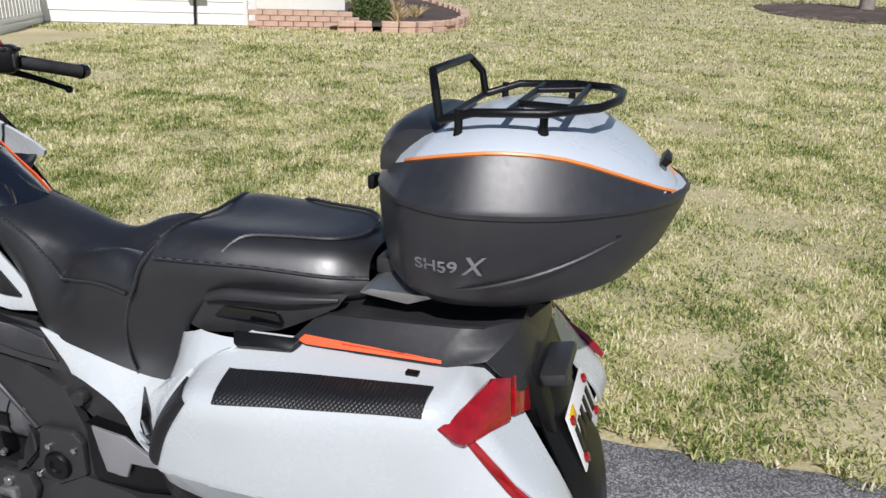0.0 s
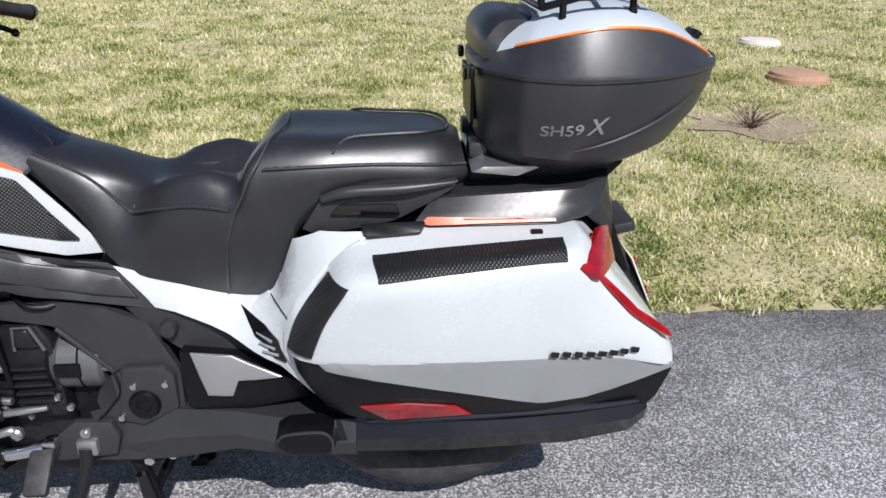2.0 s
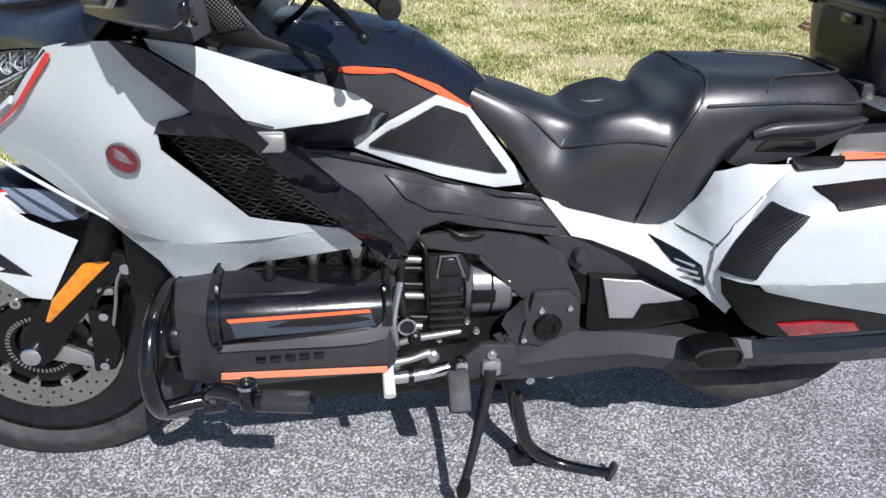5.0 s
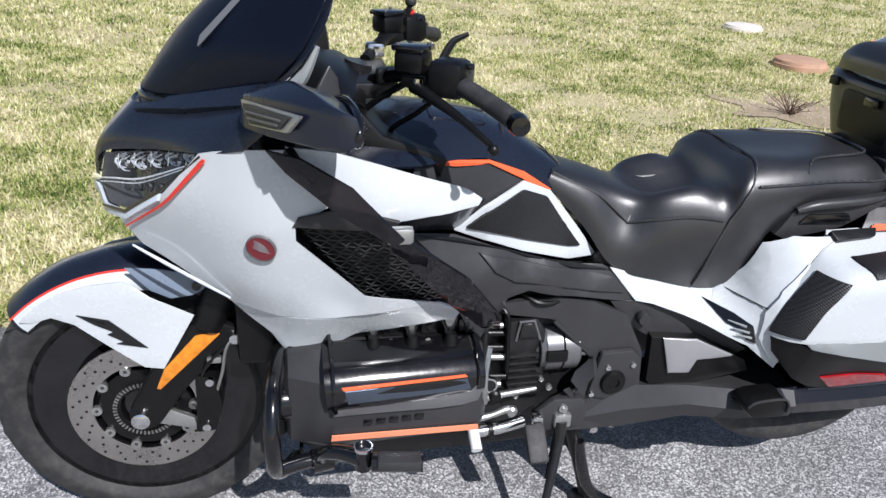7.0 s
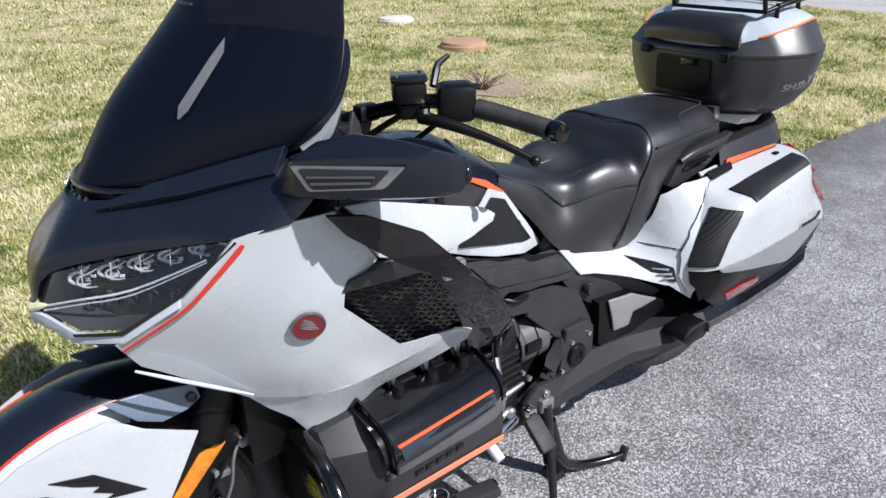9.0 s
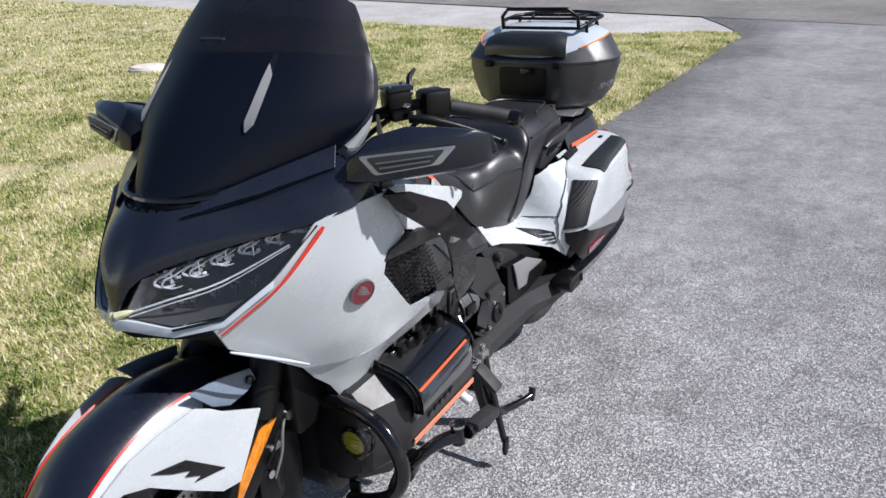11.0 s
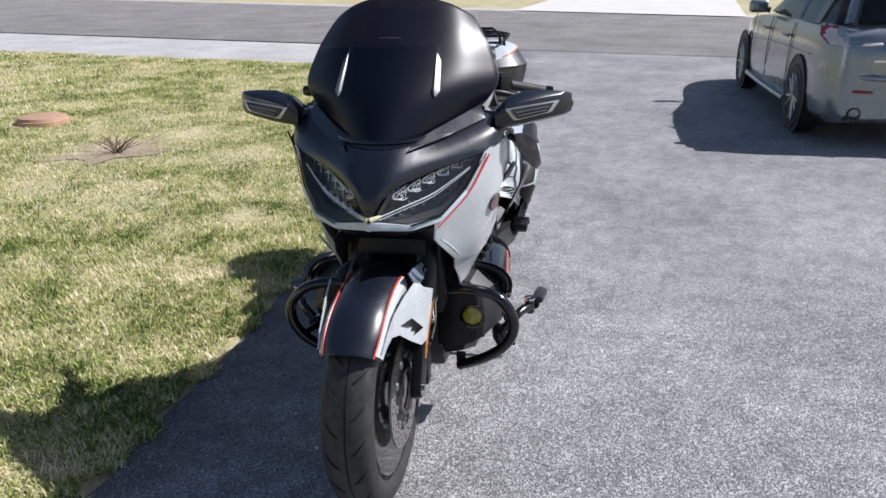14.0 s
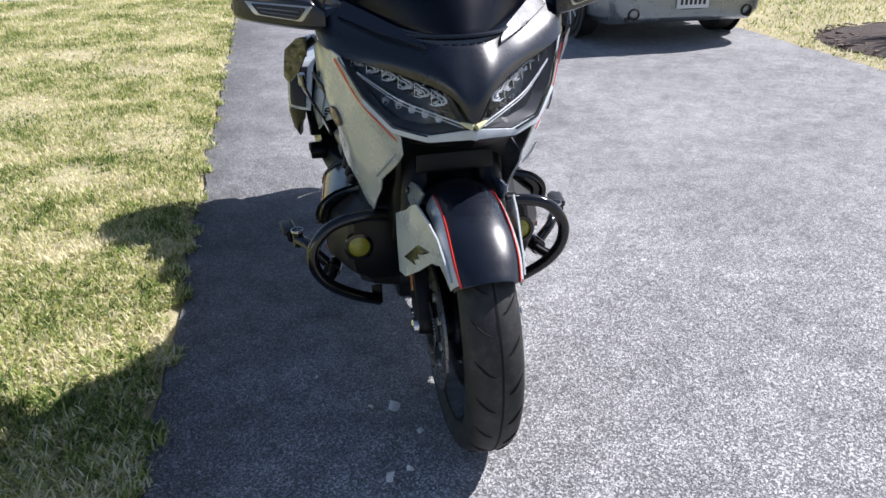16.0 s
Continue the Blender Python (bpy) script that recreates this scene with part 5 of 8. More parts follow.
for s in (1, -1):
    hb = part("handlebar", tube([(-0.49, s * 0.09, 1.060), (-0.530, s * 0.165, 1.085), (-0.585, s * 0.235, 1.100), (-0.640, s * 0.318, 1.084), (-0.682, s * 0.392, 1.063)], 0.0125, n=12), BLACK, bike, "black handlebar")
    part("grip", tube([(-0.620, s * 0.288, 1.091), (-0.652, s * 0.338, 1.078), (-0.686, s * 0.400, 1.061)], [0.0162, 0.0155, 0.0162], n=16), RUBBER, hb, "ribbed black rubber grip")
    part("bar_end", lathe([(0.0, 0.024), (0.015, 0.022), (0.018, 0.010), (0.018, 0.0), (0.0, 0.0)], (-0.684, s * 0.398, 1.0615), n=18) if s > 0 else
         lathe([(0.0, -0.024), (0.015, -0.022), (0.018, -0.010), (0.018, 0.0), (0.0, 0.0)], (-0.684, s * 0.398, 1.0615), n=18), BLACK_GLOSS, hb)
    rot = Matrix.Rotation(s * radians(-32), 4, "Z")
    sw = part("switch_box", block((-0.602, s * 0.258, 1.100), (0.062, 0.060, 0.062), 0.012, rot), BLACK, hb, "black switch housing")
    for k in range(3):
        part("switch", block((-0.622 - 0.004 * k, s * (0.240 + 0.016 * k), 1.122 - 0.012 * (k % 2)), (0.020, 0.011, 0.010), 0.003, rot), BLACK_GLOSS, sw)
    part("switch_panel", block((-0.634, s * 0.262, 1.098), (0.006, 0.034, 0.030), 0.002, rot), GUNMETAL, sw)
    if s < 0:
        part("kill_switch", block((-0.600, s * 0.25, 1.136), (0.022, 0.018, 0.012), 0.004, rot), RED, sw, "red stop switch")
    res = part("reservoir", block((-0.548, s * 0.203, 1.118), (0.056, 0.050, 0.040), 0.010, rot), BLACK, hb, "black fluid reservoir")
    part("reservoir_cap", block((-0.548, s * 0.203, 1.140), (0.060, 0.054, 0.010), 0.003, rot), BLACK_GLOSS, res)
    for dx, dy in ((0.021, 0.018), (-0.021, -0.018)):
        p = rot @ Vector((dx, dy, 0.0))
        part("cap_screw", bar((-0.548 + p.x, s * 0.203 + p.y, 1.143), (-0.548 + p.x, s * 0.203 + p.y, 1.1475), 0.004, n=10), EDGE_ALLOY, res)
    part("reservoir_neck", block((-0.555, s * 0.205, 1.085), (0.05, 0.035, 0.026), 0.006, rot), BLACK, hb)
    part("lever", tube([(-0.545, s * 0.235, 1.080), (-0.565, s * 0.275, 1.074), (-0.610, s * 0.335, 1.050), (-0.650, s * 0.392, 1.020)], [0.011, 0.010, 0.007, 0.006], n=10), BLACK, hb, "black hand lever")
    ball = bmesh.new()
    bmesh.ops.create_uvsphere(ball, u_segments=14, v_segments=10, radius=0.0095, matrix=Matrix.Translation((-0.650, s * 0.394, 1.018)))
    part("lever_ball", ball, BLACK, hb)
    part("pivot_bolt", bar((-0.550, s * 0.24, 1.088), (-0.550, s * 0.24, 1.096), 0.010, n=14), CHROME, hb)
    part("bar_clamp", block((-0.512, s * 0.125, 1.075), (0.04, 0.03, 0.03), 0.006), CHROME if s < 0 else DARK_ALLOY, hb)
    part("cable", tube([(-0.57, s * 0.22, 1.10), (-0.52, s * 0.17, 1.06), (-0.47, s * 0.12, 1.01), (-0.42, s * 0.10, 0.95)], 0.006, n=8), BLACK, hb)
    part("cable", tube([(-0.60, s * 0.24, 1.075), (-0.56, s * 0.18, 1.02), (-0.52, s * 0.14, 0.98), (-0.50, s * 0.12, 0.93)], 0.005, n=8), BLACK, hb)
    if s > 0:
        part("phone_mount_arm", tube([(-0.597, 0.205, 1.118), (-0.612, 0.195, 1.140), (-0.622, 0.190, 1.150), (-0.645, 0.188, 1.160)], [0.007, 0.007, 0.006, 0.004], n=8), BLACK, hb)
    else:
        part("ball_mount", tube([(-0.590, -0.235, 1.120), (-0.60, -0.235, 1.150)], [0.008, 0.006], n=8, smooth=1), BLACK, hb)
        ball = bmesh.new()
        bmesh.ops.create_uvsphere(ball, u_segments=14, v_segments=10, radius=0.013, matrix=Matrix.Translation((-0.602, -0.235, 1.160)))
        part("mount_ball", ball, RUBBER, hb)
both("cockpit_side", panel([(-0.345, 0.300, 0.998), (-0.372, 0.285, 1.065), (-0.405, 0.262, 1.120), (-0.418, 0.255, 1.10), (-0.43, 0.262, 1.00), (-0.40, 0.29, 0.985)], 0.006, 0.002, step=0.05), GUNMETAL, bike)
both("speaker_grille", prism([(-0.40, 1.045), (-0.44, 1.055), (-0.475, 0.995), (-0.43, 0.985)], 0.17, 0.205, 0.004), PAD, bike)

# ---- tank, knee pads, side covers ----
tank_rows = [
    [(-0.430, 0.275, 0.962), (-0.440, 0.130, 0.972), (-0.450, 0.0, 0.975)],
    [(-0.545, 0.238, 0.940), (-0.550, 0.110, 0.982), (-0.555, 0.0, 0.992)],
    [(-0.640, 0.172, 0.928), (-0.648, 0.095, 0.972), (-0.655, 0.0, 0.986)],
    [(-0.718, 0.133, 0.915), (-0.740, 0.075, 0.950), (-0.750, 0.0, 0.962)],
    [(-0.795, 0.110, 0.865), (-0.825, 0.062, 0.902), (-0.832, 0.0, 0.912)],
    [(-0.852, 0.095, 0.832), (-0.892, 0.050, 0.858), (-0.900, 0.0, 0.864)],
]
tank = part("tank_cover", grid_sheet(tank_rows, 4, 4, 0.006, 0.001, (0, 0, 1), mirror=True), NAVY, bike, "glossy blue-black tank cover")
tank_z = spline_fn([p for r in tank_rows for p in r] + [(x, -y, z) for r in tank_rows for x, y, z in r if y > 0], 2)
both("tank_pad", panel([(x, y, tank_z(x, y)) for x, y in ((-0.765, 0.088), (-0.748, 0.072), (-0.752, 0.030), (-0.862, 0.022), (-0.886, 0.036), (-0.880, 0.066), (-0.868, 0.074))], 0.004, 0.001, axis=2, step=0.05, corner=0.01, off=0.004), PAD, tank, "ribbed black tank pad")
both("filler_lid", panel([(x, y, tank_z(x, y)) for x, y in ((-0.60, 0.085), (-0.715, 0.068), (-0.732, 0.010), (-0.60, 0.010))], 0.003, 0.001, axis=2, step=0.05, corner=0.012, off=0.0035), NAVY, tank)
TSIDE = [(-0.555, 0.215, 0.932), (-0.640, 0.176, 0.926), (-0.715, 0.137, 0.912), (-0.787, 0.116, 0.868), (-0.786, 0.124, 0.856), (-0.652, 0.170, 0.786), (-0.562, 0.205, 0.800), (-0.53, 0.235, 0.86)]
both("tank_side", panel(TSIDE, 0.006, 0.0015, step=0.04, ctrl=[(-0.66, 0.178, 0.87)]), GUNMETAL, tank, "dark grey tank side")
STRIPE = [(-0.592, 0.199, 0.930), (-0.640, 0.178, 0.9265), (-0.709, 0.142, 0.912), (-0.784, 0.118, 0.871), (-0.848, 0.102, 0.826), (-0.852, 0.098, 0.840), (-0.788, 0.114, 0.884), (-0.709, 0.138, 0.918), (-0.640, 0.176, 0.931), (-0.60, 0.196, 0.932)]
both("tank_stripe", panel(STRIPE, 0.003, 0.0, step=0.05, off=0.004), ORANGE, tank, "orange-red stripe along the tank")
WING = [(-0.330, 0.318, 1.003), (-0.403, 0.305, 0.990), (-0.516, 0.295, 0.953), (-0.640, 0.280, 0.911), (-0.666, 0.281, 0.893), (-0.660, 0.283, 0.880), (-0.617, 0.290, 0.872), (-0.504, 0.308, 0.862), (-0.40, 0.312, 0.90)]
both("tank_wing", panel(WING, 0.008, 0.003, step=0.03, ctrl=[(-0.52, 0.306, 0.905)]), WHITE, bike, "white wing beside the tank")
both("wing_under", panel([(-0.50, 0.296, 0.870), (-0.615, 0.280, 0.874), (-0.655, 0.262, 0.882), (-0.70, 0.165, 0.845), (-0.655, 0.168, 0.792), (-0.56, 0.215, 0.805), (-0.49, 0.275, 0.83)], 0.006, 0.0015, step=0.04), NAVY, bike)
KNEEB = [(-0.640, 0.182, 0.789), (-0.698, 0.176, 0.833), (-0.787, 0.132, 0.869), (-0.851, 0.106, 0.838), (-0.915, 0.098, 0.760), (-0.974, 0.092, 0.682), (-0.905, 0.112, 0.684), (-0.800, 0.140, 0.718), (-0.700, 0.160, 0.758)]
knee_l, knee_r = both("knee_frame", panel(KNEEB, 0.006, 0.002, step=0.04), WHITE, bike, "white frame round the knee pad")
KNEE = [(-0.661, 0.165, 0.793), (-0.701, 0.155, 0.818), (-0.786, 0.125, 0.853), (-0.842, 0.106, 0.829), (-0.888, 0.101, 0.765), (-0.930, 0.098, 0.711), (-0.900, 0.108, 0.715), (-0.792, 0.136, 0.748)]
both("knee_pad", panel(KNEE, 0.006, 0.002, step=0.04, corner=0.006, off=0.005, fn=spline_fn(KNEEB, 1)), PAD, (knee_l, knee_r), "black studded knee pad")
FRAMEC = [(-0.520, 0.232, 0.822), (-0.562, 0.210, 0.798), (-0.640, 0.178, 0.780), (-0.700, 0.166, 0.754), (-0.800, 0.148, 0.716), (-0.905, 0.132, 0.682), (-0.975, 0.128, 0.676), (-1.005, 0.130, 0.660), (-1.062, 0.136, 0.584),
          (-0.938, 0.155, 0.612), (-0.806, 0.168, 0.642), (-0.760, 0.172, 0.628), (-0.735, 0.178, 0.600), (-0.706, 0.180, 0.540), (-0.686, 0.180, 0.500), (-0.668, 0.192, 0.590), (-0.61, 0.225, 0.70)]
both("frame_cover", panel(FRAMEC, 0.008, 0.003, step=0.03, ctrl=[(-0.72, 0.192, 0.70), (-0.85, 0.172, 0.665)]), GUNMETAL, bike, "gunmetal frame cover")
both("frame_cover_upper", panel([(-0.560, 0.214, 0.796), (-0.640, 0.184, 0.778), (-0.735, 0.160, 0.742), (-0.850, 0.142, 0.702), (-0.995, 0.134, 0.668), (-0.90, 0.140, 0.680), (-0.80, 0.152, 0.715), (-0.70, 0.172, 0.753)], 0.004, 0.0, step=0.05, off=0.004), BLACK, bike)

fcf = spline_fn(FRAMEC + [(-0.72, 0.192, 0.70), (-0.85, 0.172, 0.665)], 1)
RIDGE = [(-0.690, 0.742), (-0.760, 0.718), (-0.850, 0.692), (-0.940, 0.668), (-1.000, 0.652), (-1.028, 0.612), (-0.940, 0.628), (-0.820, 0.660), (-0.770, 0.668), (-0.725, 0.700)]
both("frame_ridge", panel([(x, fcf(x, z), z) for x, z in RIDGE], 0.010, 0.004, step=0.04, off=0.007), GUNMETAL, bike, "raised gunmetal ridge on the frame cover")

# ---- seat ----
seat_rows = [
    [(-0.846, 0.084, 0.840), (-0.850, 0.084, 0.850), (-0.858, 0.078, 0.864), (-0.866, 0.050, 0.873), (-0.868, 0, 0.875)],
    [(-0.930, 0.100, 0.757), (-0.935, 0.103, 0.795), (-0.952, 0.091, 0.824), (-0.960, 0.060, 0.843), (-0.965, 0, 0.850)],
    [(-1.000, 0.128, 0.667), (-1.006, 0.122, 0.715), (-1.028, 0.104, 0.760), (-1.045, 0.085, 0.808), (-1.045, 0, 0.818)],
    [(-1.100, 0.133, 0.634), (-1.095, 0.148, 0.705), (-1.092, 0.138, 0.778), (-1.100, 0.106, 0.828), (-1.115, 0, 0.786)],
    [(-1.200, 0.126, 0.606), (-1.190, 0.158, 0.700), (-1.175, 0.156, 0.784), (-1.165, 0.112, 0.842), (-1.185, 0, 0.790)],
    [(-1.258, 0.126, 0.604), (-1.242, 0.160, 0.700), (-1.230, 0.165, 0.782), (-1.222, 0.120, 0.832), (-1.228, 0, 0.812)],
    [(-1.292, 0.134, 0.630), (-1.276, 0.165, 0.735), (-1.250, 0.168, 0.832), (-1.252, 0.128, 0.868), (-1.258, 0, 0.872)],
    [(-1.312, 0.142, 0.675), (-1.305, 0.166, 0.775), (-1.280, 0.165, 0.852), (-1.292, 0.112, 0.896), (-1.296, 0, 0.890)],
    [(-1.338, 0.152, 0.755), (-1.352, 0.167, 0.805), (-1.365, 0.164, 0.858), (-1.378, 0.118, 0.896), (-1.382, 0, 0.892)],
    [(-1.455, 0.140, 0.800), (-1.460, 0.152, 0.826), (-1.462, 0.150, 0.857), (-1.470, 0.108, 0.894), (-1.472, 0, 0.894)],
    [(-1.565, 0.120, 0.803), (-1.572, 0.136, 0.820), (-1.570, 0.132, 0.850), (-1.570, 0.094, 0.890), (-1.572, 0, 0.894)],
    [(-1.618, 0.085, 0.800), (-1.634, 0.100, 0.818), (-1.628, 0.097, 0.842), (-1.622, 0.068, 0.868), (-1.620, 0, 0.876)],
]
seat = part("seat", grid_sheet(seat_rows, 4, 4, 0.03, 0.0, (0, 0, 1), mirror=True), LEATHER, bike, "black leather two-up seat with stitched seams", 60)
SEAM = pbr("seam_thread", (0.10, 0.10, 0.10), 0.7, vary=0.2)
for s in (1, -1):
    def line(*p):
        return [(x, s * y, z) for x, y, z in p]
    for name, pts in (("front_seam", line((-0.862, 0.076, 0.866), (-0.908, 0.082, 0.845), (-0.955, 0.090, 0.824), (-0.993, 0.097, 0.794), (-1.028, 0.104, 0.761))),
                      ("lobe_seam", line((-1.028, 0.105, 0.760), (-1.060, 0.123, 0.771), (-1.092, 0.139, 0.779), (-1.135, 0.150, 0.787), (-1.175, 0.159, 0.788), (-1.215, 0.165, 0.783))),
                      ("step_seam", line((-1.226, 0.166, 0.782), (-1.240, 0.169, 0.808), (-1.251, 0.170, 0.834), (-1.266, 0.162, 0.858), (-1.287, 0.120, 0.894), (-1.295, 0.06, 0.898), (-1.298, 0.0, 0.896))),
                      ("pillion_seam", line((-1.278, 0.167, 0.857), (-1.365, 0.166, 0.860), (-1.462, 0.152, 0.859), (-1.570, 0.134, 0.852), (-1.628, 0.099, 0.844))),
                      ("panel_seam", line((-1.028, 0.104, 0.761), (-1.060, 0.082, 0.806), (-1.12, 0.055, 0.804), (-1.20, 0.060, 0.812))),
                      ("bolster_seam", line((-1.395, 0.148, 0.876), (-1.420, 0.118, 0.8965), (-1.480, 0.100, 0.8985), (-1.555, 0.086, 0.8985), (-1.592, 0.050, 0.895), (-1.600, 0.0, 0.893))),
                      ("skirt_seam", line((-1.226, 0.167, 0.782), (-1.205, 0.163, 0.72), (-1.195, 0.150, 0.66), (-1.19, 0.132, 0.615)))):
        part(name, tube(pts, 0.0030, n=6), LEATHER, seat)
        st = bmesh.new()
        fine = smooth_line(pts, 10)
        for i in range(0, len(fine) - 1, 2):
            q = Vector((0, s * 0.0024, 0.0030))
            tube([fine[i] + q, fine[i + 1] + q], 0.0006, n=4, bm=st, smooth=1)
        tagged(part("stitching", st, SEAM, seat), kind="stuff")

# grab rails
RAIL = [(-1.338, 0.748), (-1.372, 0.800), (-1.405, 0.818), (-1.560, 0.823), (-1.610, 0.828), (-1.598, 0.812), (-1.560, 0.790), (-1.500, 0.760), (-1.44, 0.748), (-1.36, 0.738)]
both("grab_rail", panel([(x, 0.166 - 0.05 * max(0, -1.40 - x), z) for x, z in RAIL], 0.02, 0.003, step=0.04), GUNMETAL, bike, "dark grab rail with a finger slot")
both("rail_slot", prism([(-1.385, 0.772), (-1.405, 0.792), (-1.50, 0.792), (-1.51, 0.772)], 0.150, 0.170, 0.003, corner=0.006), BLACK_GLOSS, bike)
both("rail_handle", tube([(-1.375, 0.168, 0.802), (-1.42, 0.172, 0.815), (-1.52, 0.170, 0.820), (-1.602, 0.158, 0.826)], [0.008, 0.011, 0.010, 0.004], n=10), GUNMETAL, bike)

# ---- side panels behind the seat ----
SIDEW = [(-0.990, 0.136, 0.672), (-1.099, 0.130, 0.634), (-1.213, 0.126, 0.604), (-1.262, 0.128, 0.606), (-1.290, 0.140, 0.655), (-1.318, 0.160, 0.728), (-1.370, 0.185, 0.752), (-1.470, 0.205, 0.757), (-1.432, 0.214, 0.738), (-1.386, 0.232, 0.708),
         (-1.336, 0.238, 0.650), (-1.310, 0.238, 0.600), (-1.304, 0.240, 0.545), (-1.350, 0.252, 0.466), (-1.290, 0.230, 0.514), (-1.196, 0.186, 0.554), (-1.095, 0.156, 0.587), (-1.056, 0.145, 0.592)]
sp_l, sp_r = both("side_panel", panel(SIDEW, 0.006, 0.002, step=0.03, ctrl=[(-1.305, 0.205, 0.65), (-1.265, 0.200, 0.58)]), WHITE, bike, "white side panel below the seat")
spf = spline_fn(SIDEW + [(-1.305, 0.205, 0.65), (-1.265, 0.200, 0.58)], 1)
both("panel_gap", tube([(x, spf(x, z) + 0.001, z) for x, z in ((-1.262, 0.610), (-1.31, 0.608), (-1.345, 0.60))], 0.0012, n=5), BLACK, (sp_l, sp_r))
SLOT = [(-1.212, 0.594), (-1.262, 0.580), (-1.290, 0.566), (-1.302, 0.524), (-1.282, 0.530), (-1.268, 0.552), (-1.245, 0.560)]
both("louvre_bed", panel([(x, spf(x, z), z) for x, z in SLOT], 0.003, 0.0, step=0.04, off=0.0035), BLACK_GLOSS, (sp_l, sp_r), "three dark louvre slots")
for k in range(3):
    z = 0.566 - 0.012 * k
    x = -1.248 - 0.006 * k
    both("louvre", tube([(x, spf(x, z) + 0.005, z), (x - 0.030, spf(x - 0.03, z - 0.004) + 0.005, z - 0.004)], [0.0015, 0.003], n=6, smooth=1), SILVER_GREY, (sp_l, sp_r))
both("top_vent", panel([(-1.440, 0.198, 0.769), (-1.553, 0.192, 0.770), (-1.543, 0.208, 0.756), (-1.450, 0.216, 0.753)], 0.012, 0.001, step=0.06, corner=0.006, off=0.003), BLACK, (sp_l, sp_r))

# ---- panniers ----
bag_rows = [
    [(-1.302, 0.241, 0.556), (-1.322, 0.240, 0.620), (-1.384, 0.234, 0.706), (-1.420, 0.216, 0.736), (-1.455, 0.170, 0.758)],
    [(-1.364, 0.313, 0.563), (-1.393, 0.320, 0.638), (-1.438, 0.320, 0.711), (-1.452, 0.250, 0.730), (-1.475, 0.170, 0.757)],
    [(-1.580, 0.318, 0.560), (-1.580, 0.320, 0.634), (-1.582, 0.308, 0.718), (-1.582, 0.244, 0.738), (-1.585, 0.165, 0.758)],
    [(-1.775, 0.299, 0.554), (-1.775, 0.300, 0.624), (-1.778, 0.289, 0.730), (-1.780, 0.235, 0.749), (-1.785, 0.160, 0.759)],
    [(-1.885, 0.278, 0.538), (-1.875, 0.276, 0.600), (-1.842, 0.258, 0.698), (-1.825, 0.221, 0.747), (-1.815, 0.150, 0.757)],
    [(-1.992, 0.252, 0.508), (-1.984, 0.244, 0.548), (-1.925, 0.228, 0.622), (-1.868, 0.208, 0.694), (-1.832, 0.145, 0.750)],
    [(-1.998, 0.160, 0.505), (-1.985, 0.150, 0.550), (-1.935, 0.140, 0.622), (-1.885, 0.125, 0.690), (-1.850, 0.110, 0.742)],
]
bag_l, bag_r = both("saddlebag", grid_sheet(bag_rows, 4, 4, 0.006, 0.001, (0, 1, 0.3)), WHITE, bike, "white hard saddlebag with grey and black lower bands", 30)
BAGG = [(-1.362, 0.310, 0.566), (-1.395, 0.319, 0.568), (-1.58, 0.319, 0.563), (-1.749, 0.303, 0.556), (-1.885, 0.280, 0.540), (-1.995, 0.254, 0.512), (-1.990, 0.252, 0.500), (-1.894, 0.262, 0.468), (-1.840, 0.270, 0.456), (-1.746, 0.286, 0.455), (-1.62, 0.300, 0.488), (-1.490, 0.312, 0.521), (-1.380, 0.316, 0.550)]
both("bag_band", panel(BAGG, 0.006, 0.002, step=0.04), SILVER_GREY, (bag_l, bag_r), "silver-grey band")
BAGB = [(-1.312, 0.252, 0.580), (-1.345, 0.292, 0.562), (-1.385, 0.313, 0.548), (-1.490, 0.310, 0.519), (-1.62, 0.298, 0.486), (-1.746, 0.284, 0.453), (-1.840, 0.268, 0.454), (-1.894, 0.260, 0.466), (-1.993, 0.250, 0.498), (-1.975, 0.238, 0.435), (-1.955, 0.230, 0.402), (-1.753, 0.250, 0.402), (-1.500, 0.268, 0.412), (-1.427, 0.275, 0.428), (-1.375, 0.282, 0.460), (-1.325, 0.262, 0.52)]
both("bag_base", panel(BAGB, 0.008, 0.003, step=0.04), BLACK, (bag_l, bag_r), "black lower shell")
both("bag_inner", prism([(-1.36, 0.55), (-1.46, 0.70), (-1.80, 0.70), (-1.95, 0.52), (-1.95, 0.41), (-1.42, 0.42)], 0.12, 0.235, 0.01), BLACK, (bag_l, bag_r))
bagf = spline_fn([p for r in bag_rows[:6] for p in r[:4]], 1)


def patch_of(rows, u0, u1, v0, v1, nu, nv, off, shape=None, thick=0.004):
    """A patch of the smooth surface through rows, lifted off it; u along the rows' order, v along each row."""
    def at(u, v):
        cross = [smooth_at(r, v) for r in rows]
        return smooth_at(cross, u)
    bm = bmesh.new()
    g = []
    for i in range(nu + 1):
        col = []
        for j in range(nv + 1):
            a, b = i / nu, j / nv
            if shape:
                a, b = shape(a, b)
            u, v = u0 + (u1 - u0) * a, v0 + (v1 - v0) * b
            p = at(u, v)
            n = (at(u + 0.01, v) - at(u - 0.01, v)).cross(at(u, v + 0.01) - at(u, v - 0.01)).normalized()
            if n.y < 0:
                n = -n
            col.append(bm.verts.new(p + n * off))
        g.append(col)
    for i in range(nu):
        for j in range(nv):
            bm.faces.new((g[i][j], g[i + 1][j], g[i + 1][j + 1], g[i][j + 1]))
    bm.normal_update()
    if sum(f.normal.y for f in bm.faces) < 0:
        bmesh.ops.reverse_faces(bm, faces=bm.faces[:])
    return shell(bm, thick, 0.001)


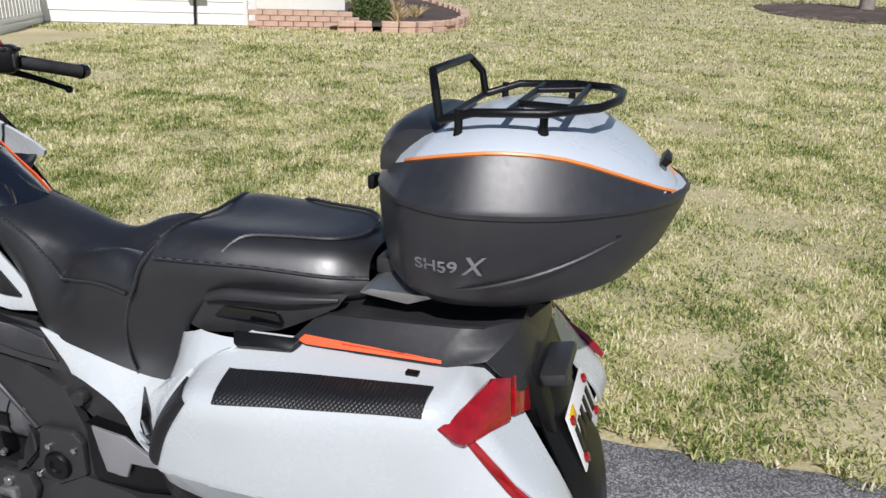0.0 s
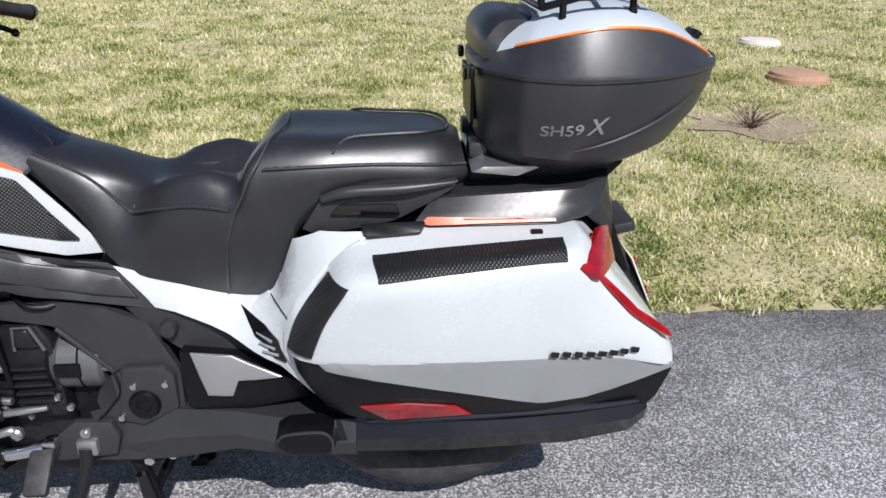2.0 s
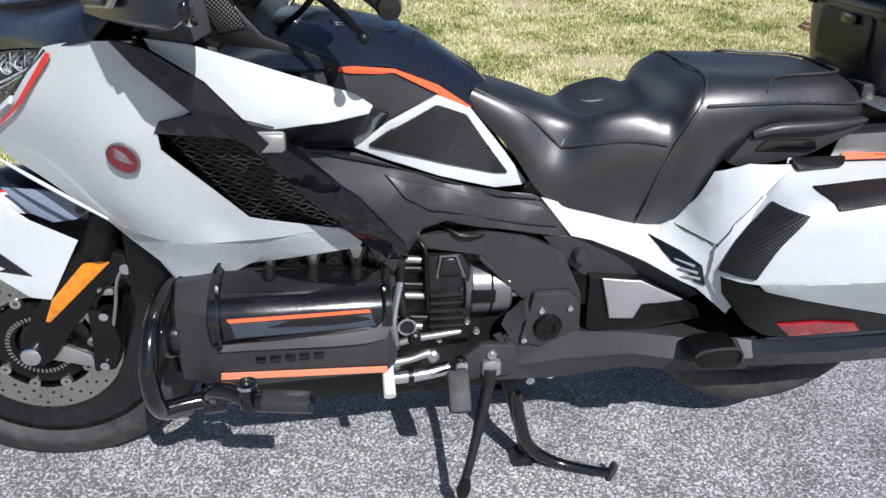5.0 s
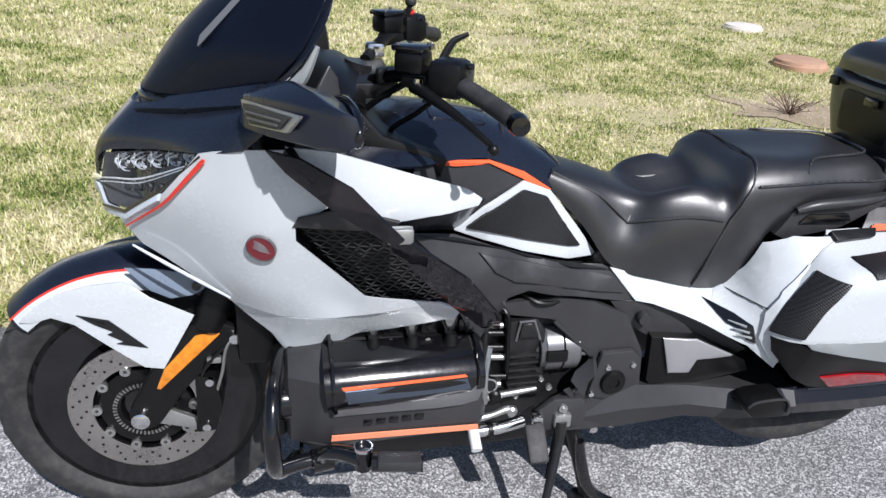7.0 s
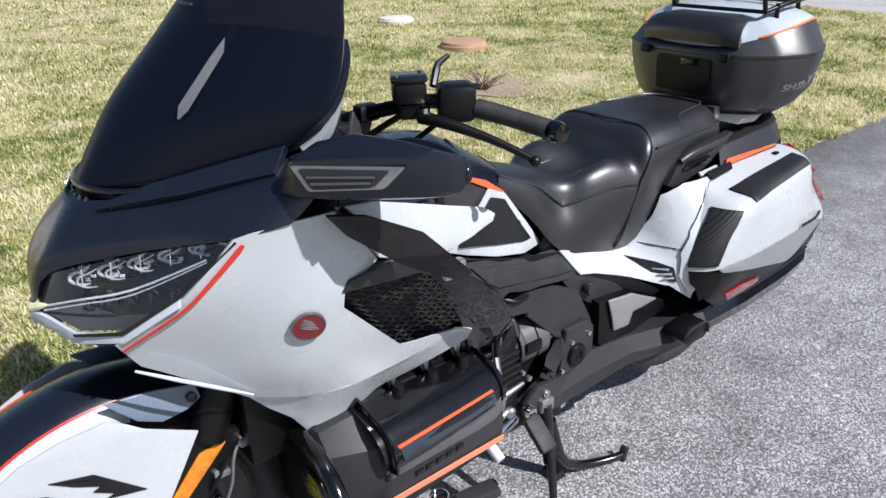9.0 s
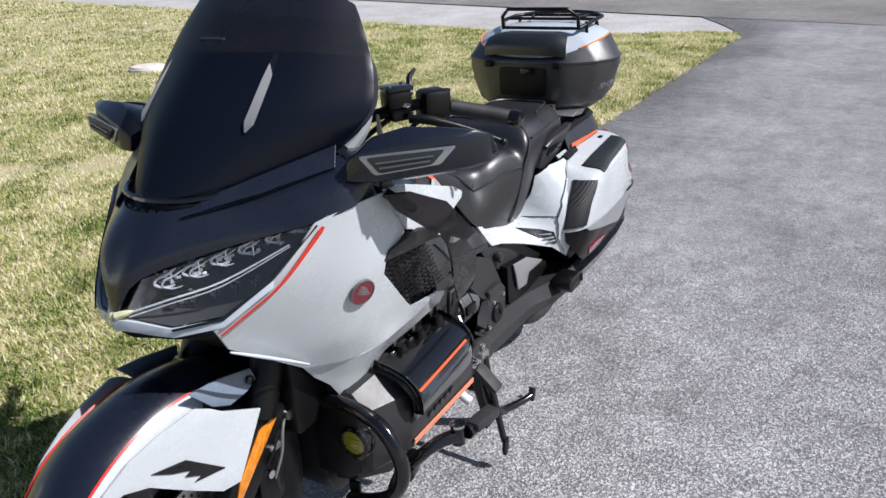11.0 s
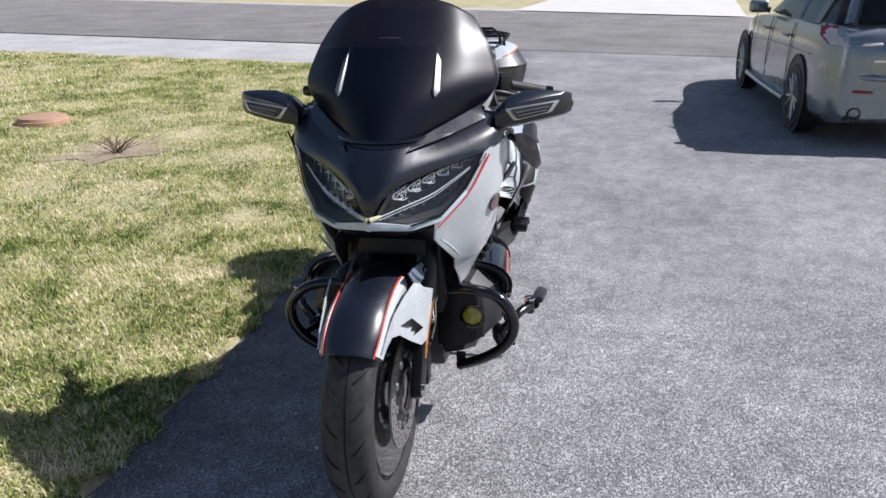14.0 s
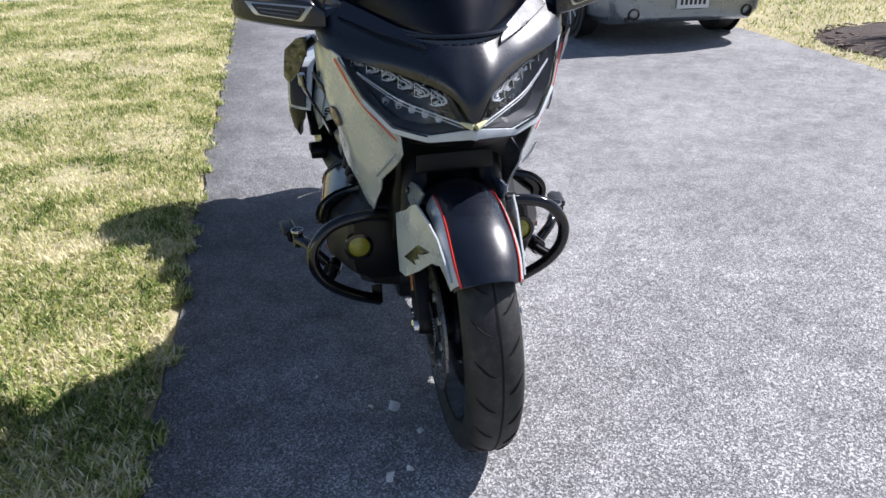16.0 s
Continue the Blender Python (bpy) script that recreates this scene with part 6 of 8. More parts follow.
def smooth_at(pts, u):
    m = len(pts)
    i = min(max(int(u), 0), m - 2)
    g = [Vector(pts[min(max(k, 0), m - 1)]) for k in (i - 1, i, i + 1, i + 2)]
    return cat(*g, u - i)


both("top_pad", patch_of(bag_rows, 1.12, 3.02, 2.0, 2.98, 14, 5, 0.0045, lambda a, b: (a + (1 - a) ** 3 * 0.10 * (1 - b), b)), PAD, (bag_l, bag_r), "black studded protector strip")
both("front_pad", patch_of(bag_rows, 0.28, 0.93, 0.22, 1.95, 8, 10, 0.0045, lambda a, b: (a, b * (1 - 0.06 * a))), PAD, (bag_l, bag_r), "black studded protector strip")
bbf = spline_fn(BAGB, 1)
both("bag_reflector", panel([(x, bbf(x, z), z) for x, z in ((-1.434, 0.465), (-1.520, 0.466), (-1.600, 0.455), (-1.628, 0.430), (-1.478, 0.425))], 0.004, 0.001, step=0.06, off=0.005), RED_LENS, (bag_l, bag_r), "red side reflector")
# dark lettering on the bag, as plain bars
for k in range(8):
    x = -1.758 - 0.021 * k
    z = 0.566 - 0.0016 * k
    y = bagf(x, z) + 0.0075
    both("name_bar", block((x - 0.008, y, z), (0.015, 0.004, 0.010), 0.0012, Matrix.Rotation(radians(8), 4, "Z") @ Matrix.Rotation(radians(-12), 4, "Y")), BLACK_GLOSS, (bag_l, bag_r))
both("bag_lock", block((-1.742, 0.212, 0.7535), (0.020, 0.012, 0.006), 0.001), BLACK, (bag_l, bag_r))
# tail lamps wrapped round the rear corner
LAMP = [(-1.880, 0.150, 0.744), (-1.860, 0.178, 0.753), (-1.804, 0.278, 0.717), (-1.844, 0.274, 0.695), (-1.890, 0.180, 0.690)]
tl_l, tl_r = both("tail_lamp", panel(LAMP, 0.014, 0.003, step=0.04, off=0.009), RED_LENS, bike, "red wrap-round tail lamp")
both("lamp_edge", grid_sheet([[(-1.882, 0.148, 0.741), (-1.892, 0.174, 0.690)], [(-1.896, 0.105, 0.728), (-1.906, 0.115, 0.668)]], 2, 2, 0.006, 0.001, (-1, 0, 0)), RED_LENS, (tl_l, tl_r))
both("lower_lens", panel([(-1.836, 0.262, 0.695), (-1.852, 0.256, 0.692), (-1.916, 0.252, 0.627), (-1.976, 0.246, 0.583), (-1.990, 0.246, 0.562), (-1.970, 0.252, 0.572), (-1.902, 0.258, 0.620)], 0.014, 0.003, step=0.05, off=0.008), RED_LENS, (tl_l, tl_r))
# tail cover between the bags
tail_rows = [
    [(-1.528, 0.184, 0.757), (-1.565, 0.150, 0.795), (-1.575, 0.140, 0.801), (-1.590, 0.0, 0.806)],
    [(-1.640, 0.188, 0.757), (-1.660, 0.157, 0.802), (-1.665, 0.146, 0.808), (-1.670, 0.0, 0.813)],
    [(-1.760, 0.187, 0.757), (-1.795, 0.155, 0.808), (-1.800, 0.144, 0.814), (-1.800, 0.0, 0.820)],
    [(-1.786, 0.186, 0.757), (-1.832, 0.149, 0.810), (-1.838, 0.138, 0.816), (-1.840, 0.0, 0.824)],
    [(-1.842, 0.168, 0.766), (-1.878, 0.126, 0.804), (-1.886, 0.095, 0.828), (-1.889, 0.0, 0.834)],
    [(-1.888, 0.152, 0.720), (-1.898, 0.115, 0.752), (-1.896, 0.060, 0.795), (-1.896, 0.0, 0.798)],
    [(-1.892, 0.140, 0.700), (-1.902, 0.100, 0.712), (-1.904, 0.050, 0.718), (-1.904, 0.0, 0.718)],
]
tail = part("tail_cover", grid_sheet(tail_rows, 2, 1, 0.006, 0.001, (0, 0, 1), mirror=True), SATIN_BLACK, bike, "black tail cover with an orange line", 22)
both("tail_stripe", panel([(-1.545, 0.184, 0.763), (-1.556, 0.180, 0.773), (-1.612, 0.181, 0.772), (-1.620, 0.183, 0.768), (-1.778, 0.183, 0.768), (-1.779, 0.186, 0.7635), (-1.60, 0.188, 0.761), (-1.56, 0.187, 0.760)], 0.003, 0.0, step=0.06, off=0.004), ORANGE, tail, "orange line on the tail cover")
part("rear_fender", grid_sheet([[(-1.885, 0.10, 0.72), (-1.90, 0.05, 0.725), (-1.905, 0, 0.726)], [(-1.935, 0.11, 0.62), (-1.955, 0.05, 0.63), (-1.96, 0, 0.63)], [(-1.985, 0.12, 0.52), (-2.01, 0.06, 0.52), (-2.015, 0, 0.52)], [(-1.99, 0.11, 0.42), (-2.03, 0.05, 0.42), (-2.035, 0, 0.42)]], 4, 4, 0.006, 0.001, (-1, 0, 0), mirror=True), BLACK, bike, "black rear fender")
pm = Matrix.Translation((-1.978, -0.014, 0.592)) @ Matrix.Rotation(radians(24), 4, "Y")
plate = part("number_plate", block((0, 0, 0), (0.003, 0.178, 0.102), 0.001, pm @ Matrix()), PLATE_WHITE, bike, "white licence plate with dark bars and a yellow sticker")
for k in range(5):
    part("plate_bar", block((0, 0, 0), (0.002, 0.018, 0.045), 0.0005, pm @ Matrix.Translation((-0.0026, -0.062 + 0.031 * k, -0.004))), BLACK, plate)
part("plate_sticker", block((0, 0, 0), (0.002, 0.04, 0.022), 0.0005, pm @ Matrix.Translation((-0.0026, 0.055, 0.036))), PLATE_YELLOW, plate)
for y, z in ((0.07, 0.035), (-0.07, 0.035), (0.07, -0.035), (-0.07, -0.035)):
    bm = lathe([(0.0, -0.008), (0.008, -0.006), (0.009, 0.0)], (0, 0, 0), n=12, axis=0)
    bmesh.ops.transform(bm, matrix=pm @ Matrix.Translation((-0.002, y, z)), verts=bm.verts[:])
    part("plate_bolt", bm, RED_LENS, plate, "red reflector bolt")
part("plate_light", block((-1.930, 0.02, 0.706), (0.05, 0.13, 0.022), 0.006, Matrix.Rotation(radians(12), 4, "Y")), GUNMETAL, bike)

# ---- top case ----
CY = -0.033
HALF = [(0.0, 0.0), (0.008, 0.30), (0.022, 0.50), (0.06, 0.64), (0.145, 0.835), (0.185, 0.895), (0.32, 1.0), (0.46, 0.99), (0.64, 0.88), (0.82, 0.64), (0.94, 0.36), (1.0, 0.0)]


def case_ring(z, k=1.0, x0=-1.635, x1=-2.098, hw=0.270, dz=None):
    pts = [(x0 + (x1 - x0) * a, CY + hw * b * k) for a, b in HALF]
    pts += [(x, 2 * CY - y) for x, y in reversed(pts[1:-1])]
    return [(x, y, z + (dz(x, y) if dz else 0.0)) for x, y in pts]


def resample(ring, n=2):
    return [tuple(p) for p in smooth_line(ring, n, closed=True)]


low = [resample(r) for r in (case_ring(0.846, 0.62, -1.675, -1.965), case_ring(0.850, 0.72, -1.66, -1.99), case_ring(0.875, 0.85, -1.648, -2.03), case_ring(0.93, 0.95, -1.640, -2.072),
                             case_ring(0.985, 1.0, -1.636, -2.095), case_ring(1.006, 1.0, -1.635, -2.098))]
case = part("top_case", loft(low), CASE_GREY, bike, "charcoal plastic top case with a silver lid and orange line", 28)

def lid_line(x, y):
    t = (x + 1.65) / -0.44
    return 0.058 * math.sin(max(0.0, min(1.0, t)) * math.pi) ** 0.8 - 0.001 * (1 - t) - 0.060 * max(0, t - 0.6)


lidr = [resample(r) for r in (case_ring(1.0075, 1.01, -1.633, -2.102), case_ring(1.014, 1.012, -1.633, -2.102), case_ring(1.020, 0.985, -1.636, -2.098), case_ring(1.028, 0.848, -1.648, -2.094, dz=lid_line))]
lid = part("lid_band", loft(lidr), CASE_GREY, case, "charcoal lid band", 28)


tops = [resample(r) for r in (case_ring(1.016, 0.97, -1.640, -2.096), case_ring(1.030, 0.84, -1.650, -2.090, dz=lid_line), case_ring(1.036, 0.81, -1.655, -2.083, dz=lid_line), case_ring(1.052, 0.66, -1.680, -2.035, dz=lid_line), case_ring(1.062, 0.45, -1.72, -1.96, dz=lid_line), case_ring(1.066, 0.1, -1.80, -1.88, dz=lid_line))]
part("lid_top", loft(tops), LID_SILVER, case, "light silver lid", 28)
ring = [Vector(p) for p in resample(case_ring(1.030, 0.845, -1.649, -2.092, dz=lid_line), 3)]
part("lid_stripe", tube([p for p in ring if p.x < -1.70 and p.y > CY], 0.0030, n=6, smooth=1), LID_ORANGE, case, "orange line along the lid")
part("lid_stripe", tube([p for p in ring if p.x < -1.70 and p.y < CY], 0.0030, n=6, smooth=1), LID_ORANGE, case, "orange line along the lid")
for s in (1, -1):
    # raised shoulder line and dark wedge on the flank
    def flank(x, z):
        k = 0.95 + 0.05 * min(1, max(0, (z - 0.93) / 0.055)) if z > 0.93 else 0.85 + 0.10 * (z - 0.875) / 0.055
        t = (x + 1.638) / -0.45
        for (a, b), (c, d) in zip(HALF, HALF[1:]):
            if a <= t <= c:
                return CY + s * 0.270 * k * (b + (d - b) * (t - a) / (c - a))
        return CY
    pts = [(x, flank(x, z) + s * 0.002, z) for x, z in ((-1.72, 0.876), (-1.80, 0.892), (-1.88, 0.915), (-1.96, 0.945), (-2.03, 0.978), (-2.07, 0.998))]
    part("flank_crease", tube(pts, [0.001, 0.002, 0.003, 0.003, 0.002, 0.001], n=6), CASE_GREY, case)
    wedge = [(-1.885, 1.002), (-2.075, 1.000), (-2.05, 0.985), (-2.01, 0.974)]
    part("flank_wedge", panel([(x, flank(x, z), z) for x, z in wedge], 0.004, 0.0, step=0.03, side=s, off=0.0045), BLACK, case)
    # model number on the flank
    for text, u0, v0, size, wide, lean in (("SH59", 0.0, 0.0, 0.0250, 1.26, 0.0), ("X", 0.074, -0.003, 0.040, 0.98, 0.25)):
        me = letters(text, size)
        for v in me.vertices:
            u, h, d = v.co.x * wide + u0 + lean * v.co.y, v.co.y + v0, v.co.z
            x = -1.737 - u if s > 0 else -1.858 + u
            z = 0.9175 + h + 0.10 * (u if s > 0 else 0.118 - u)
            v.co = (x, flank(x, z) + s * (0.0030 + d), z)
        me.materials.append(MARK_GREY)
        ob = new("lettering", me)
        ob.parent = case
        ob["label"] = "pale grey model number"
part("front_panel", panel([(-1.640, CY + 0.085, 0.90), (-1.640, CY + 0.085, 0.995), (-1.636, CY - 0.085, 0.995), (-1.640, CY - 0.085, 0.90)], 0.006, 0.002, axis=0, side=1, step=0.06, corner=0.012, off=0.005), BLACK, case)
part("case_lock", block((-1.628, CY + 0.02, 0.985), (0.008, 0.045, 0.02), 0.003), BLACK_GLOSS, case)
for s in (1, -1):
    part("latch", block((-1.632, CY + s * 0.125, 1.005), (0.012, 0.03, 0.022), 0.004), BLACK, case)
    part("hinge_block", block((-1.648, CY + s * 0.09, 0.862), (0.035, 0.05, 0.028), 0.005), GUNMETAL, case)
pad_r = [[(-1.652, CY + 0.150, 1.030), (-1.640, CY + 0.10, 1.035), (-1.636, CY, 1.037)], [(-1.655, CY + 0.150, 1.062), (-1.642, CY + 0.10, 1.072), (-1.638, CY, 1.075)],
         [(-1.685, CY + 0.142, 1.090), (-1.675, CY + 0.10, 1.101), (-1.672, CY, 1.104)], [(-1.735, CY + 0.125, 1.090), (-1.735, CY + 0.09, 1.099), (-1.735, CY, 1.102)]]
pad_r = [r + [(p[0], 2 * CY - p[1], p[2]) for p in reversed(r[:-1])] for r in pad_r]
part("backrest_pad", grid_sheet(pad_r, 4, 4, 0.03, 0.0, (1, 0, 1)), LEATHER, case, "padded black backrest")
part("case_badge", block((-2.062, CY, 1.052), (0.012, 0.06, 0.014), 0.002, Matrix.Rotation(radians(-40), 4, "Y")), BLACK, case)
# luggage rack
RZ = 1.136
rack = tube([(-1.745, 0.125, 1.112), (-1.80, 0.150, RZ - 0.006), (-1.90, 0.150, RZ), (-1.965, 0.095, RZ + 0.004), (-1.985, 0.03, RZ + 0.006), (-1.985, -0.06, RZ + 0.006), (-1.965, -0.125, RZ + 0.004), (-1.90, -0.180, RZ), (-1.80, -0.180, RZ - 0.006), (-1.745, -0.155, 1.112)], 0.0065, n=10, smooth=1)
rk = part("luggage_rack", rack, BLACK, case, "black tubular luggage rack")
for pts in (((-1.745, 0.125, 1.112), (-1.745, -0.155, 1.112)), ((-1.845, 0.150, RZ - 0.004), (-1.845, -0.180, RZ - 0.004)), ((-1.845, 0.06, RZ - 0.003), (-1.925, 0.09, RZ)), ((-1.845, -0.09, RZ - 0.003), (-1.925, -0.12, RZ)), ((-1.925, 0.125, RZ), (-1.925, -0.155, RZ))):
    part("rack_rail", tube(list(pts), 0.0055, n=10, smooth=1), BLACK, rk)
part("rack_hoop", tube([(-1.745, 0.125, 1.112), (-1.738, 0.124, 1.150), (-1.724, 0.095, 1.176), (-1.722, -0.125, 1.176), (-1.738, -0.154, 1.150), (-1.745, -0.155, 1.112)], 0.0065, n=10, smooth=1), BLACK, rk)
for x, y, z0 in ((-1.777, 0.140, 1.062), (-1.895, 0.132, 1.076), (-1.777, -0.170, 1.062), (-1.895, -0.162, 1.076)):
    part("rack_foot", lathe([(0.0, 0.0), (0.013, 0.0), (0.012, 0.012), (0.006, 0.040), (0.006, RZ - z0 - 0.004), (0.0, RZ - z0 - 0.004)], (x, y, z0), n=16, axis=2), BLACK, rk)
# mount under the case
part("case_mount", prism([(-1.628, 0.842), (-1.650, 0.853), (-1.76, 0.853), (-1.71, 0.834)], -0.17, 0.155, 0.004), ALLOY, case, "silver mounting plate")
part("mount_bracket", prism([(-1.63, 0.84), (-1.62, 0.79), (-1.86, 0.78), (-1.92, 0.84)], -0.11, 0.09, 0.008), BLACK, case)
for ob in [case] + case.children_recursive:
    for v in ob.data.vertices:
        v.co.x = -2.098 + (v.co.x + 2.098) * 0.992

# ---- engine and lower parts ----
engine = part("engine", prism([(-0.30, 0.30), (-0.33, 0.24), (-0.70, 0.20), (-1.02, 0.22), (-1.04, 0.55), (-0.95, 0.66), (-0.62, 0.74), (-0.40, 0.68), (-0.32, 0.56)], -0.115, 0.115, 0.015), DARK_ALLOY, bike, "dark cast flat-six engine block")
BLUE_PANEL = pbr("blue_grey_valve_panel", (0.06, 0.075, 0.10), 0.22, metal=0.5, vary=0.08, coat=0.3)


def section(x, pts):
    return [(x, y, z) for y, z in pts]


for s in (1, -1):
    def sec(x, pts):
        return [(x, s * y, z) for y, z in pts]
    cov = part("cylinder_cover", loft([
        sec(-0.296, [(0.10, 0.525), (0.18, 0.525), (0.205, 0.50), (0.215, 0.44), (0.205, 0.37), (0.18, 0.35), (0.10, 0.345)]),
        sec(-0.312, [(0.10, 0.545), (0.20, 0.545), (0.235, 0.51), (0.245, 0.44), (0.235, 0.36), (0.20, 0.335), (0.10, 0.33)]),
        sec(-0.385, [(0.10, 0.562), (0.215, 0.562), (0.272, 0.515), (0.292, 0.44), (0.285, 0.385), (0.245, 0.345), (0.10, 0.335)]),
        sec(-0.400, [(0.10, 0.562), (0.218, 0.562), (0.276, 0.515), (0.295, 0.44), (0.288, 0.385), (0.248, 0.345), (0.10, 0.335)]),
        sec(-0.690, [(0.10, 0.555), (0.200, 0.548), (0.254, 0.502), (0.276, 0.44), (0.270, 0.388), (0.235, 0.355), (0.10, 0.345)]),
        sec(-0.708, [(0.10, 0.540), (0.190, 0.535), (0.235, 0.495), (0.252, 0.44), (0.245, 0.395), (0.22, 0.365), (0.10, 0.355)])]), GUNMETAL, bike, "gunmetal cylinder cover", 24)
    vc = part("valve_cover", grid_sheet([[(-0.392, s * 0.200, 0.566), (-0.392, s * 0.262, 0.552), (-0.394, s * 0.298, 0.520), (-0.398, s * 0.298, 0.480)],
                                         [(-0.402, s * 0.205, 0.569), (-0.402, s * 0.268, 0.556), (-0.404, s * 0.303, 0.522), (-0.408, s * 0.302, 0.474)],
                                         [(-0.670, s * 0.190, 0.562), (-0.670, s * 0.248, 0.546), (-0.672, s * 0.278, 0.516), (-0.672, s * 0.280, 0.480)],
                                         [(-0.690, s * 0.185, 0.555), (-0.692, s * 0.240, 0.540), (-0.694, s * 0.266, 0.512), (-0.692, s * 0.268, 0.488)]], 3, 3, 0.02, 0.002, (0, s, 0.6)), BLACK_GLOSS, cov, "glossy black valve cover")
    vpan = [(-0.418, s * 0.301, 0.517), (-0.660, s * 0.277, 0.513), (-0.668, s * 0.280, 0.490), (-0.424, s * 0.303, 0.489)]
    part("valve_panel", panel(vpan, 0.004, 0.001, step=0.08, side=s, off=0.0035), BLUE_PANEL, cov, "blue-grey reflective panel")
    part("valve_stripe", panel([(-0.412, s * 0.299, 0.526), (-0.656, s * 0.275, 0.522), (-0.660, s * 0.276, 0.5165), (-0.416, s * 0.3005, 0.5195)], 0.004, 0.0, step=0.08, side=s, off=0.004), ORANGE, cov, "orange line on the valve cover")
    part("cover_stripe", panel([(-0.392, s * 0.2935, 0.410), (-0.688, s * 0.275, 0.396), (-0.690, s * 0.273, 0.383), (-0.390, s * 0.291, 0.396)], 0.003, 0.0, step=0.1, side=s, off=0.0035), PALE_ORANGE, cov, "pale orange line on the cylinder cover")
    # chamfer takes a lighter alloy to paint in sun on its upward face
    part("cover_fold", panel([(-0.402, s * 0.2965, 0.474), (-0.55, s * 0.290, 0.477), (-0.668, s * 0.281, 0.484), (-0.690, s * 0.272, 0.505), (-0.702, s * 0.262, 0.482), (-0.684, s * 0.276, 0.458), (-0.55, s * 0.290, 0.456), (-0.394, s * 0.297, 0.458)], 0.006, 0.002, step=0.06, side=s, off=0.003), EDGE_ALLOY, cov, "lighter chamfer on the cover")
    part("cover_edge", tube([(-0.706, s * 0.250, 0.430), (-0.700, s * 0.262, 0.475), (-0.704, s * 0.248, 0.505), (-0.715, s * 0.225, 0.545)], 0.007, n=8), ALLOY, cov)
    for k in range(5):
        x = -0.463 - 0.0255 * k
        part("name_bar", block((x, s * (0.2945 - 0.0017 * k), 0.436), (0.018, 0.004, 0.012), 0.0012), BLACK_GLOSS, cov)
    # intake runners and coils above the cover
    part("intake", prism([(-0.40, 0.57), (-0.42, 0.61), (-0.50, 0.64), (-0.70, 0.65), (-0.72, 0.58), (-0.69, 0.545), (-0.42, 0.545)], s * 0.10, s * 0.178, 0.01), BLACK, engine)
    for k in range(3):
        x = -0.480 - 0.078 * k
        bm = bmesh.new()
        for d in (-0.020, 0.020):
            tube([(x + d, s * 0.176, 0.612), (x + d * 0.3, s * 0.190, 0.580), (x, s * 0.196, 0.556)], [0.007, 0.006, 0.007], n=8, bm=bm, smooth=2)
        part("coil_bracket", bm, BLACK_GLOSS, engine)
        part("coil_plate", prism([(x - 0.012, 0.606), (x + 0.012, 0.606), (x + 0.003, 0.572), (x - 0.003, 0.572)], s * 0.190, s * 0.199, 0.002), ALLOY, engine)
        part("coil_boot", lathe([(0.0, 0.024), (0.010, 0.024), (0.014, 0.010), (0.016, 0.0), (0.0, 0.0)], (x, s * 0.215, 0.556), n=14, axis=2), BLACK, engine)
        part("port_block", block((x - 0.038, s * 0.176, 0.578), (0.034, 0.02, 0.030), 0.004), DARK_ALLOY, engine)
        part("port_bolt", bar((x - 0.038, s * 0.18, 0.582), (x - 0.038, s * 0.192, 0.582), 0.006, n=10), BLACK_GLOSS, engine)
    # belly and skid
    part("belly_pan", loft([sec(-0.33, [(0.0, 0.26), (0.17, 0.30), (0.19, 0.345), (0.0, 0.36)]), sec(-0.42, [(0.0, 0.21), (0.20, 0.27), (0.225, 0.345), (0.0, 0.36)]), sec(-0.72, [(0.0, 0.19), (0.16, 0.25), (0.19, 0.355), (0.0, 0.36)])]), BLACK, engine)
    # crash bar, highway peg, fog lamp
    guard = part("crash_bar", tube([(-0.300, s * 0.120, 0.520), (-0.292, s * 0.20, 0.530), (-0.285, s * 0.285, 0.512), (-0.281, s * 0.332, 0.455), (-0.281, s * 0.334, 0.395), (-0.284, s * 0.300, 0.340), (-0.300, s * 0.235, 0.290), (-0.318, s * 0.160, 0.252)], 0.0165, n=14), BLACK_GLOSS, bike, "black tubular crash bar")
    part("lower_bar", tube([(-0.284, s * 0.305, 0.345), (-0.34, s * 0.285, 0.345), (-0.42, s * 0.27, 0.345)], 0.0155, n=12), BLACK_GLOSS, guard)
    part("bar_tab", block((-0.330, s * 0.165, 0.265), (0.008, 0.03, 0.06), 0.002), BLACK, guard)
    peg = part("highway_peg", bar((-0.462, s * 0.385, 0.414), (-0.556, s * 0.400, 0.416), 0.018, n=18), BLACK_GLOSS, bike, "black folding highway peg")
    part("peg_pad", block((-0.512, s * 0.400, 0.424), (0.082, 0.036, 0.022), 0.006, Matrix.Rotation(radians(s * -8), 4, "Z")), GUNMETAL, peg)
    part("peg_clamp", bar((-0.352, s * 0.288, 0.345), (-0.392, s * 0.280, 0.345), 0.024, n=16), BLACK_GLOSS, peg)
    part("peg_arm", tube([(-0.372, s * 0.300, 0.365), (-0.378, s * 0.330, 0.400), (-0.41, s * 0.350, 0.412), (-0.445, s * 0.372, 0.412)], [0.016, 0.014, 0.015, 0.017], n=10), BLACK_GLOSS, peg)
    part("peg_joint", bar((-0.447, s * 0.372, 0.392), (-0.447, s * 0.372, 0.435), 0.016, n=14), BLACK_GLOSS, peg)
    part("joint_ring", lathe([(0.016, -0.003), (0.018, -0.003), (0.018, 0.003), (0.016, 0.003)], (-0.447, s * 0.372, 0.440), n=16, axis=2, closed=True), CHROME, peg)
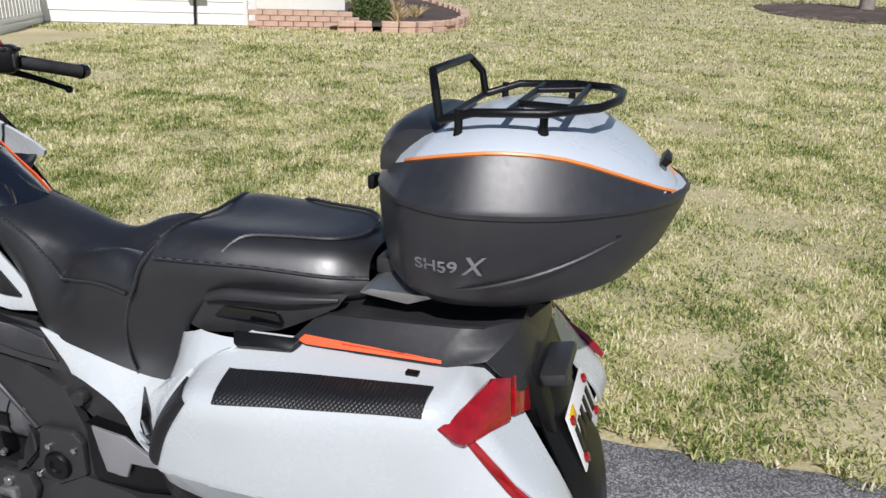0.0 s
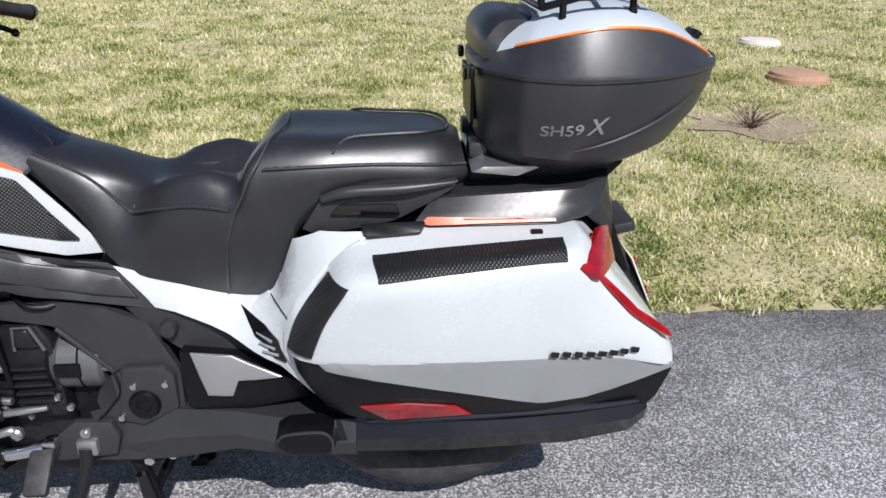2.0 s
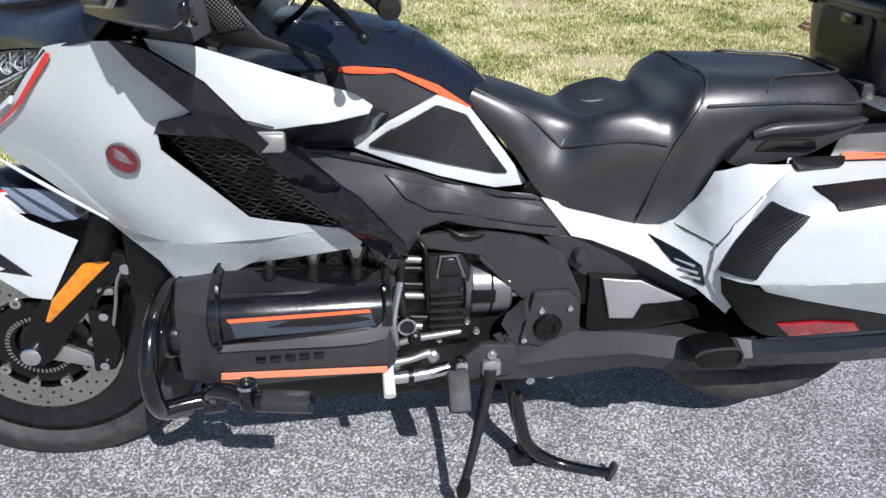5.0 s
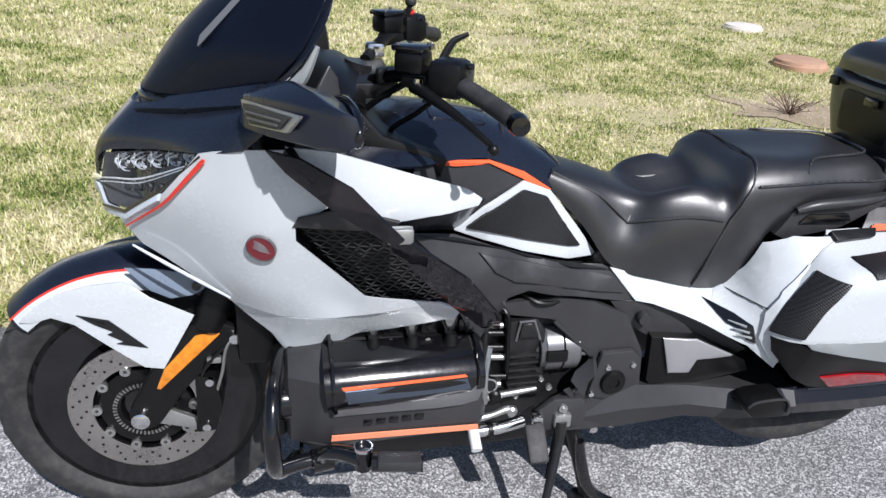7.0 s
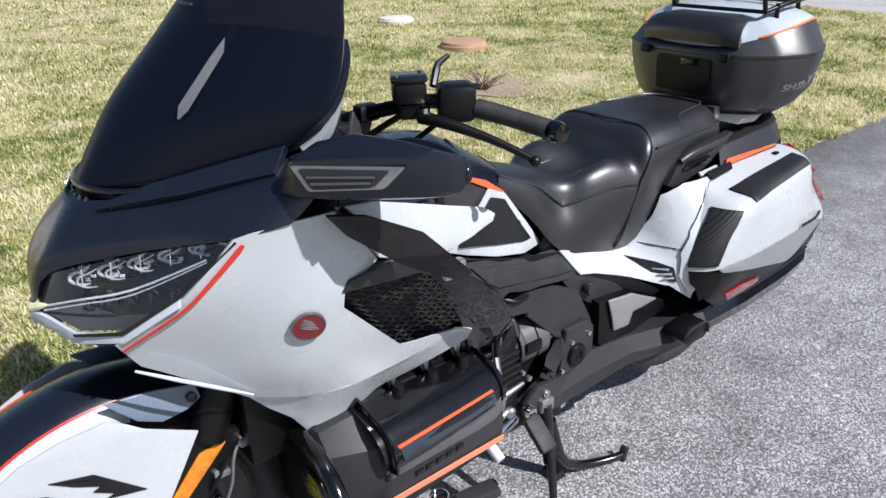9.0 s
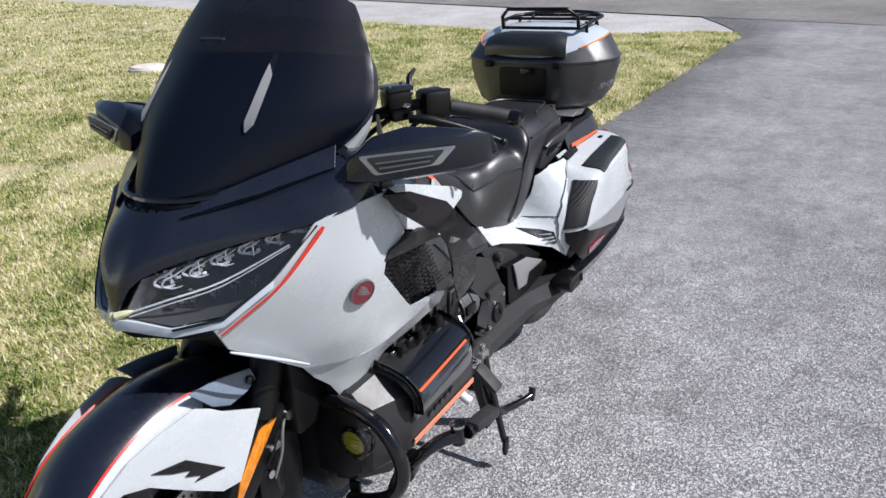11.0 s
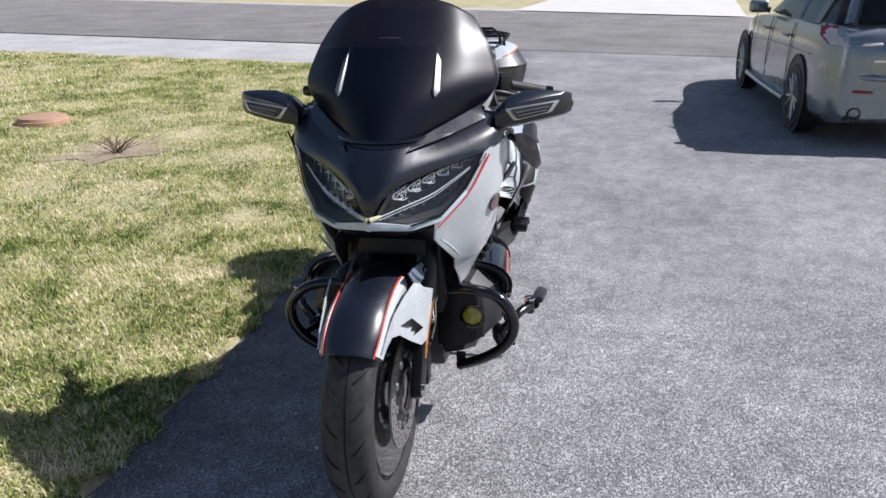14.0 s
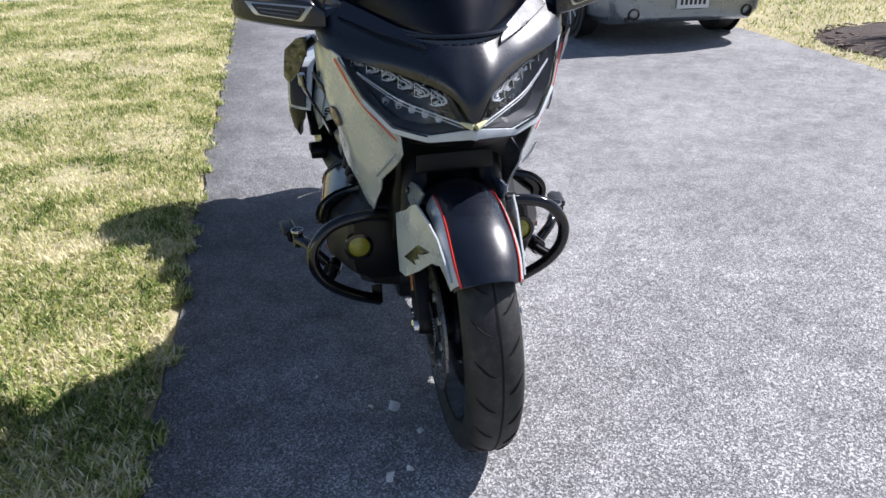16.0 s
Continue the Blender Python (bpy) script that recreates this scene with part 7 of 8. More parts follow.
    fog = part("fog_lamp", lathe([(0.0, 0.0), (0.037, 0.0), (0.042, 0.020), (0.040, 0.032), (0.031, 0.034), (0.029, 0.026)], (-0.318, s * 0.210, 0.440), n=28, axis=0), BLACK_GLOSS, bike, "round fog lamp with a yellow lens")
    part("fog_lens", lathe([(0.0, 0.036), (0.014, 0.0345), (0.029, 0.028)], (-0.318, s * 0.210, 0.440), n=28, axis=0), FOG_YELLOW, fog)
    for k in range(4):
        part("lens_rib", bar((-0.2835, s * 0.210 - 0.018, 0.427 + 0.009 * k), (-0.2835, s * 0.210 + 0.018, 0.427 + 0.009 * k), 0.0012, n=5), FOG_YELLOW, fog)
    # black plate added over the cover's front to stand in for cavity shade
    part("lamp_backing", prism([(s * 0.10, 0.535), (s * 0.185, 0.535), (s * 0.222, 0.505), (s * 0.232, 0.44), (s * 0.222, 0.365), (s * 0.185, 0.338), (s * 0.10, 0.335)], -0.300, -0.290, 0.003, axis=0), BLACK, fog)
    # gearbox and clutch housings
    case_g = part("gear_housing", prism([(-0.765, 0.560), (-0.840, 0.566), (-0.860, 0.530), (-0.868, 0.362), (-0.785, 0.360), (-0.772, 0.450)], s * 0.10, s * 0.150, 0.007, 0.97), DARK_ALLOY, engine)
    for k in range(5):
        part("housing_rib", block((-0.814, s * 0.153, 0.476 - 0.0178 * k), (0.072, 0.016, 0.0075), 0.003, Matrix.Rotation(radians(2), 4, "Y")), DARK_ALLOY, engine)
    part("housing_hood", prism([(-0.800, 0.560), (-0.826, 0.560), (-0.842, 0.520), (-0.794, 0.520)], s * 0.146, s * 0.162, 0.004, 0.9), DARK_ALLOY, engine)
    part("hood_rim", tube([(-0.792, s * 0.152, 0.512), (-0.798, s * 0.156, 0.560), (-0.828, s * 0.156, 0.562), (-0.846, s * 0.152, 0.512)], 0.0035, n=7, smooth=1), EDGE_ALLOY, engine)
    part("starter_body", lathe([(0.0, -0.020), (0.050, -0.020), (0.057, -0.014), (0.058, 0.060), (0.054, 0.064), (0.052, 0.078), (0.046, 0.084), (0.0, 0.084)], (-0.925, s * 0.106, 0.470), n=36, axis=0), EDGE_ALLOY, engine, "grey cast starter housing")
    for k in range(2):
        part("body_seam", lathe([(0.0585, 0.0), (0.0605, 0.002), (0.0585, 0.004)], (-0.905 + 0.055 * k, s * 0.106, 0.470), n=36, axis=0), BLACK, engine)
    part("side_box", block((-0.885, s * 0.164, 0.474), (0.048, 0.010, 0.028), 0.003), BLACK, engine)
    part("vent_slot", block((-0.945, s * 0.150, 0.470), (0.030, 0.012, 0.010), 0.003), EDGE_ALLOY, engine)
    for z, l in ((0.555, 0.045), (0.535, 0.055), (0.500, 0.05), (0.475, 0.055), (0.425, 0.06), (0.405, 0.05)):
        part("engine_pipe", bar((-0.715, s * 0.150, z), (-0.715 - l, s * 0.152, z - 0.002), 0.0075, n=10), ALLOY if z in (0.555, 0.475, 0.405) else BLACK, engine)
    part("upright_pipe", tube([(-0.722, s * 0.155, 0.57), (-0.720, s * 0.158, 0.51), (-0.725, s * 0.158, 0.45), (-0.735, s * 0.155, 0.40)], 0.009, n=10), DARK_ALLOY, engine)
    part("fill_cap", lathe([(0.0, s * 0.012), (0.016, s * 0.012), (0.018, s * 0.006), (0.018, 0.0), (0.0, 0.0)], (-0.733, s * 0.165, 0.418), n=20), BLACK_GLOSS, engine)
    part("cap_ring", lathe([(0.015, s * 0.010), (0.019, s * 0.010), (0.019, s * 0.014), (0.015, s * 0.014)], (-0.733, s * 0.165, 0.418), n=20, closed=True), CHROME, engine)
    for x, z, r in ((-0.855, 0.415, 0.006), (-0.875, 0.392, 0.007), (-0.80, 0.375, 0.006), (-0.75, 0.385, 0.011), (-0.712, 0.365, 0.009)):
        part("engine_bolt", lathe([(0.0, s * 0.010), (r * 0.5, s * 0.010), (r * 0.5, s * 0.006), (r, s * 0.008), (r, 0.0), (0.0, 0.0)], (x, s * 0.156, z), n=12), ALLOY, engine)
    part("wiring", tube([(-0.80, s * 0.13, 0.62), (-0.83, s * 0.155, 0.605), (-0.87, s * 0.15, 0.60), (-0.90, s * 0.13, 0.61)], 0.006, n=8), BLACK, engine)
    part("wiring", tube([(-0.74, s * 0.14, 0.60), (-0.765, s * 0.165, 0.585), (-0.77, s * 0.165, 0.52), (-0.775, s * 0.16, 0.44)], 0.005, n=8), BLACK, engine)
    # pivot plate and foot controls
    PIV = [(-0.740, 0.602), (-0.880, 0.612), (-0.962, 0.596), (-1.040, 0.560), (-1.087, 0.465), (-1.090, 0.375), (-1.036, 0.318), (-0.999, 0.272), (-0.845, 0.276), (-0.846, 0.332), (-0.930, 0.372), (-0.978, 0.428), (-0.973, 0.462), (-0.872, 0.560), (-0.760, 0.578)]
    PIVP = [(x, s * (0.150 + 0.02 * max(0, 0.55 - z) / 0.3), z) for x, z in PIV]
    piv = part("pivot_plate", panel(PIVP, 0.018, 0.006, step=0.05, side=s, corner=0.010), GUNMETAL, bike, "gunmetal pivot plate with bolts")
    part("plate_rim", tube([(-0.874, s * 0.152, 0.556), (-0.974, s * 0.158, 0.458), (-0.978, s * 0.160, 0.430), (-0.932, s * 0.163, 0.374)], 0.0045, n=7, smooth=1), GUNMETAL, piv)
    part("plate_cover", prism([(-0.985, 0.480), (-1.060, 0.482), (-1.082, 0.460), (-1.082, 0.389), (-1.010, 0.352), (-0.962, 0.364)], s * 0.158, s * 0.172, 0.004, 0.97, corner=0.006), GUNMETAL, piv)
    cap = lathe([(0.0, s * 0.006), (0.012, s * 0.006), (0.014, s * 0.010), (0.026, s * 0.010), (0.030, s * 0.004), (0.030, 0.0), (0.0, 0.0)], (-1.019, s * 0.171, 0.402), n=28)
    part("pivot_cap", cap, BLACK, piv)
    for x, z in ((-1.003, 0.441), (-1.062, 0.444), (-0.972, 0.373)):
        part("plate_bolt", lathe([(0.0, s * 0.006), (0.006, s * 0.006), (0.007, 0.0), (0.0, 0.0)], (x, s * 0.171, z), n=12), CHROME, piv)
    part("peg_bracket", prism([(-0.842, 0.338), (-0.884, 0.372), (-0.952, 0.370), (-0.966, 0.338), (-0.955, 0.296), (-0.838, 0.284)], s * 0.165, s * 0.184, 0.005), GUNMETAL, piv)
    for x, z in ((-0.905, 0.350), (-0.912, 0.326)):
        part("bracket_bolt", lathe([(0.0, s * 0.009), (0.004, s * 0.009), (0.005, s * 0.005), (0.010, s * 0.006), (0.010, 0.0), (0.0, 0.0)], (x, s * 0.184, z), n=12), ALLOY, piv)
    fp = part("rider_footpeg", block((-0.832, s * 0.240, 0.302), (0.046, 0.085, 0.020), 0.008, Matrix.Rotation(radians(s * -42), 4, "X")), RUBBER, bike, "grey ribbed rider footpeg")
    for k in range(3):
        part("peg_rib", block((-0.832, s * (0.222 + 0.018 * k), 0.326 - 0.0165 * k), (0.036, 0.008, 0.004), 0.0015, Matrix.Rotation(radians(s * -42), 4, "X")), ALLOY, fp)
    part("peg_mount", block((-0.842, s * 0.195, 0.334), (0.024, 0.03, 0.024), 0.004), CHROME, fp)
    part("silver_pipe", tube([(-0.690, s * 0.185, 0.302), (-0.76, s * 0.180, 0.305), (-0.82, s * 0.17, 0.312)], 0.014, n=14), CHROME, engine)
    part("pipe_collar", bar((-0.735, s * 0.183, 0.304), (-0.745, s * 0.182, 0.304), 0.018, n=14), BLACK, engine)
    if s > 0:
        sh = part("shift_lever", tube([(-0.690, 0.205, 0.352), (-0.735, 0.200, 0.356), (-0.775, 0.195, 0.366), (-0.785, 0.192, 0.348)], [0.009, 0.007, 0.009, 0.009], n=10), ALLOY, bike, "bare alloy gear lever with a pale toe peg")
        part("toe_peg", tube([(-0.692, 0.200, 0.352), (-0.693, 0.235, 0.332), (-0.694, 0.262, 0.316)], [0.011, 0.012, 0.012], n=12), PLATE_WHITE, sh)
        part("lever_rod", tube([(-0.700, 0.172, 0.372), (-0.745, 0.175, 0.388), (-0.80, 0.178, 0.398), (-0.84, 0.176, 0.402)], [0.006, 0.008, 0.007, 0.005], n=10), ALLOY, sh)
        part("lever_boss", lathe([(0.0, 0.014), (0.009, 0.014), (0.014, 0.010), (0.014, 0.0), (0.0, 0.0)], (-0.748, 0.172, 0.390), n=16), BLACK, sh)
        part("lever_boss", lathe([(0.0, 0.014), (0.007, 0.014), (0.012, 0.010), (0.012, 0.0), (0.0, 0.0)], (-0.784, 0.190, 0.360), n=16), ALLOY, sh)
        st = part("side_stand", tube([(-0.902, 0.190, 0.318), (-0.897, 0.205, 0.270), (-0.870, 0.245, 0.175), (-0.846, 0.278, 0.100)], [0.015, 0.011, 0.010, 0.009], n=12), DARK_ALLOY, bike, "dark steel side stand hanging clear of the ground")
        part("stand_foot", prism([(-0.858, 0.112), (-0.836, 0.112), (-0.828, 0.085), (-0.834, 0.060), (-0.848, 0.058), (-0.858, 0.080)], 0.278, 0.288, 0.003, corner=0.006), BLACK, st)
        part("stand_pivot", block((-0.905, 0.182, 0.320), (0.04, 0.03, 0.035), 0.006), ALLOY, st)
        part("stand_spring", tube([(-0.905, 0.172, 0.32), (-0.885, 0.20, 0.23), (-0.872, 0.225, 0.185)], 0.006, n=8), BLACK, st)
    # covers below the seat
    FC = [(-1.096, 0.512), (-1.206, 0.508), (-1.318, 0.452), (-1.330, 0.425), (-1.210, 0.392), (-1.200, 0.382), (-1.112, 0.384), (-1.100, 0.40)]
    fcv = part("step_cover", panel([(x, s * (0.172 + 0.10 * max(0, -1.10 - x)), z) for x, z in FC], 0.03, 0.004, step=0.06, side=s), BLACK, bike, "black step cover with a bright heel plate")
    FCH = [(-1.118, 0.514), (-1.194, 0.511), (-1.284, 0.470), (-1.203, 0.458), (-1.190, 0.425), (-1.142, 0.424)]
    part("heel_plate", panel([(x, s * (0.178 + 0.10 * max(0, -1.10 - x)), z) for x, z in FCH], 0.006, 0.003, step=0.06, side=s, off=0.004), HEEL, fcv, "bright satin heel plate")
    BR = [(-1.000, 0.592), (-1.058, 0.590), (-1.210, 0.545), (-1.330, 0.468), (-1.300, 0.452), (-1.104, 0.497), (-1.049, 0.533)]
    brk = part("frame_bracket", panel([(x, s * (0.140 + 0.12 * max(0, -1.05 - x)), z) for x, z in BR], 0.012, 0.003, step=0.06, side=s), GUNMETAL, bike, "gunmetal frame bracket with a round knob")
    part("knob", lathe([(0.0, s * 0.028), (0.014, s * 0.027), (0.017, s * 0.020), (0.017, s * 0.010), (0.012, 0.0), (0.0, 0.0)], (-1.078, s * 0.138, 0.552), n=10), GUNMETAL, brk)
    # swing arm shroud and silencer
    sw_rows = [sec(-0.93, [(0.06, 0.33), (0.150, 0.33), (0.165, 0.30), (0.155, 0.262), (0.06, 0.25)]), sec(-1.06, [(0.06, 0.385), (0.165, 0.385), (0.182, 0.33), (0.17, 0.275), (0.06, 0.26)]),
               sec(-1.19, [(0.07, 0.392), (0.190, 0.392), (0.212, 0.355), (0.20, 0.315), (0.07, 0.30)]), sec(-1.30, [(0.08, 0.395), (0.225, 0.395), (0.248, 0.355), (0.235, 0.322), (0.08, 0.31)]),
               sec(-1.42, [(0.09, 0.405), (0.245, 0.405), (0.268, 0.370), (0.252, 0.332), (0.09, 0.32)])]
    part("swing_arm_cover", loft(sw_rows), GUNMETAL, bike, "dark swing arm cover", 24)
    ex_rows = [sec(-1.38, [(0.09, 0.40), (0.240, 0.402), (0.262, 0.372), (0.250, 0.338), (0.09, 0.325)]), sec(-1.60, [(0.09, 0.415), (0.248, 0.415), (0.270, 0.378), (0.252, 0.336), (0.09, 0.326)]),
               sec(-1.82, [(0.08, 0.418), (0.240, 0.420), (0.260, 0.382), (0.244, 0.340), (0.08, 0.33)]), sec(-1.93, [(0.08, 0.420), (0.232, 0.424), (0.250, 0.392), (0.236, 0.356), (0.08, 0.345)]), sec(-1.962, [(0.10, 0.424), (0.222, 0.428), (0.236, 0.405), (0.226, 0.378), (0.10, 0.372)])]
    sil = part("silencer", loft(ex_rows), BLACK_GLOSS, bike, "black slab-sided silencer", 24)
    part("silencer_blade", tube([(-1.44, s * 0.262, 0.412), (-1.60, s * 0.268, 0.420), (-1.82, s * 0.258, 0.424), (-1.94, s * 0.246, 0.428)], [0.003, 0.006, 0.006, 0.003], n=8), NAVY, sil)
    rf = part("pillion_peg", prism([(-1.278, 0.400), (-1.300, 0.412), (-1.365, 0.416), (-1.386, 0.398), (-1.388, 0.372), (-1.375, 0.360), (-1.300, 0.362), (-1.280, 0.38)], s * 0.232, s * 0.292, 0.006, 0.94), BLACK, bike, "folded black pillion footpeg")
    part("peg_trim", tube([(-1.284, s * 0.292, 0.395), (-1.302, s * 0.294, 0.409), (-1.362, s * 0.294, 0.412), (-1.380, s * 0.294, 0.396), (-1.380, s * 0.294, 0.376)], 0.003, n=6), GUNMETAL, rf)
    part("lower_bolt", bar((-1.00, s * 0.12, 0.262), (-1.00, s * 0.155, 0.255), 0.010, n=10), CHROME, engine)
    part("lower_bolt", bar((-1.045, s * 0.12, 0.268), (-1.045, s * 0.150, 0.262), 0.008, n=10), CHROME, engine)
# centre stand on the ground
cst = part("centre_stand", tube([(-0.955, 0.115, 0.26), (-0.995, 0.125, 0.115), (-1.020, 0.135, 0.012)], [0.018, 0.016, 0.015], n=12), BLACK, bike, "black centre stand, down")
part("stand_leg", tube([(-0.955, -0.115, 0.26), (-0.995, -0.125, 0.115), (-1.020, -0.135, 0.012)], [0.018, 0.016, 0.015], n=12), BLACK, cst)
part("stand_bridge", bar((-0.985, -0.12, 0.15), (-0.985, 0.12, 0.15), 0.014, n=12), BLACK, cst)
for s in (1, -1):
    part("stand_roller", bar((-1.000, s * 0.105, 0.020), (-1.000, s * 0.150, 0.020), 0.020, n=16), DARK_ALLOY, cst)
part("stand_pedal_arm", tube([(-0.975, 0.140, 0.215), (-0.990, 0.145, 0.135), (-1.015, 0.150, 0.070), (-1.075, 0.160, 0.030), (-1.150, 0.185, 0.022), (-1.190, 0.200, 0.026)], [0.012, 0.015, 0.015, 0.013, 0.012, 0.011], n=12), BLACK_GLOSS, cst)
part("pedal_tip", block((-1.192, 0.202, 0.030), (0.012, 0.022, 0.046), 0.003, Matrix.Rotation(radians(-20), 4, "Y")), RUBBER, cst)
part("swing_arm", bar((-1.00, -0.10, 0.40), (-1.56, -0.10, 0.405), 0.045, n=14), DARK_ALLOY, bike)
part("under_seat", prism([(-0.95, 0.66), (-1.03, 0.60), (-1.30, 0.45), (-1.36, 0.74), (-1.30, 0.78), (-1.0, 0.74)], -0.115, 0.115, 0.01), BLACK, bike)
part("tail_frame", prism([(-1.30, 0.50), (-1.36, 0.75), (-1.90, 0.74), (-1.95, 0.62), (-1.70, 0.68), (-1.45, 0.60)], -0.105, 0.105, 0.01), BLACK, bike)
part("fork_yoke", prism([(-0.16, 0.68), (-0.30, 0.68), (-0.30, 0.76), (-0.20, 0.80)], -0.10, 0.10, 0.01), BLACK, bike)


# the right pannier is moved out to fit the camera's view
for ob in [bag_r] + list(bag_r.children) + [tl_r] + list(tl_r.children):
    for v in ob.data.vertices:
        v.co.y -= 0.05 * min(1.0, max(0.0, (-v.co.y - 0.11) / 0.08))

# the lower right side is pushed out to fit the camera's view
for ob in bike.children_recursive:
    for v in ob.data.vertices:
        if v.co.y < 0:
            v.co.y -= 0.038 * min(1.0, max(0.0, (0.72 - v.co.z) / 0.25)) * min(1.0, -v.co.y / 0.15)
# front wheel and fender shifted sideways to fit the camera's view
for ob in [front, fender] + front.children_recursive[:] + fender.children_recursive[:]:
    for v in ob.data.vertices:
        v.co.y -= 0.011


# ---- parked car ----
CAR_PAINT = pbr("silver_grey_car_paint", (0.25, 0.28, 0.30), 0.30, metal=0.65, vary=0.03, coat=0.8)
CAR_GLASS = glassy("car_glass", (0.25, 0.27, 0.27), see=0.45, base=(0.01, 0.012, 0.014))
LAMP_PALE = pbr("pale_lamp_plastic", (0.62, 0.55, 0.56), 0.15, vary=0.3, scale=25, coat=0.9)
CAR_BLACK = pbr("car_black_trim", (0.018, 0.018, 0.018), 0.5, vary=0.1)
car = thing("car", "silver-grey hatchback parked further down the driveway", "car")
car.matrix_world = pose(-5.46, 3.14, fall(-5.46), 0, -0.6, 179.4)


def car_sec(x, hw, z0, z1, tuck_in=0.93):
    half = [(0.0, z0), (hw * 0.86, z0), (hw * 0.97, z0 + 0.07), (hw, z0 + 0.22), (hw * 0.985, z1 - 0.22), (hw * 0.965, z1 - 0.08), (hw * tuck_in, z1), (hw * 0.6, z1 + 0.03), (0.0, z1 + 0.035)]
    pts = [(x, y, z) for y, z in half]
    return pts + [(x, -y, z) for y, z in reversed(half[1:-1])]


secs = [car_sec(-0.806, 0.10, 0.44, 0.54), car_sec(-0.805, 0.34, 0.36, 0.62), car_sec(-0.80, 0.50, 0.29, 0.69), car_sec(-0.79, 0.60, 0.25, 0.76), car_sec(-0.74, 0.69, 0.22, 0.88), car_sec(-0.62, 0.755, 0.19, 0.95), car_sec(-0.40, 0.79, 0.18, 0.96), car_sec(0.0, 0.80, 0.18, 0.95),
        car_sec(0.8, 0.80, 0.17, 0.92), car_sec(1.6, 0.80, 0.17, 0.89), car_sec(2.2, 0.795, 0.17, 0.86), car_sec(2.8, 0.77, 0.18, 0.78), car_sec(3.2, 0.68, 0.22, 0.66), car_sec(3.36, 0.50, 0.28, 0.56)]
fine = [[tuple(p) for p in c] for c in zip(*[smooth_line([s[i] for s in secs], 4) for i in range(len(secs[0]))])]
body = part("body", loft(fine), CAR_PAINT, car, "", 32)


def roof_ring(z, x0, x1, hw):
    half = [(x0, 0.0), (x0 + 0.03, hw * 0.8), (x0 + 0.18, hw), ((x0 + x1) / 2, hw * 1.02), (x1 - 0.22, hw * 0.97), (x1 - 0.04, hw * 0.75), (x1, 0.0)]
    pts = [(x, y, z) for x, y in half]
    return pts + [(x, -y, z) for x, y in reversed(half[1:-1])]


rr = [roof_ring(0.93, -0.66, 1.95, 0.74), roof_ring(1.05, -0.60, 1.65, 0.70), roof_ring(1.22, -0.48, 1.28, 0.63), roof_ring(1.30, -0.40, 1.10, 0.585)]
part("glasshouse", loft([[tuple(p) for p in smooth_line(r, 3, closed=True)] for r in rr]), CAR_GLASS, car, "dark car windows", 25)
rr = [roof_ring(1.295, -0.52, 1.10, 0.59), roof_ring(1.33, -0.50, 1.02, 0.56), roof_ring(1.355, -0.35, 0.85, 0.42)]
part("roof", loft([[tuple(p) for p in smooth_line(r, 3, closed=True)] for r in rr]), CAR_PAINT, car, "", 30)
for s in (1, -1):
    for a, b, r in (((-0.62, s * 0.60, 0.95), (-0.42, s * 0.50, 1.31), 0.055), ((0.35, s * 0.745, 0.94), (0.36, s * 0.60, 1.31), 0.028), ((1.70, s * 0.66, 0.95), (1.02, s * 0.53, 1.31), 0.03), ((-0.25, s * 0.755, 0.95), (-0.30, s * 0.60, 1.31), 0.05)):
        part("pillar", tube([a, b], r, n=8, smooth=1), CAR_PAINT, car)


def car_wheel(x, s):
    y = s * 0.79
    t = lathe([(0.205, -0.10), (0.27, -0.105), (0.300, -0.08), (0.305, 0.0), (0.300, 0.08), (0.27, 0.105), (0.205, 0.10)], (x, y - s * 0.085, 0.305), n=40)
    tyre = part("wheel", t, RUBBER, car, "alloy wheel with a black tyre")
    part("rim", lathe([(0.212, s * 0.018), (0.205, s * 0.024), (0.190, s * 0.012), (0.180, -s * 0.03), (0.0, -s * 0.04)], (x, y, 0.305), n=36), DARK_ALLOY, tyre)
    for k in range(10):
        a = 2 * math.pi * (k + (0.16 if k % 2 else -0.16)) / 10
        part("spoke", tube([(x + 0.03 * math.cos(a), y + s * 0.006, 0.305 + 0.03 * math.sin(a)), (x + 0.20 * math.cos(a), y + s * 0.016, 0.305 + 0.20 * math.sin(a))], [0.019, 0.013], n=6, smooth=1), ALLOY, tyre)
    part("hub_cap", lathe([(0.0, s * 0.02), (0.03, s * 0.018), (0.04, 0.0)], (x, y, 0.305), n=16), ALLOY, tyre)
    part("wheel_arch", lathe([(0.300, s * 0.004), (0.352, s * 0.004), (0.352, s * 0.010), (0.345, s * 0.016), (0.30, s * 0.006)], (x, s * 0.792, 0.318), n=40, closed=True), CAR_BLACK, car)
    part("arch_inside", lathe([(0.0, 0.0), (0.345, 0.0), (0.345, s * 0.004), (0.0, s * 0.004)], (x, s * 0.797, 0.318), n=40), CAR_BLACK, car)


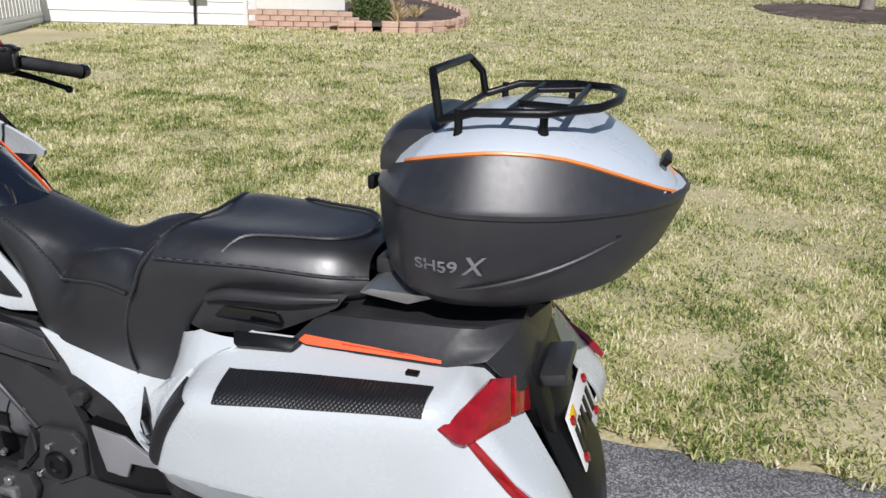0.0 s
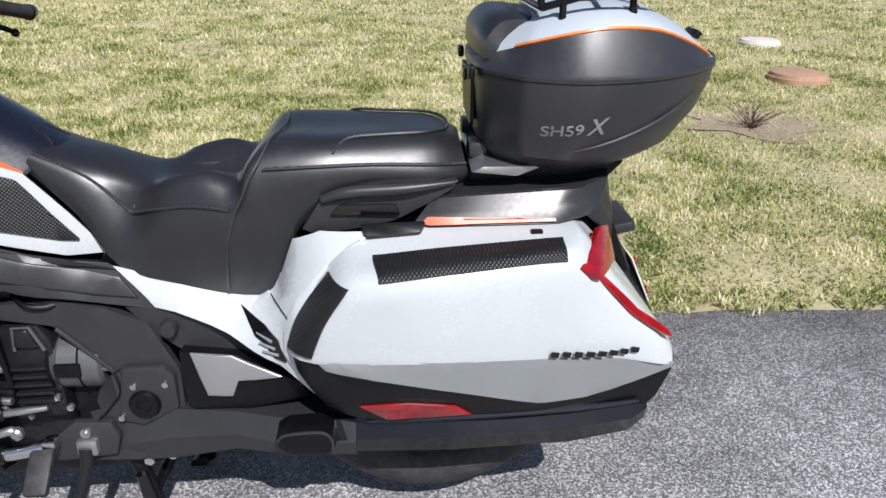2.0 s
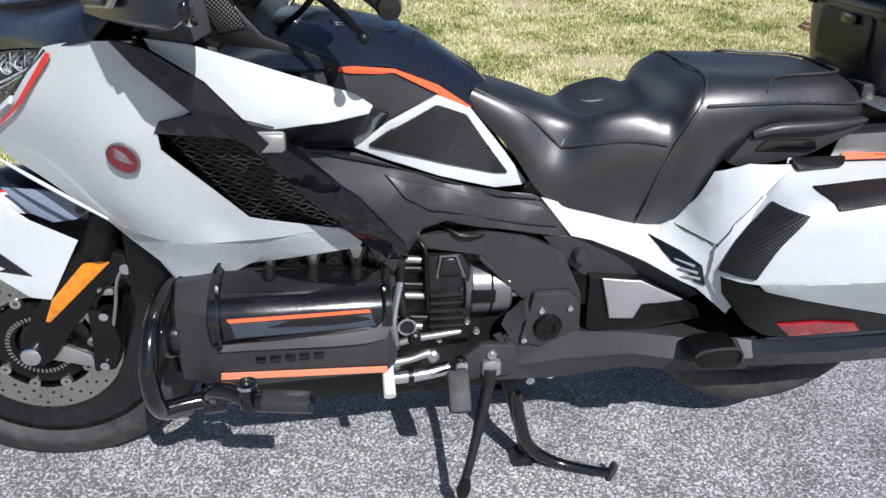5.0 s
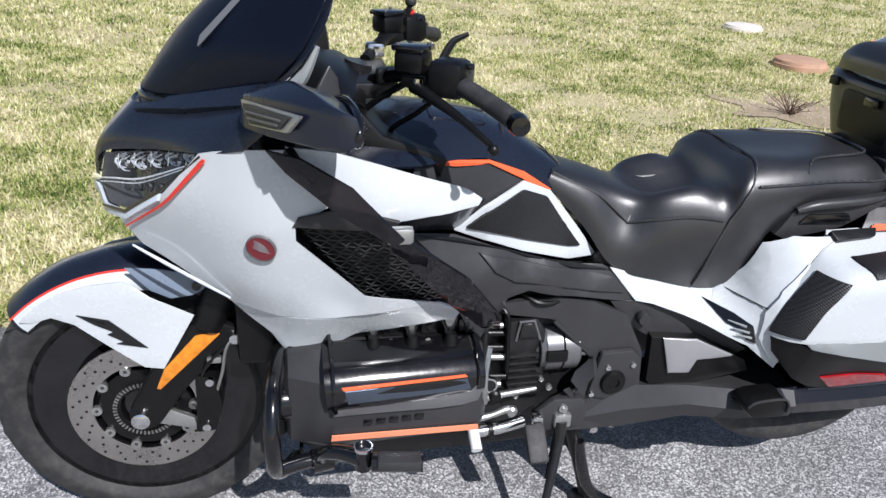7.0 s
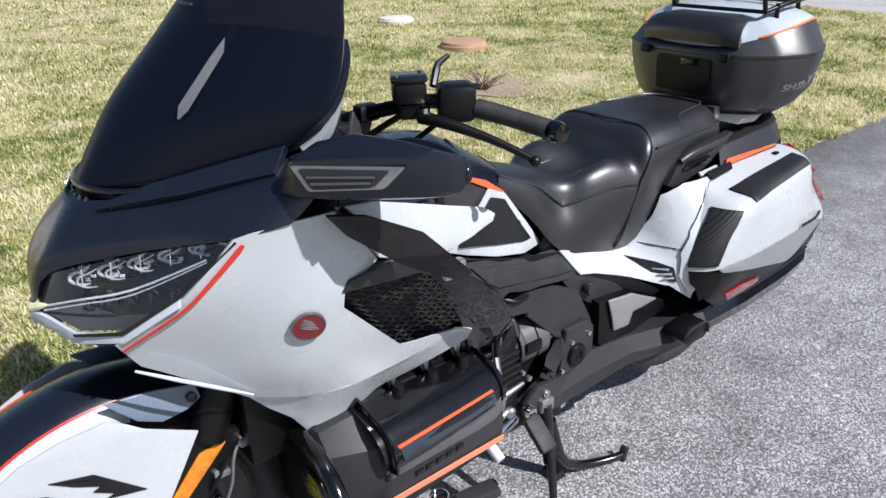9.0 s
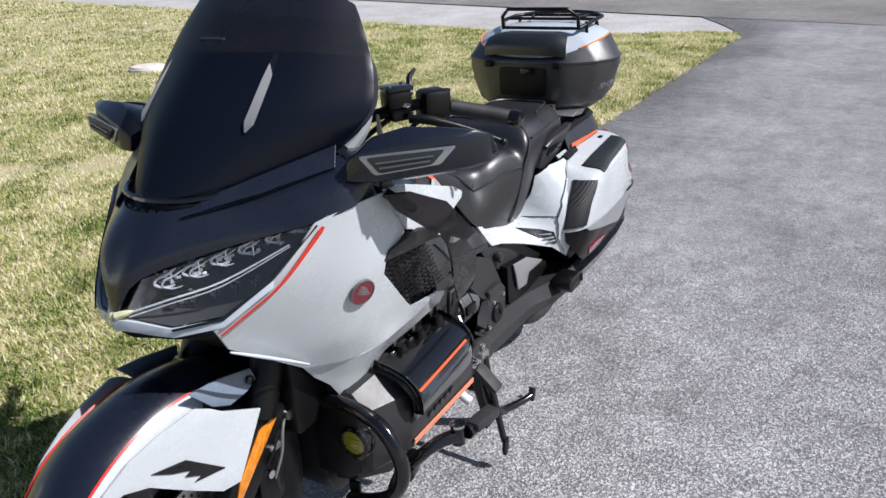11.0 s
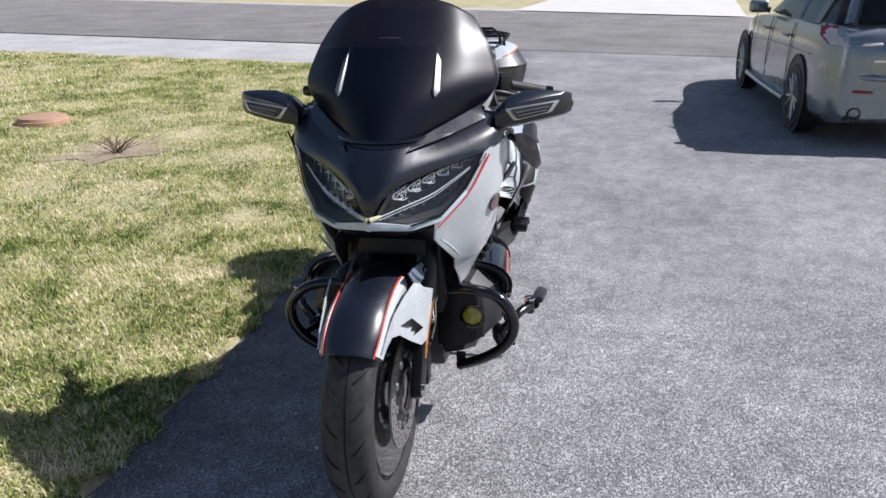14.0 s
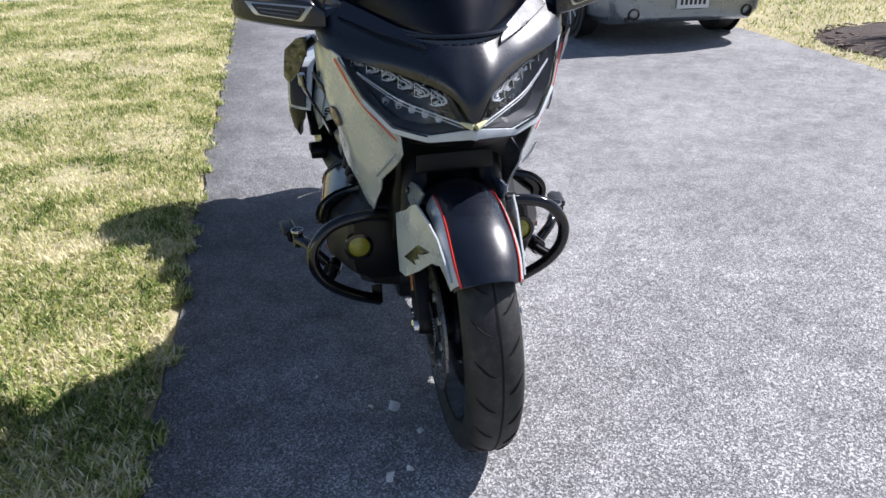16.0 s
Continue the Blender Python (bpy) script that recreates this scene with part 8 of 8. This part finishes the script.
for x in (0.0, 2.64):
    for s in (1, -1):
        car_wheel(x, s)
for s in (1, -1):
    lampp = [(-0.700, s * 0.40, 0.865), (-0.690, s * 0.52, 0.915), (-0.60, s * 0.70, 0.950), (-0.46, s * 0.79, 0.945), (-0.50, s * 0.795, 0.87), (-0.64, s * 0.765, 0.82), (-0.745, s * 0.58, 0.805), (-0.765, s * 0.40, 0.825)]
    bm = panel([(x, y, z) for x, y, z in lampp], 0.012, 0.004, axis=0, side=-1, step=0.06, off=0.028)
    tl = part("tail_lamp", bm, LAMP_PALE, car, "pale clear tail lamp with a red corner")
    part("red_section", panel([(-0.60, s * 0.70, 0.950), (-0.46, s * 0.79, 0.945), (-0.50, s * 0.795, 0.87), (-0.64, s * 0.765, 0.82), (-0.665, s * 0.71, 0.825), (-0.62, s * 0.69, 0.930)], 0.006, 0.002, axis=0, side=-1, step=0.06, off=0.034), RED_LENS, tl)
    part("rear_reflector", tube([(-0.806, s * 0.42, 0.462), (-0.792, s * 0.54, 0.466), (-0.745, s * 0.65, 0.474)], [0.010, 0.016, 0.012], n=8), RED_LENS, car, "slim red bumper reflector")
    part("exhaust_pipe", lathe([(0.030, 0.10), (0.048, 0.10), (0.052, 0.0), (0.050, -0.012), (0.040, -0.012), (0.038, 0.10)], (-0.800, s * 0.53, 0.292), n=20, axis=0, closed=True), DARK_ALLOY, car)
    part("exhaust_inside", lathe([(0.0, 0.05), (0.040, 0.05), (0.040, 0.06), (0.0, 0.06)], (-0.800, s * 0.53, 0.292), n=16, axis=0), CAR_BLACK, car)
    part("pipe_recess", block((-0.735, s * 0.53, 0.285), (0.09, 0.15, 0.12), 0.03), CAR_BLACK, car)
    part("sill", tube([(0.36, s * 0.792, 0.225), (1.3, s * 0.800, 0.220), (2.24, s * 0.790, 0.225)], 0.035, n=10), CAR_PAINT, car)
    part("sill_line", tube([(0.38, s * 0.815, 0.262), (1.3, s * 0.824, 0.258), (2.22, s * 0.812, 0.262)], 0.005, n=6), CAR_BLACK, car)
    for x in (0.50, 1.42):
        part("door_handle", tube([(x, s * 0.800, 0.775), (x + 0.05, s * 0.822, 0.785), (x + 0.14, s * 0.822, 0.788), (x + 0.19, s * 0.800, 0.78)], 0.011, n=8), CAR_PAINT, car)
    for x in (0.42, 1.36, 2.2):
        part("door_gap", tube([(x, s * 0.795, 0.32), (x - 0.02, s * 0.803, 0.55), (x - 0.02, s * 0.790, 0.80), (x, s * 0.765, 0.90)], 0.004, n=5), CAR_BLACK, car)
    part("door_mirror", block((1.72, s * 0.86, 0.98), (0.10, 0.19, 0.13), 0.035, segs=3), CAR_PAINT, car)
    part("mirror_stem", bar((1.70, s * 0.74, 0.94), (1.71, s * 0.80, 0.955), 0.03, n=10), CAR_BLACK, car)
    part("flank_line", tube([(-0.3, s * 0.795, 0.70), (0.8, s * 0.803, 0.68), (2.3, s * 0.795, 0.62)], 0.006, n=6), CAR_PAINT, car)
part("hatch_gap", tube([(-0.700, 0.66, 0.86), (-0.765, 0.56, 0.745), (-0.785, 0.50, 0.63), (-0.80, 0.40, 0.59), (-0.812, 0.0, 0.585), (-0.80, -0.40, 0.59), (-0.785, -0.50, 0.63), (-0.765, -0.56, 0.745), (-0.700, -0.66, 0.86)], 0.007, n=6), CAR_BLACK, car)
part("bumper_step", tube([(-0.66, 0.73, 0.60), (-0.79, 0.50, 0.575), (-0.825, 0.0, 0.57), (-0.79, -0.50, 0.575), (-0.66, -0.73, 0.60)], [0.01, 0.022, 0.026, 0.022, 0.01], n=10), CAR_PAINT, car)
part("hatch_handle", block((-0.806, 0, 0.655), (0.012, 0.36, 0.014), 0.004), CHROME, car)
part("rear_spoiler", block((-0.50, 0, 1.315), (0.16, 1.0, 0.035), 0.014), CAR_PAINT, car)
part("rear_window", panel([(-0.70, 0.56, 0.97), (-0.56, 0.48, 1.24), (-0.56, -0.48, 1.24), (-0.70, -0.56, 0.97)], 0.006, 0.001, axis=2, side=1, step=0.2, off=0.012), CAR_GLASS, car)
cp = part("number_plate", block((-0.818, 0, 0.405), (0.006, 0.30, 0.150), 0.002), PLATE_WHITE, car, "white licence plate with dark bars")
for k in range(6):
    part("plate_bar", block((-0.822, 0.105 - 0.042 * k, 0.392), (0.003, 0.024, 0.062), 0.0008), CAR_BLACK, cp)
part("plate_frame", block((-0.822, 0, 0.468), (0.004, 0.29, 0.018), 0.001), CAR_BLACK, cp)
part("maker_badge", lathe([(0.030, 0.0), (0.045, 0.0), (0.045, -0.008), (0.030, -0.008)], (-0.802, 0, 0.79), n=24, axis=0, closed=True), CHROME, car)
part("model_bars", block((-0.800, 0.40, 0.70), (0.006, 0.10, 0.02), 0.002), CHROME, car)

# ---- lawn things ----
CLAY = pbr("terracotta_lid", (0.42, 0.25, 0.16), 0.7, vary=0.25, scale=14, dust=0.5)
PALE_STONE = pbr("pale_cap_concrete", (0.62, 0.58, 0.52), 0.8, vary=0.15, scale=14)


def lid(name, x, y, r, h, mat, label):
    z = lawn_z(x, y)
    bm = lathe([(0.0, h), (r * 0.82, h), (r * 0.92, h * 0.9), (r * 0.95, h * 0.55), (r, h * 0.5), (r, -0.05), (0.0, -0.05)], (0, 0, 0), n=32, axis=2)
    ob = finish(name, bm, mat)
    ob.location = (x, y, z)
    return tagged(ob, label, "lid")


lid("drain_lid", -4.74, -4.63, 0.235, 0.075, CLAY, "round faded terracotta drain lid set in the lawn")
lid("well_cap", -5.25, -6.48, 0.21, 0.055, PALE_STONE, "round pale concrete well cap set in the lawn")
bm = bmesh.new()
bmesh.ops.create_circle(bm, cap_ends=True, segments=60, radius=0.62)
for v in bm.verts:
    k = 0.75 + 0.75 * noise.noise(v.co * 3.1)
    v.co.x, v.co.y = v.co.x * k, v.co.y * k * 0.8
ob = finish("soil_patch", bm, SOIL)
ob.location = (-3.78, -3.27, lawn_z(-3.78, -3.27) + 0.006)
tagged(ob, "bare soil patch in the lawn", "soil", kind="structure")
TWIG = pbr("dry_twig_bark", (0.16, 0.11, 0.08), 0.9, vary=0.3)


def twiggy(name, x, y, z, n, h, spread, mat, label, category, thick=0.004):
    """A leafless shrub: forked stems from one root."""
    r = random.Random(int(abs(x * 100)))
    bm = bmesh.new()
    for k in range(n):
        a = r.uniform(0, 2 * math.pi)
        s = r.uniform(0.1, 1.0) * spread
        hh = h * r.uniform(0.5, 1.0)
        p0 = Vector((r.uniform(-0.1, 0.1) * spread, r.uniform(-0.1, 0.1) * spread, 0))
        p1 = p0 + Vector((math.cos(a) * s * 0.4, math.sin(a) * s * 0.4, hh * 0.5))
        p2 = p0 + Vector((math.cos(a) * s, math.sin(a) * s, hh))
        tube([p0, p1, p2], [thick * 1.6, thick, thick * 0.4], n=5, bm=bm, smooth=2)
        for j in range(3):
            b = a + r.uniform(-1.2, 1.2)
            q = p1.lerp(p2, r.uniform(0.1, 0.8))
            l = hh * r.uniform(0.15, 0.4)
            tube([q, q + Vector((math.cos(b) * l * 0.7, math.sin(b) * l * 0.7, l * 0.7))], [thick * 0.7, thick * 0.25], n=4, bm=bm, smooth=1)
    ob = finish(name, bm, mat)
    ob.location = (x, y, z)
    return tagged(ob, label, category)


twiggy("dead_plant", -3.74, -3.22, lawn_z(-3.74, -3.22), 26, 0.16, 0.24, TWIG, "low dead leafless plant in the bare soil", "plant", 0.003)

# mulch bed with a bare shrub on the far side of the driveway
def mulch_bed(name, cx, cy, rx, ry, label):
    r = random.Random(5)
    bm = bmesh.new()
    n = 40
    rings = []
    for q, h in ((1.0, 0.0), (0.85, 0.03), (0.5, 0.06), (0.05, 0.07)):
        ring = []
        for k in range(n):
            a = 2 * math.pi * k / n
            w = 1 + 0.08 * noise.noise(Vector((math.cos(a) * 2, math.sin(a) * 2, cx)))
            x, y = rx * q * w * math.cos(a), ry * q * w * math.sin(a)
            ring.append((x, y, lawn_z(cx + x, cy + y) + h + 0.012 * r.random()))
        rings.append(ring)
    loft(rings, bm=bm)
    ob = finish(name, bm, MULCH)
    ob.location = (cx, cy, 0)
    tagged(ob, label, "mulch", kind="structure")
    chips = bmesh.new()
    for k in range(500):
        a, q = r.uniform(0, 2 * math.pi), math.sqrt(r.random())
        x, y = rx * q * math.cos(a) * 1.04, ry * q * math.sin(a) * 1.04
        m = Matrix.Rotation(r.uniform(0, 3.1), 4, "Z") @ Matrix.Rotation(r.uniform(-0.5, 0.5), 4, "X")
        s = r.uniform(0.6, 1.6) * (rx + ry) / 2.0
        block((x, y, lawn_z(cx + x, cy + y) + 0.02 + 0.06 * (1 - q)), (0.05 * s, 0.014 * s, 0.008), 0, m, chips)
    c = finish("wood_chips", chips, pbr("wood_chip", (0.15, 0.11, 0.085), 0.9, vary=0.5, scale=3))
    c.location = (cx, cy, 0)
    tagged(c, "loose brown wood chips on the mulch", "chips", kind="stuff")


mulch_bed("mulch_bed", -4.1, 5.30, 1.0, 1.05, "brown wood mulch bed beside the driveway")
twiggy("bare_shrub", -4.1, 5.30, lawn_z(-4.1, 5.30), 70, 1.0, 0.55, TWIG, "bare brown shrub in the mulch bed", "shrub", 0.007)
mulch_bed("tree_ring", -7.0, -24.2, 2.6, 4.6, "dark mulch ring round the young tree")

BARK = pbr("grey_tree_bark", (0.24, 0.21, 0.18), 0.9, vary=0.35, scale=6, bump=0.8, bscale=40)


def tree(x, y, h, label):
    r = random.Random(11)
    root = thing("tree", label, "tree", (x, y, lawn_z(x, y)))
    part("trunk", tube([(0, 0, -0.1), (0.02, 0.02, h * 0.15), (0.06, -0.03, h * 0.4), (0.0, 0.0, h * 0.95)], [0.24, 0.18, 0.14, 0.03], n=14), BARK, root)
    for k in range(14):
        z = h * r.uniform(0.3, 0.85)
        a = r.uniform(0, 2 * math.pi)
        l = h * r.uniform(0.2, 0.4)
        bm = bmesh.new()
        p = [Vector((0.03, 0, z)), Vector((math.cos(a) * l * 0.5, math.sin(a) * l * 0.5, z + l * 0.35)), Vector((math.cos(a) * l, math.sin(a) * l, z + l * 0.9))]
        tube(p, [0.05, 0.03, 0.008], n=6, bm=bm, smooth=2)
        for j in range(6):
            b = a + r.uniform(-1.3, 1.3)
            q = p[1].lerp(p[2], r.uniform(0, 0.9))
            m = l * r.uniform(0.2, 0.5)
            tube([q, q + Vector((math.cos(b) * m, math.sin(b) * m, m * 0.8))], [0.014, 0.004], n=5, bm=bm, smooth=1)
        part("limb", bm, BARK, root)
    return root


tree(-7.6, -25.2, 6.0, "bare young tree with grey bark in a mulch ring")

# ---- house across the lawn ----
SIDING = pbr("white_vinyl_siding", (0.78, 0.78, 0.76), 0.45, vary=0.03, dust=0.05)
TAN_BRICK = pbr("tan_stone_block", (0.50, 0.34, 0.26), 0.85, vary=0.3, scale=6, bump=0.5, bscale=60)
house = thing("house", "white vinyl-sided house with a tan stone base", "house")
HA, HB = Vector((8.1, -9.75, 0)), Vector((4.95, -11.3, 0))
hd = (HB - HA).normalized()
hn = Vector((-hd.y, hd.x, 0))
if hn.y > 0:
    hn = -hn


def wall_box(name, a, b, z0, z1, depth, mat, parent, bev=0.01):
    d = (b - a)
    m = Matrix.Rotation(math.atan2(d.y, d.x), 4, "Z")
    c = (a + b) / 2 + hn * depth / 2 + Vector((0, 0, (z0 + z1) / 2))
    return part(name, block(c, (d.length, depth, z1 - z0), bev, m), mat, parent)


hz = lawn_z(6.5, -10.5) - 0.03
wall_box("wall", HA - hd * 0.6, HB, hz, hz + 3.0, 0.3, SIDING, house)
for k in range(14):
    z = hz + 0.06 + 0.19 * k
    a, b = HA - hd * 0.6 - hn * 0.004, HB - hn * 0.004
    rings = [[p - hn * 0.018 + Vector((0, 0, z)), p - hn * 0.002 + Vector((0, 0, z + 0.185)), p + hn * 0.02 + Vector((0, 0, z + 0.185)), p + hn * 0.02 + Vector((0, 0, z))] for p in (a, b)]
    part("siding_board", loft(rings), SIDING, house)
part("corner_post", block(HB - hn * 0.02 + Vector((0, 0, hz + 1.5)), (0.10, 0.10, 3.0), 0.008, Matrix.Rotation(math.atan2(hd.y, hd.x), 4, "Z")), SIDING, house)
HC = HB + hd * 1.55 + hn * 0.1
wall_box("porch_wall", HB + hd * 0.05 - hn * 0.35, HC - hn * 0.35, hz + 0.36, hz + 3.0, 0.3, SIDING, house)
wall_box("porch_base", HB + hd * 0.05 - hn * 0.30, HC - hn * 0.30, hz - 0.05, hz + 0.33, 0.3, TAN_BRICK, house)
rb = random.Random(4)
blk = bmesh.new()
block((0, 0, 0), (0.245, 0.05, 0.085), 0.008, None, blk)
bme = bpy.data.meshes.new("stone_block")
blk.to_mesh(bme)
blk.free()
bme.materials.append(TAN_BRICK)
for row in range(4):
    for k in range(7):
        p = HB + hd * (0.15 + 0.255 * k - (0.12 if row % 2 else 0)) - hn * (0.31 + 0.01 * rb.random()) + Vector((0, 0, hz + 0.03 + 0.092 * row))
        o = new("stone_block", bme)
        o.parent = house
        o.matrix_local = Matrix.Translation(p) @ Matrix.Rotation(math.atan2(hd.y, hd.x), 4, "Z")
gp = HB - hd * 0.95 - hn * 0.10
part("meter_box", block(gp + Vector((0, 0, hz + 0.75)), (0.30, 0.16, 0.45), 0.02, Matrix.Rotation(math.atan2(hd.y, hd.x), 4, "Z")), ALLOY, house, "grey meter box")
part("gas_pipe", tube([gp + Vector((0.05, 0, hz - 0.05)), gp + Vector((0.05, -0.02, hz + 0.3)), gp + Vector((0, 0, hz + 0.7))], 0.025, n=8), DARK_ALLOY, house)
part("downspout", block(HB - hd * 0.14 - hn * 0.05 + Vector((0, 0, hz + 1.4)), (0.07, 0.05, 2.7), 0.01, Matrix.Rotation(math.atan2(hd.y, hd.x), 4, "Z")), SIDING, house)

fence = thing("picket_fence", "white vinyl picket fence beside the house", "fence")
FA, FB = Vector((7.1, -7.6, 0)), Vector((8.1, -9.9, 0))
fd = (FB - FA)
ang = math.atan2(fd.y, fd.x)
fz = lawn_z(7.6, -9.0)
for k in range(19):
    c = FA.lerp(FB, k / 18)
    part("picket", block(c + Vector((0, 0, fz + 0.62)), (0.075, 0.022, 1.15), 0.004, Matrix.Rotation(ang, 4, "Z")), SIDING, fence)
for z in (0.14, 1.0):
    part("rail", block((FA + FB) / 2 + Vector((0, 0, fz + z)), (fd.length + 0.1, 0.05, 0.10), 0.006, Matrix.Rotation(ang, 4, "Z")), SIDING, fence)
part("bottom_board", block((FA + FB) / 2 + Vector((0, 0, fz + 0.05)), (fd.length + 0.1, 0.05, 0.16), 0.006, Matrix.Rotation(ang, 4, "Z")), SIDING, fence)
part("post", block(FB + Vector((0, 0, fz + 0.65)), (0.12, 0.12, 1.4), 0.01, Matrix.Rotation(ang, 4, "Z")), SIDING, fence)

# planted bed with an edging of tan blocks, each stone a thing
bedpts = [HC - hn * 0.75 - hd * 0.35, HC - hn * 0.75 + hd * 0.45, HC - hn * 0.65 + hd * 1.35, HC + hn * 0.1 + hd * 2.1, HC + hn * 1.8 + hd * 2.6, HC + hn * 4.5 + hd * 2.7, HC + hn * 8 + hd * 2.2]
line = smooth_line(bedpts, 6)
run = []
acc = 0.0
for a, b in zip(line, line[1:]):
    acc += (b - a).length
    if acc >= 0.30:
        run.append((b, math.atan2((b - a).y, (b - a).x)))
        acc = 0.0
esb = bmesh.new()
block((0, 0, 0), (0.285, 0.15, 0.10), 0.015, None, esb)
esm = bpy.data.meshes.new("edging_stone")
esb.to_mesh(esm)
esb.free()
esm.materials.append(TAN_BRICK)
for p, a in run:
    for lay in (0, 1):
        o = new("edging_stone", esm)
        q = p + Vector((rb.uniform(-0.02, 0.02), rb.uniform(-0.02, 0.02), lawn_z(p.x, p.y) + 0.04 + 0.10 * lay))
        o.matrix_world = Matrix.Translation(q) @ Matrix.Rotation(a + rb.uniform(-0.06, 0.06), 4, "Z")
        tagged(o, "tan concrete edging stone round the planted bed", "stone", "edging stones of the bed")
bm = bmesh.new()
f = bm.faces.new([bm.verts.new((p.x, p.y, lawn_z(p.x, p.y) + 0.10)) for p, a in run] + [bm.verts.new((*(HC + hn * 8 + hd * 0.2).xy, hz + 0.12)), bm.verts.new((*(HC + hn * 0.0).xy, hz + 0.12)), bm.verts.new((*(HC - hn * 0.5 - hd * 0.3).xy, hz + 0.10))])
bmesh.ops.triangulate(bm, faces=[f])
bm.normal_update()
if sum(f.normal.z for f in bm.faces) < 0:
    bmesh.ops.reverse_faces(bm, faces=bm.faces[:])
tagged(finish("planted_bed", bm, MULCH, smooth=False), "dark mulch in the planted bed by the house", "bed", kind="structure")
LEAF = pbr("evergreen_leaf", (0.075, 0.105, 0.025), 0.55, vary=0.5, scale=5)


def evergreen(c, rad, label):
    r = random.Random(int(c.x * 37))
    root = thing("shrub", label, "shrub", c)
    bm = bmesh.new()
    for k in range(2600):
        u, a = r.uniform(-0.2, 1.0), r.uniform(0, 2 * math.pi)
        q = math.sqrt(max(0.0, 1 - u * u)) * rad * r.uniform(0.75, 1.08)
        p = Vector((q * math.cos(a), q * math.sin(a), rad * 0.2 + u * rad * r.uniform(0.8, 1.1)))
        m = Matrix.Translation(p) @ Euler((r.uniform(0, 3), r.uniform(0, 3), r.uniform(0, 3))).to_matrix().to_4x4()
        w = 0.028
        vs = [bm.verts.new(m @ Vector(t)) for t in ((-w, 0, 0), (0, -w * 0.4, 0.004), (w, 0, 0), (0, w * 0.4, 0.004))]
        bm.faces.new(vs)
    part("foliage", bm, LEAF, root)
    part("stem", tube([(0, 0, -0.1), (0, 0, rad * 0.8)], [0.03, 0.015], n=6, smooth=1), TWIG, root)


evergreen(HC + hd * 0.55 + hn * 0.55 + Vector((0, 0, hz + 0.1)), 0.42, "clipped yellow-green evergreen shrub by the house")
evergreen(HC + hd * 0.75 + hn * 2.1 + Vector((0, 0, hz + 0.1)), 0.36, "small yellow-green evergreen shrub by the house")
STRAW = pbr("dry_straw_grass", (0.55, 0.42, 0.22), 0.8, vary=0.3)
for d, n_ in ((1.0, 0.2), (1.5, 1.4), (1.3, 3.0)):
    p = HC + hd * d + hn * n_
    twiggy("dry_tussock", p.x, p.y, hz + 0.11, 60, 0.30, 0.32, STRAW, "dry straw-coloured grass tussock in the bed", "plant", 0.006)

# mailbox post across the street
mb = thing("mailbox", "dark mailbox on a post across the street", "mailbox", (-33.0, -7.6, fall(-33.0)))
part("post", block((0, 0, 0.55), (0.12, 0.12, 1.1), 0.01), CAR_BLACK, mb)
part("box", block((0.1, 0, 1.2), (0.5, 0.2, 0.22), 0.06, segs=3), CAR_BLACK, mb)

# torn pale leaves lying by the front wheel
PAPER = pbr("pale_dry_leaf", (0.86, 0.84, 0.80), 0.8, vary=0.2)
for i, (x, y, r0) in enumerate(((-0.110, -0.20, 0.030), (-0.122, -0.265, 0.013), (0.010, -0.150, 0.016), (0.150, -0.200, 0.016), (0.168, -0.255, 0.024), (-0.30, -0.40, 0.008))):
    r = random.Random(i)
    bm = bmesh.new()
    ring = []
    for k in range(9):
        a = 2 * math.pi * k / 9
        q = r0 * r.uniform(0.45, 1.1)
        ring.append(bm.verts.new((q * math.cos(a), q * math.sin(a) * 0.7, 0.004 + 0.012 * r.random())))
    c = bm.verts.new((0, 0, 0.016))
    for k in range(9):
        bm.faces.new((ring[k], ring[(k + 1) % 9], c))
    shell(bm, 0.001, 0)
    ob = finish("leaf", bm, PAPER)
    ob.location = (x, y, 0.0)
    tagged(ob, "torn pale dry leaf on the asphalt", "leaf", "leaves by the front wheel")
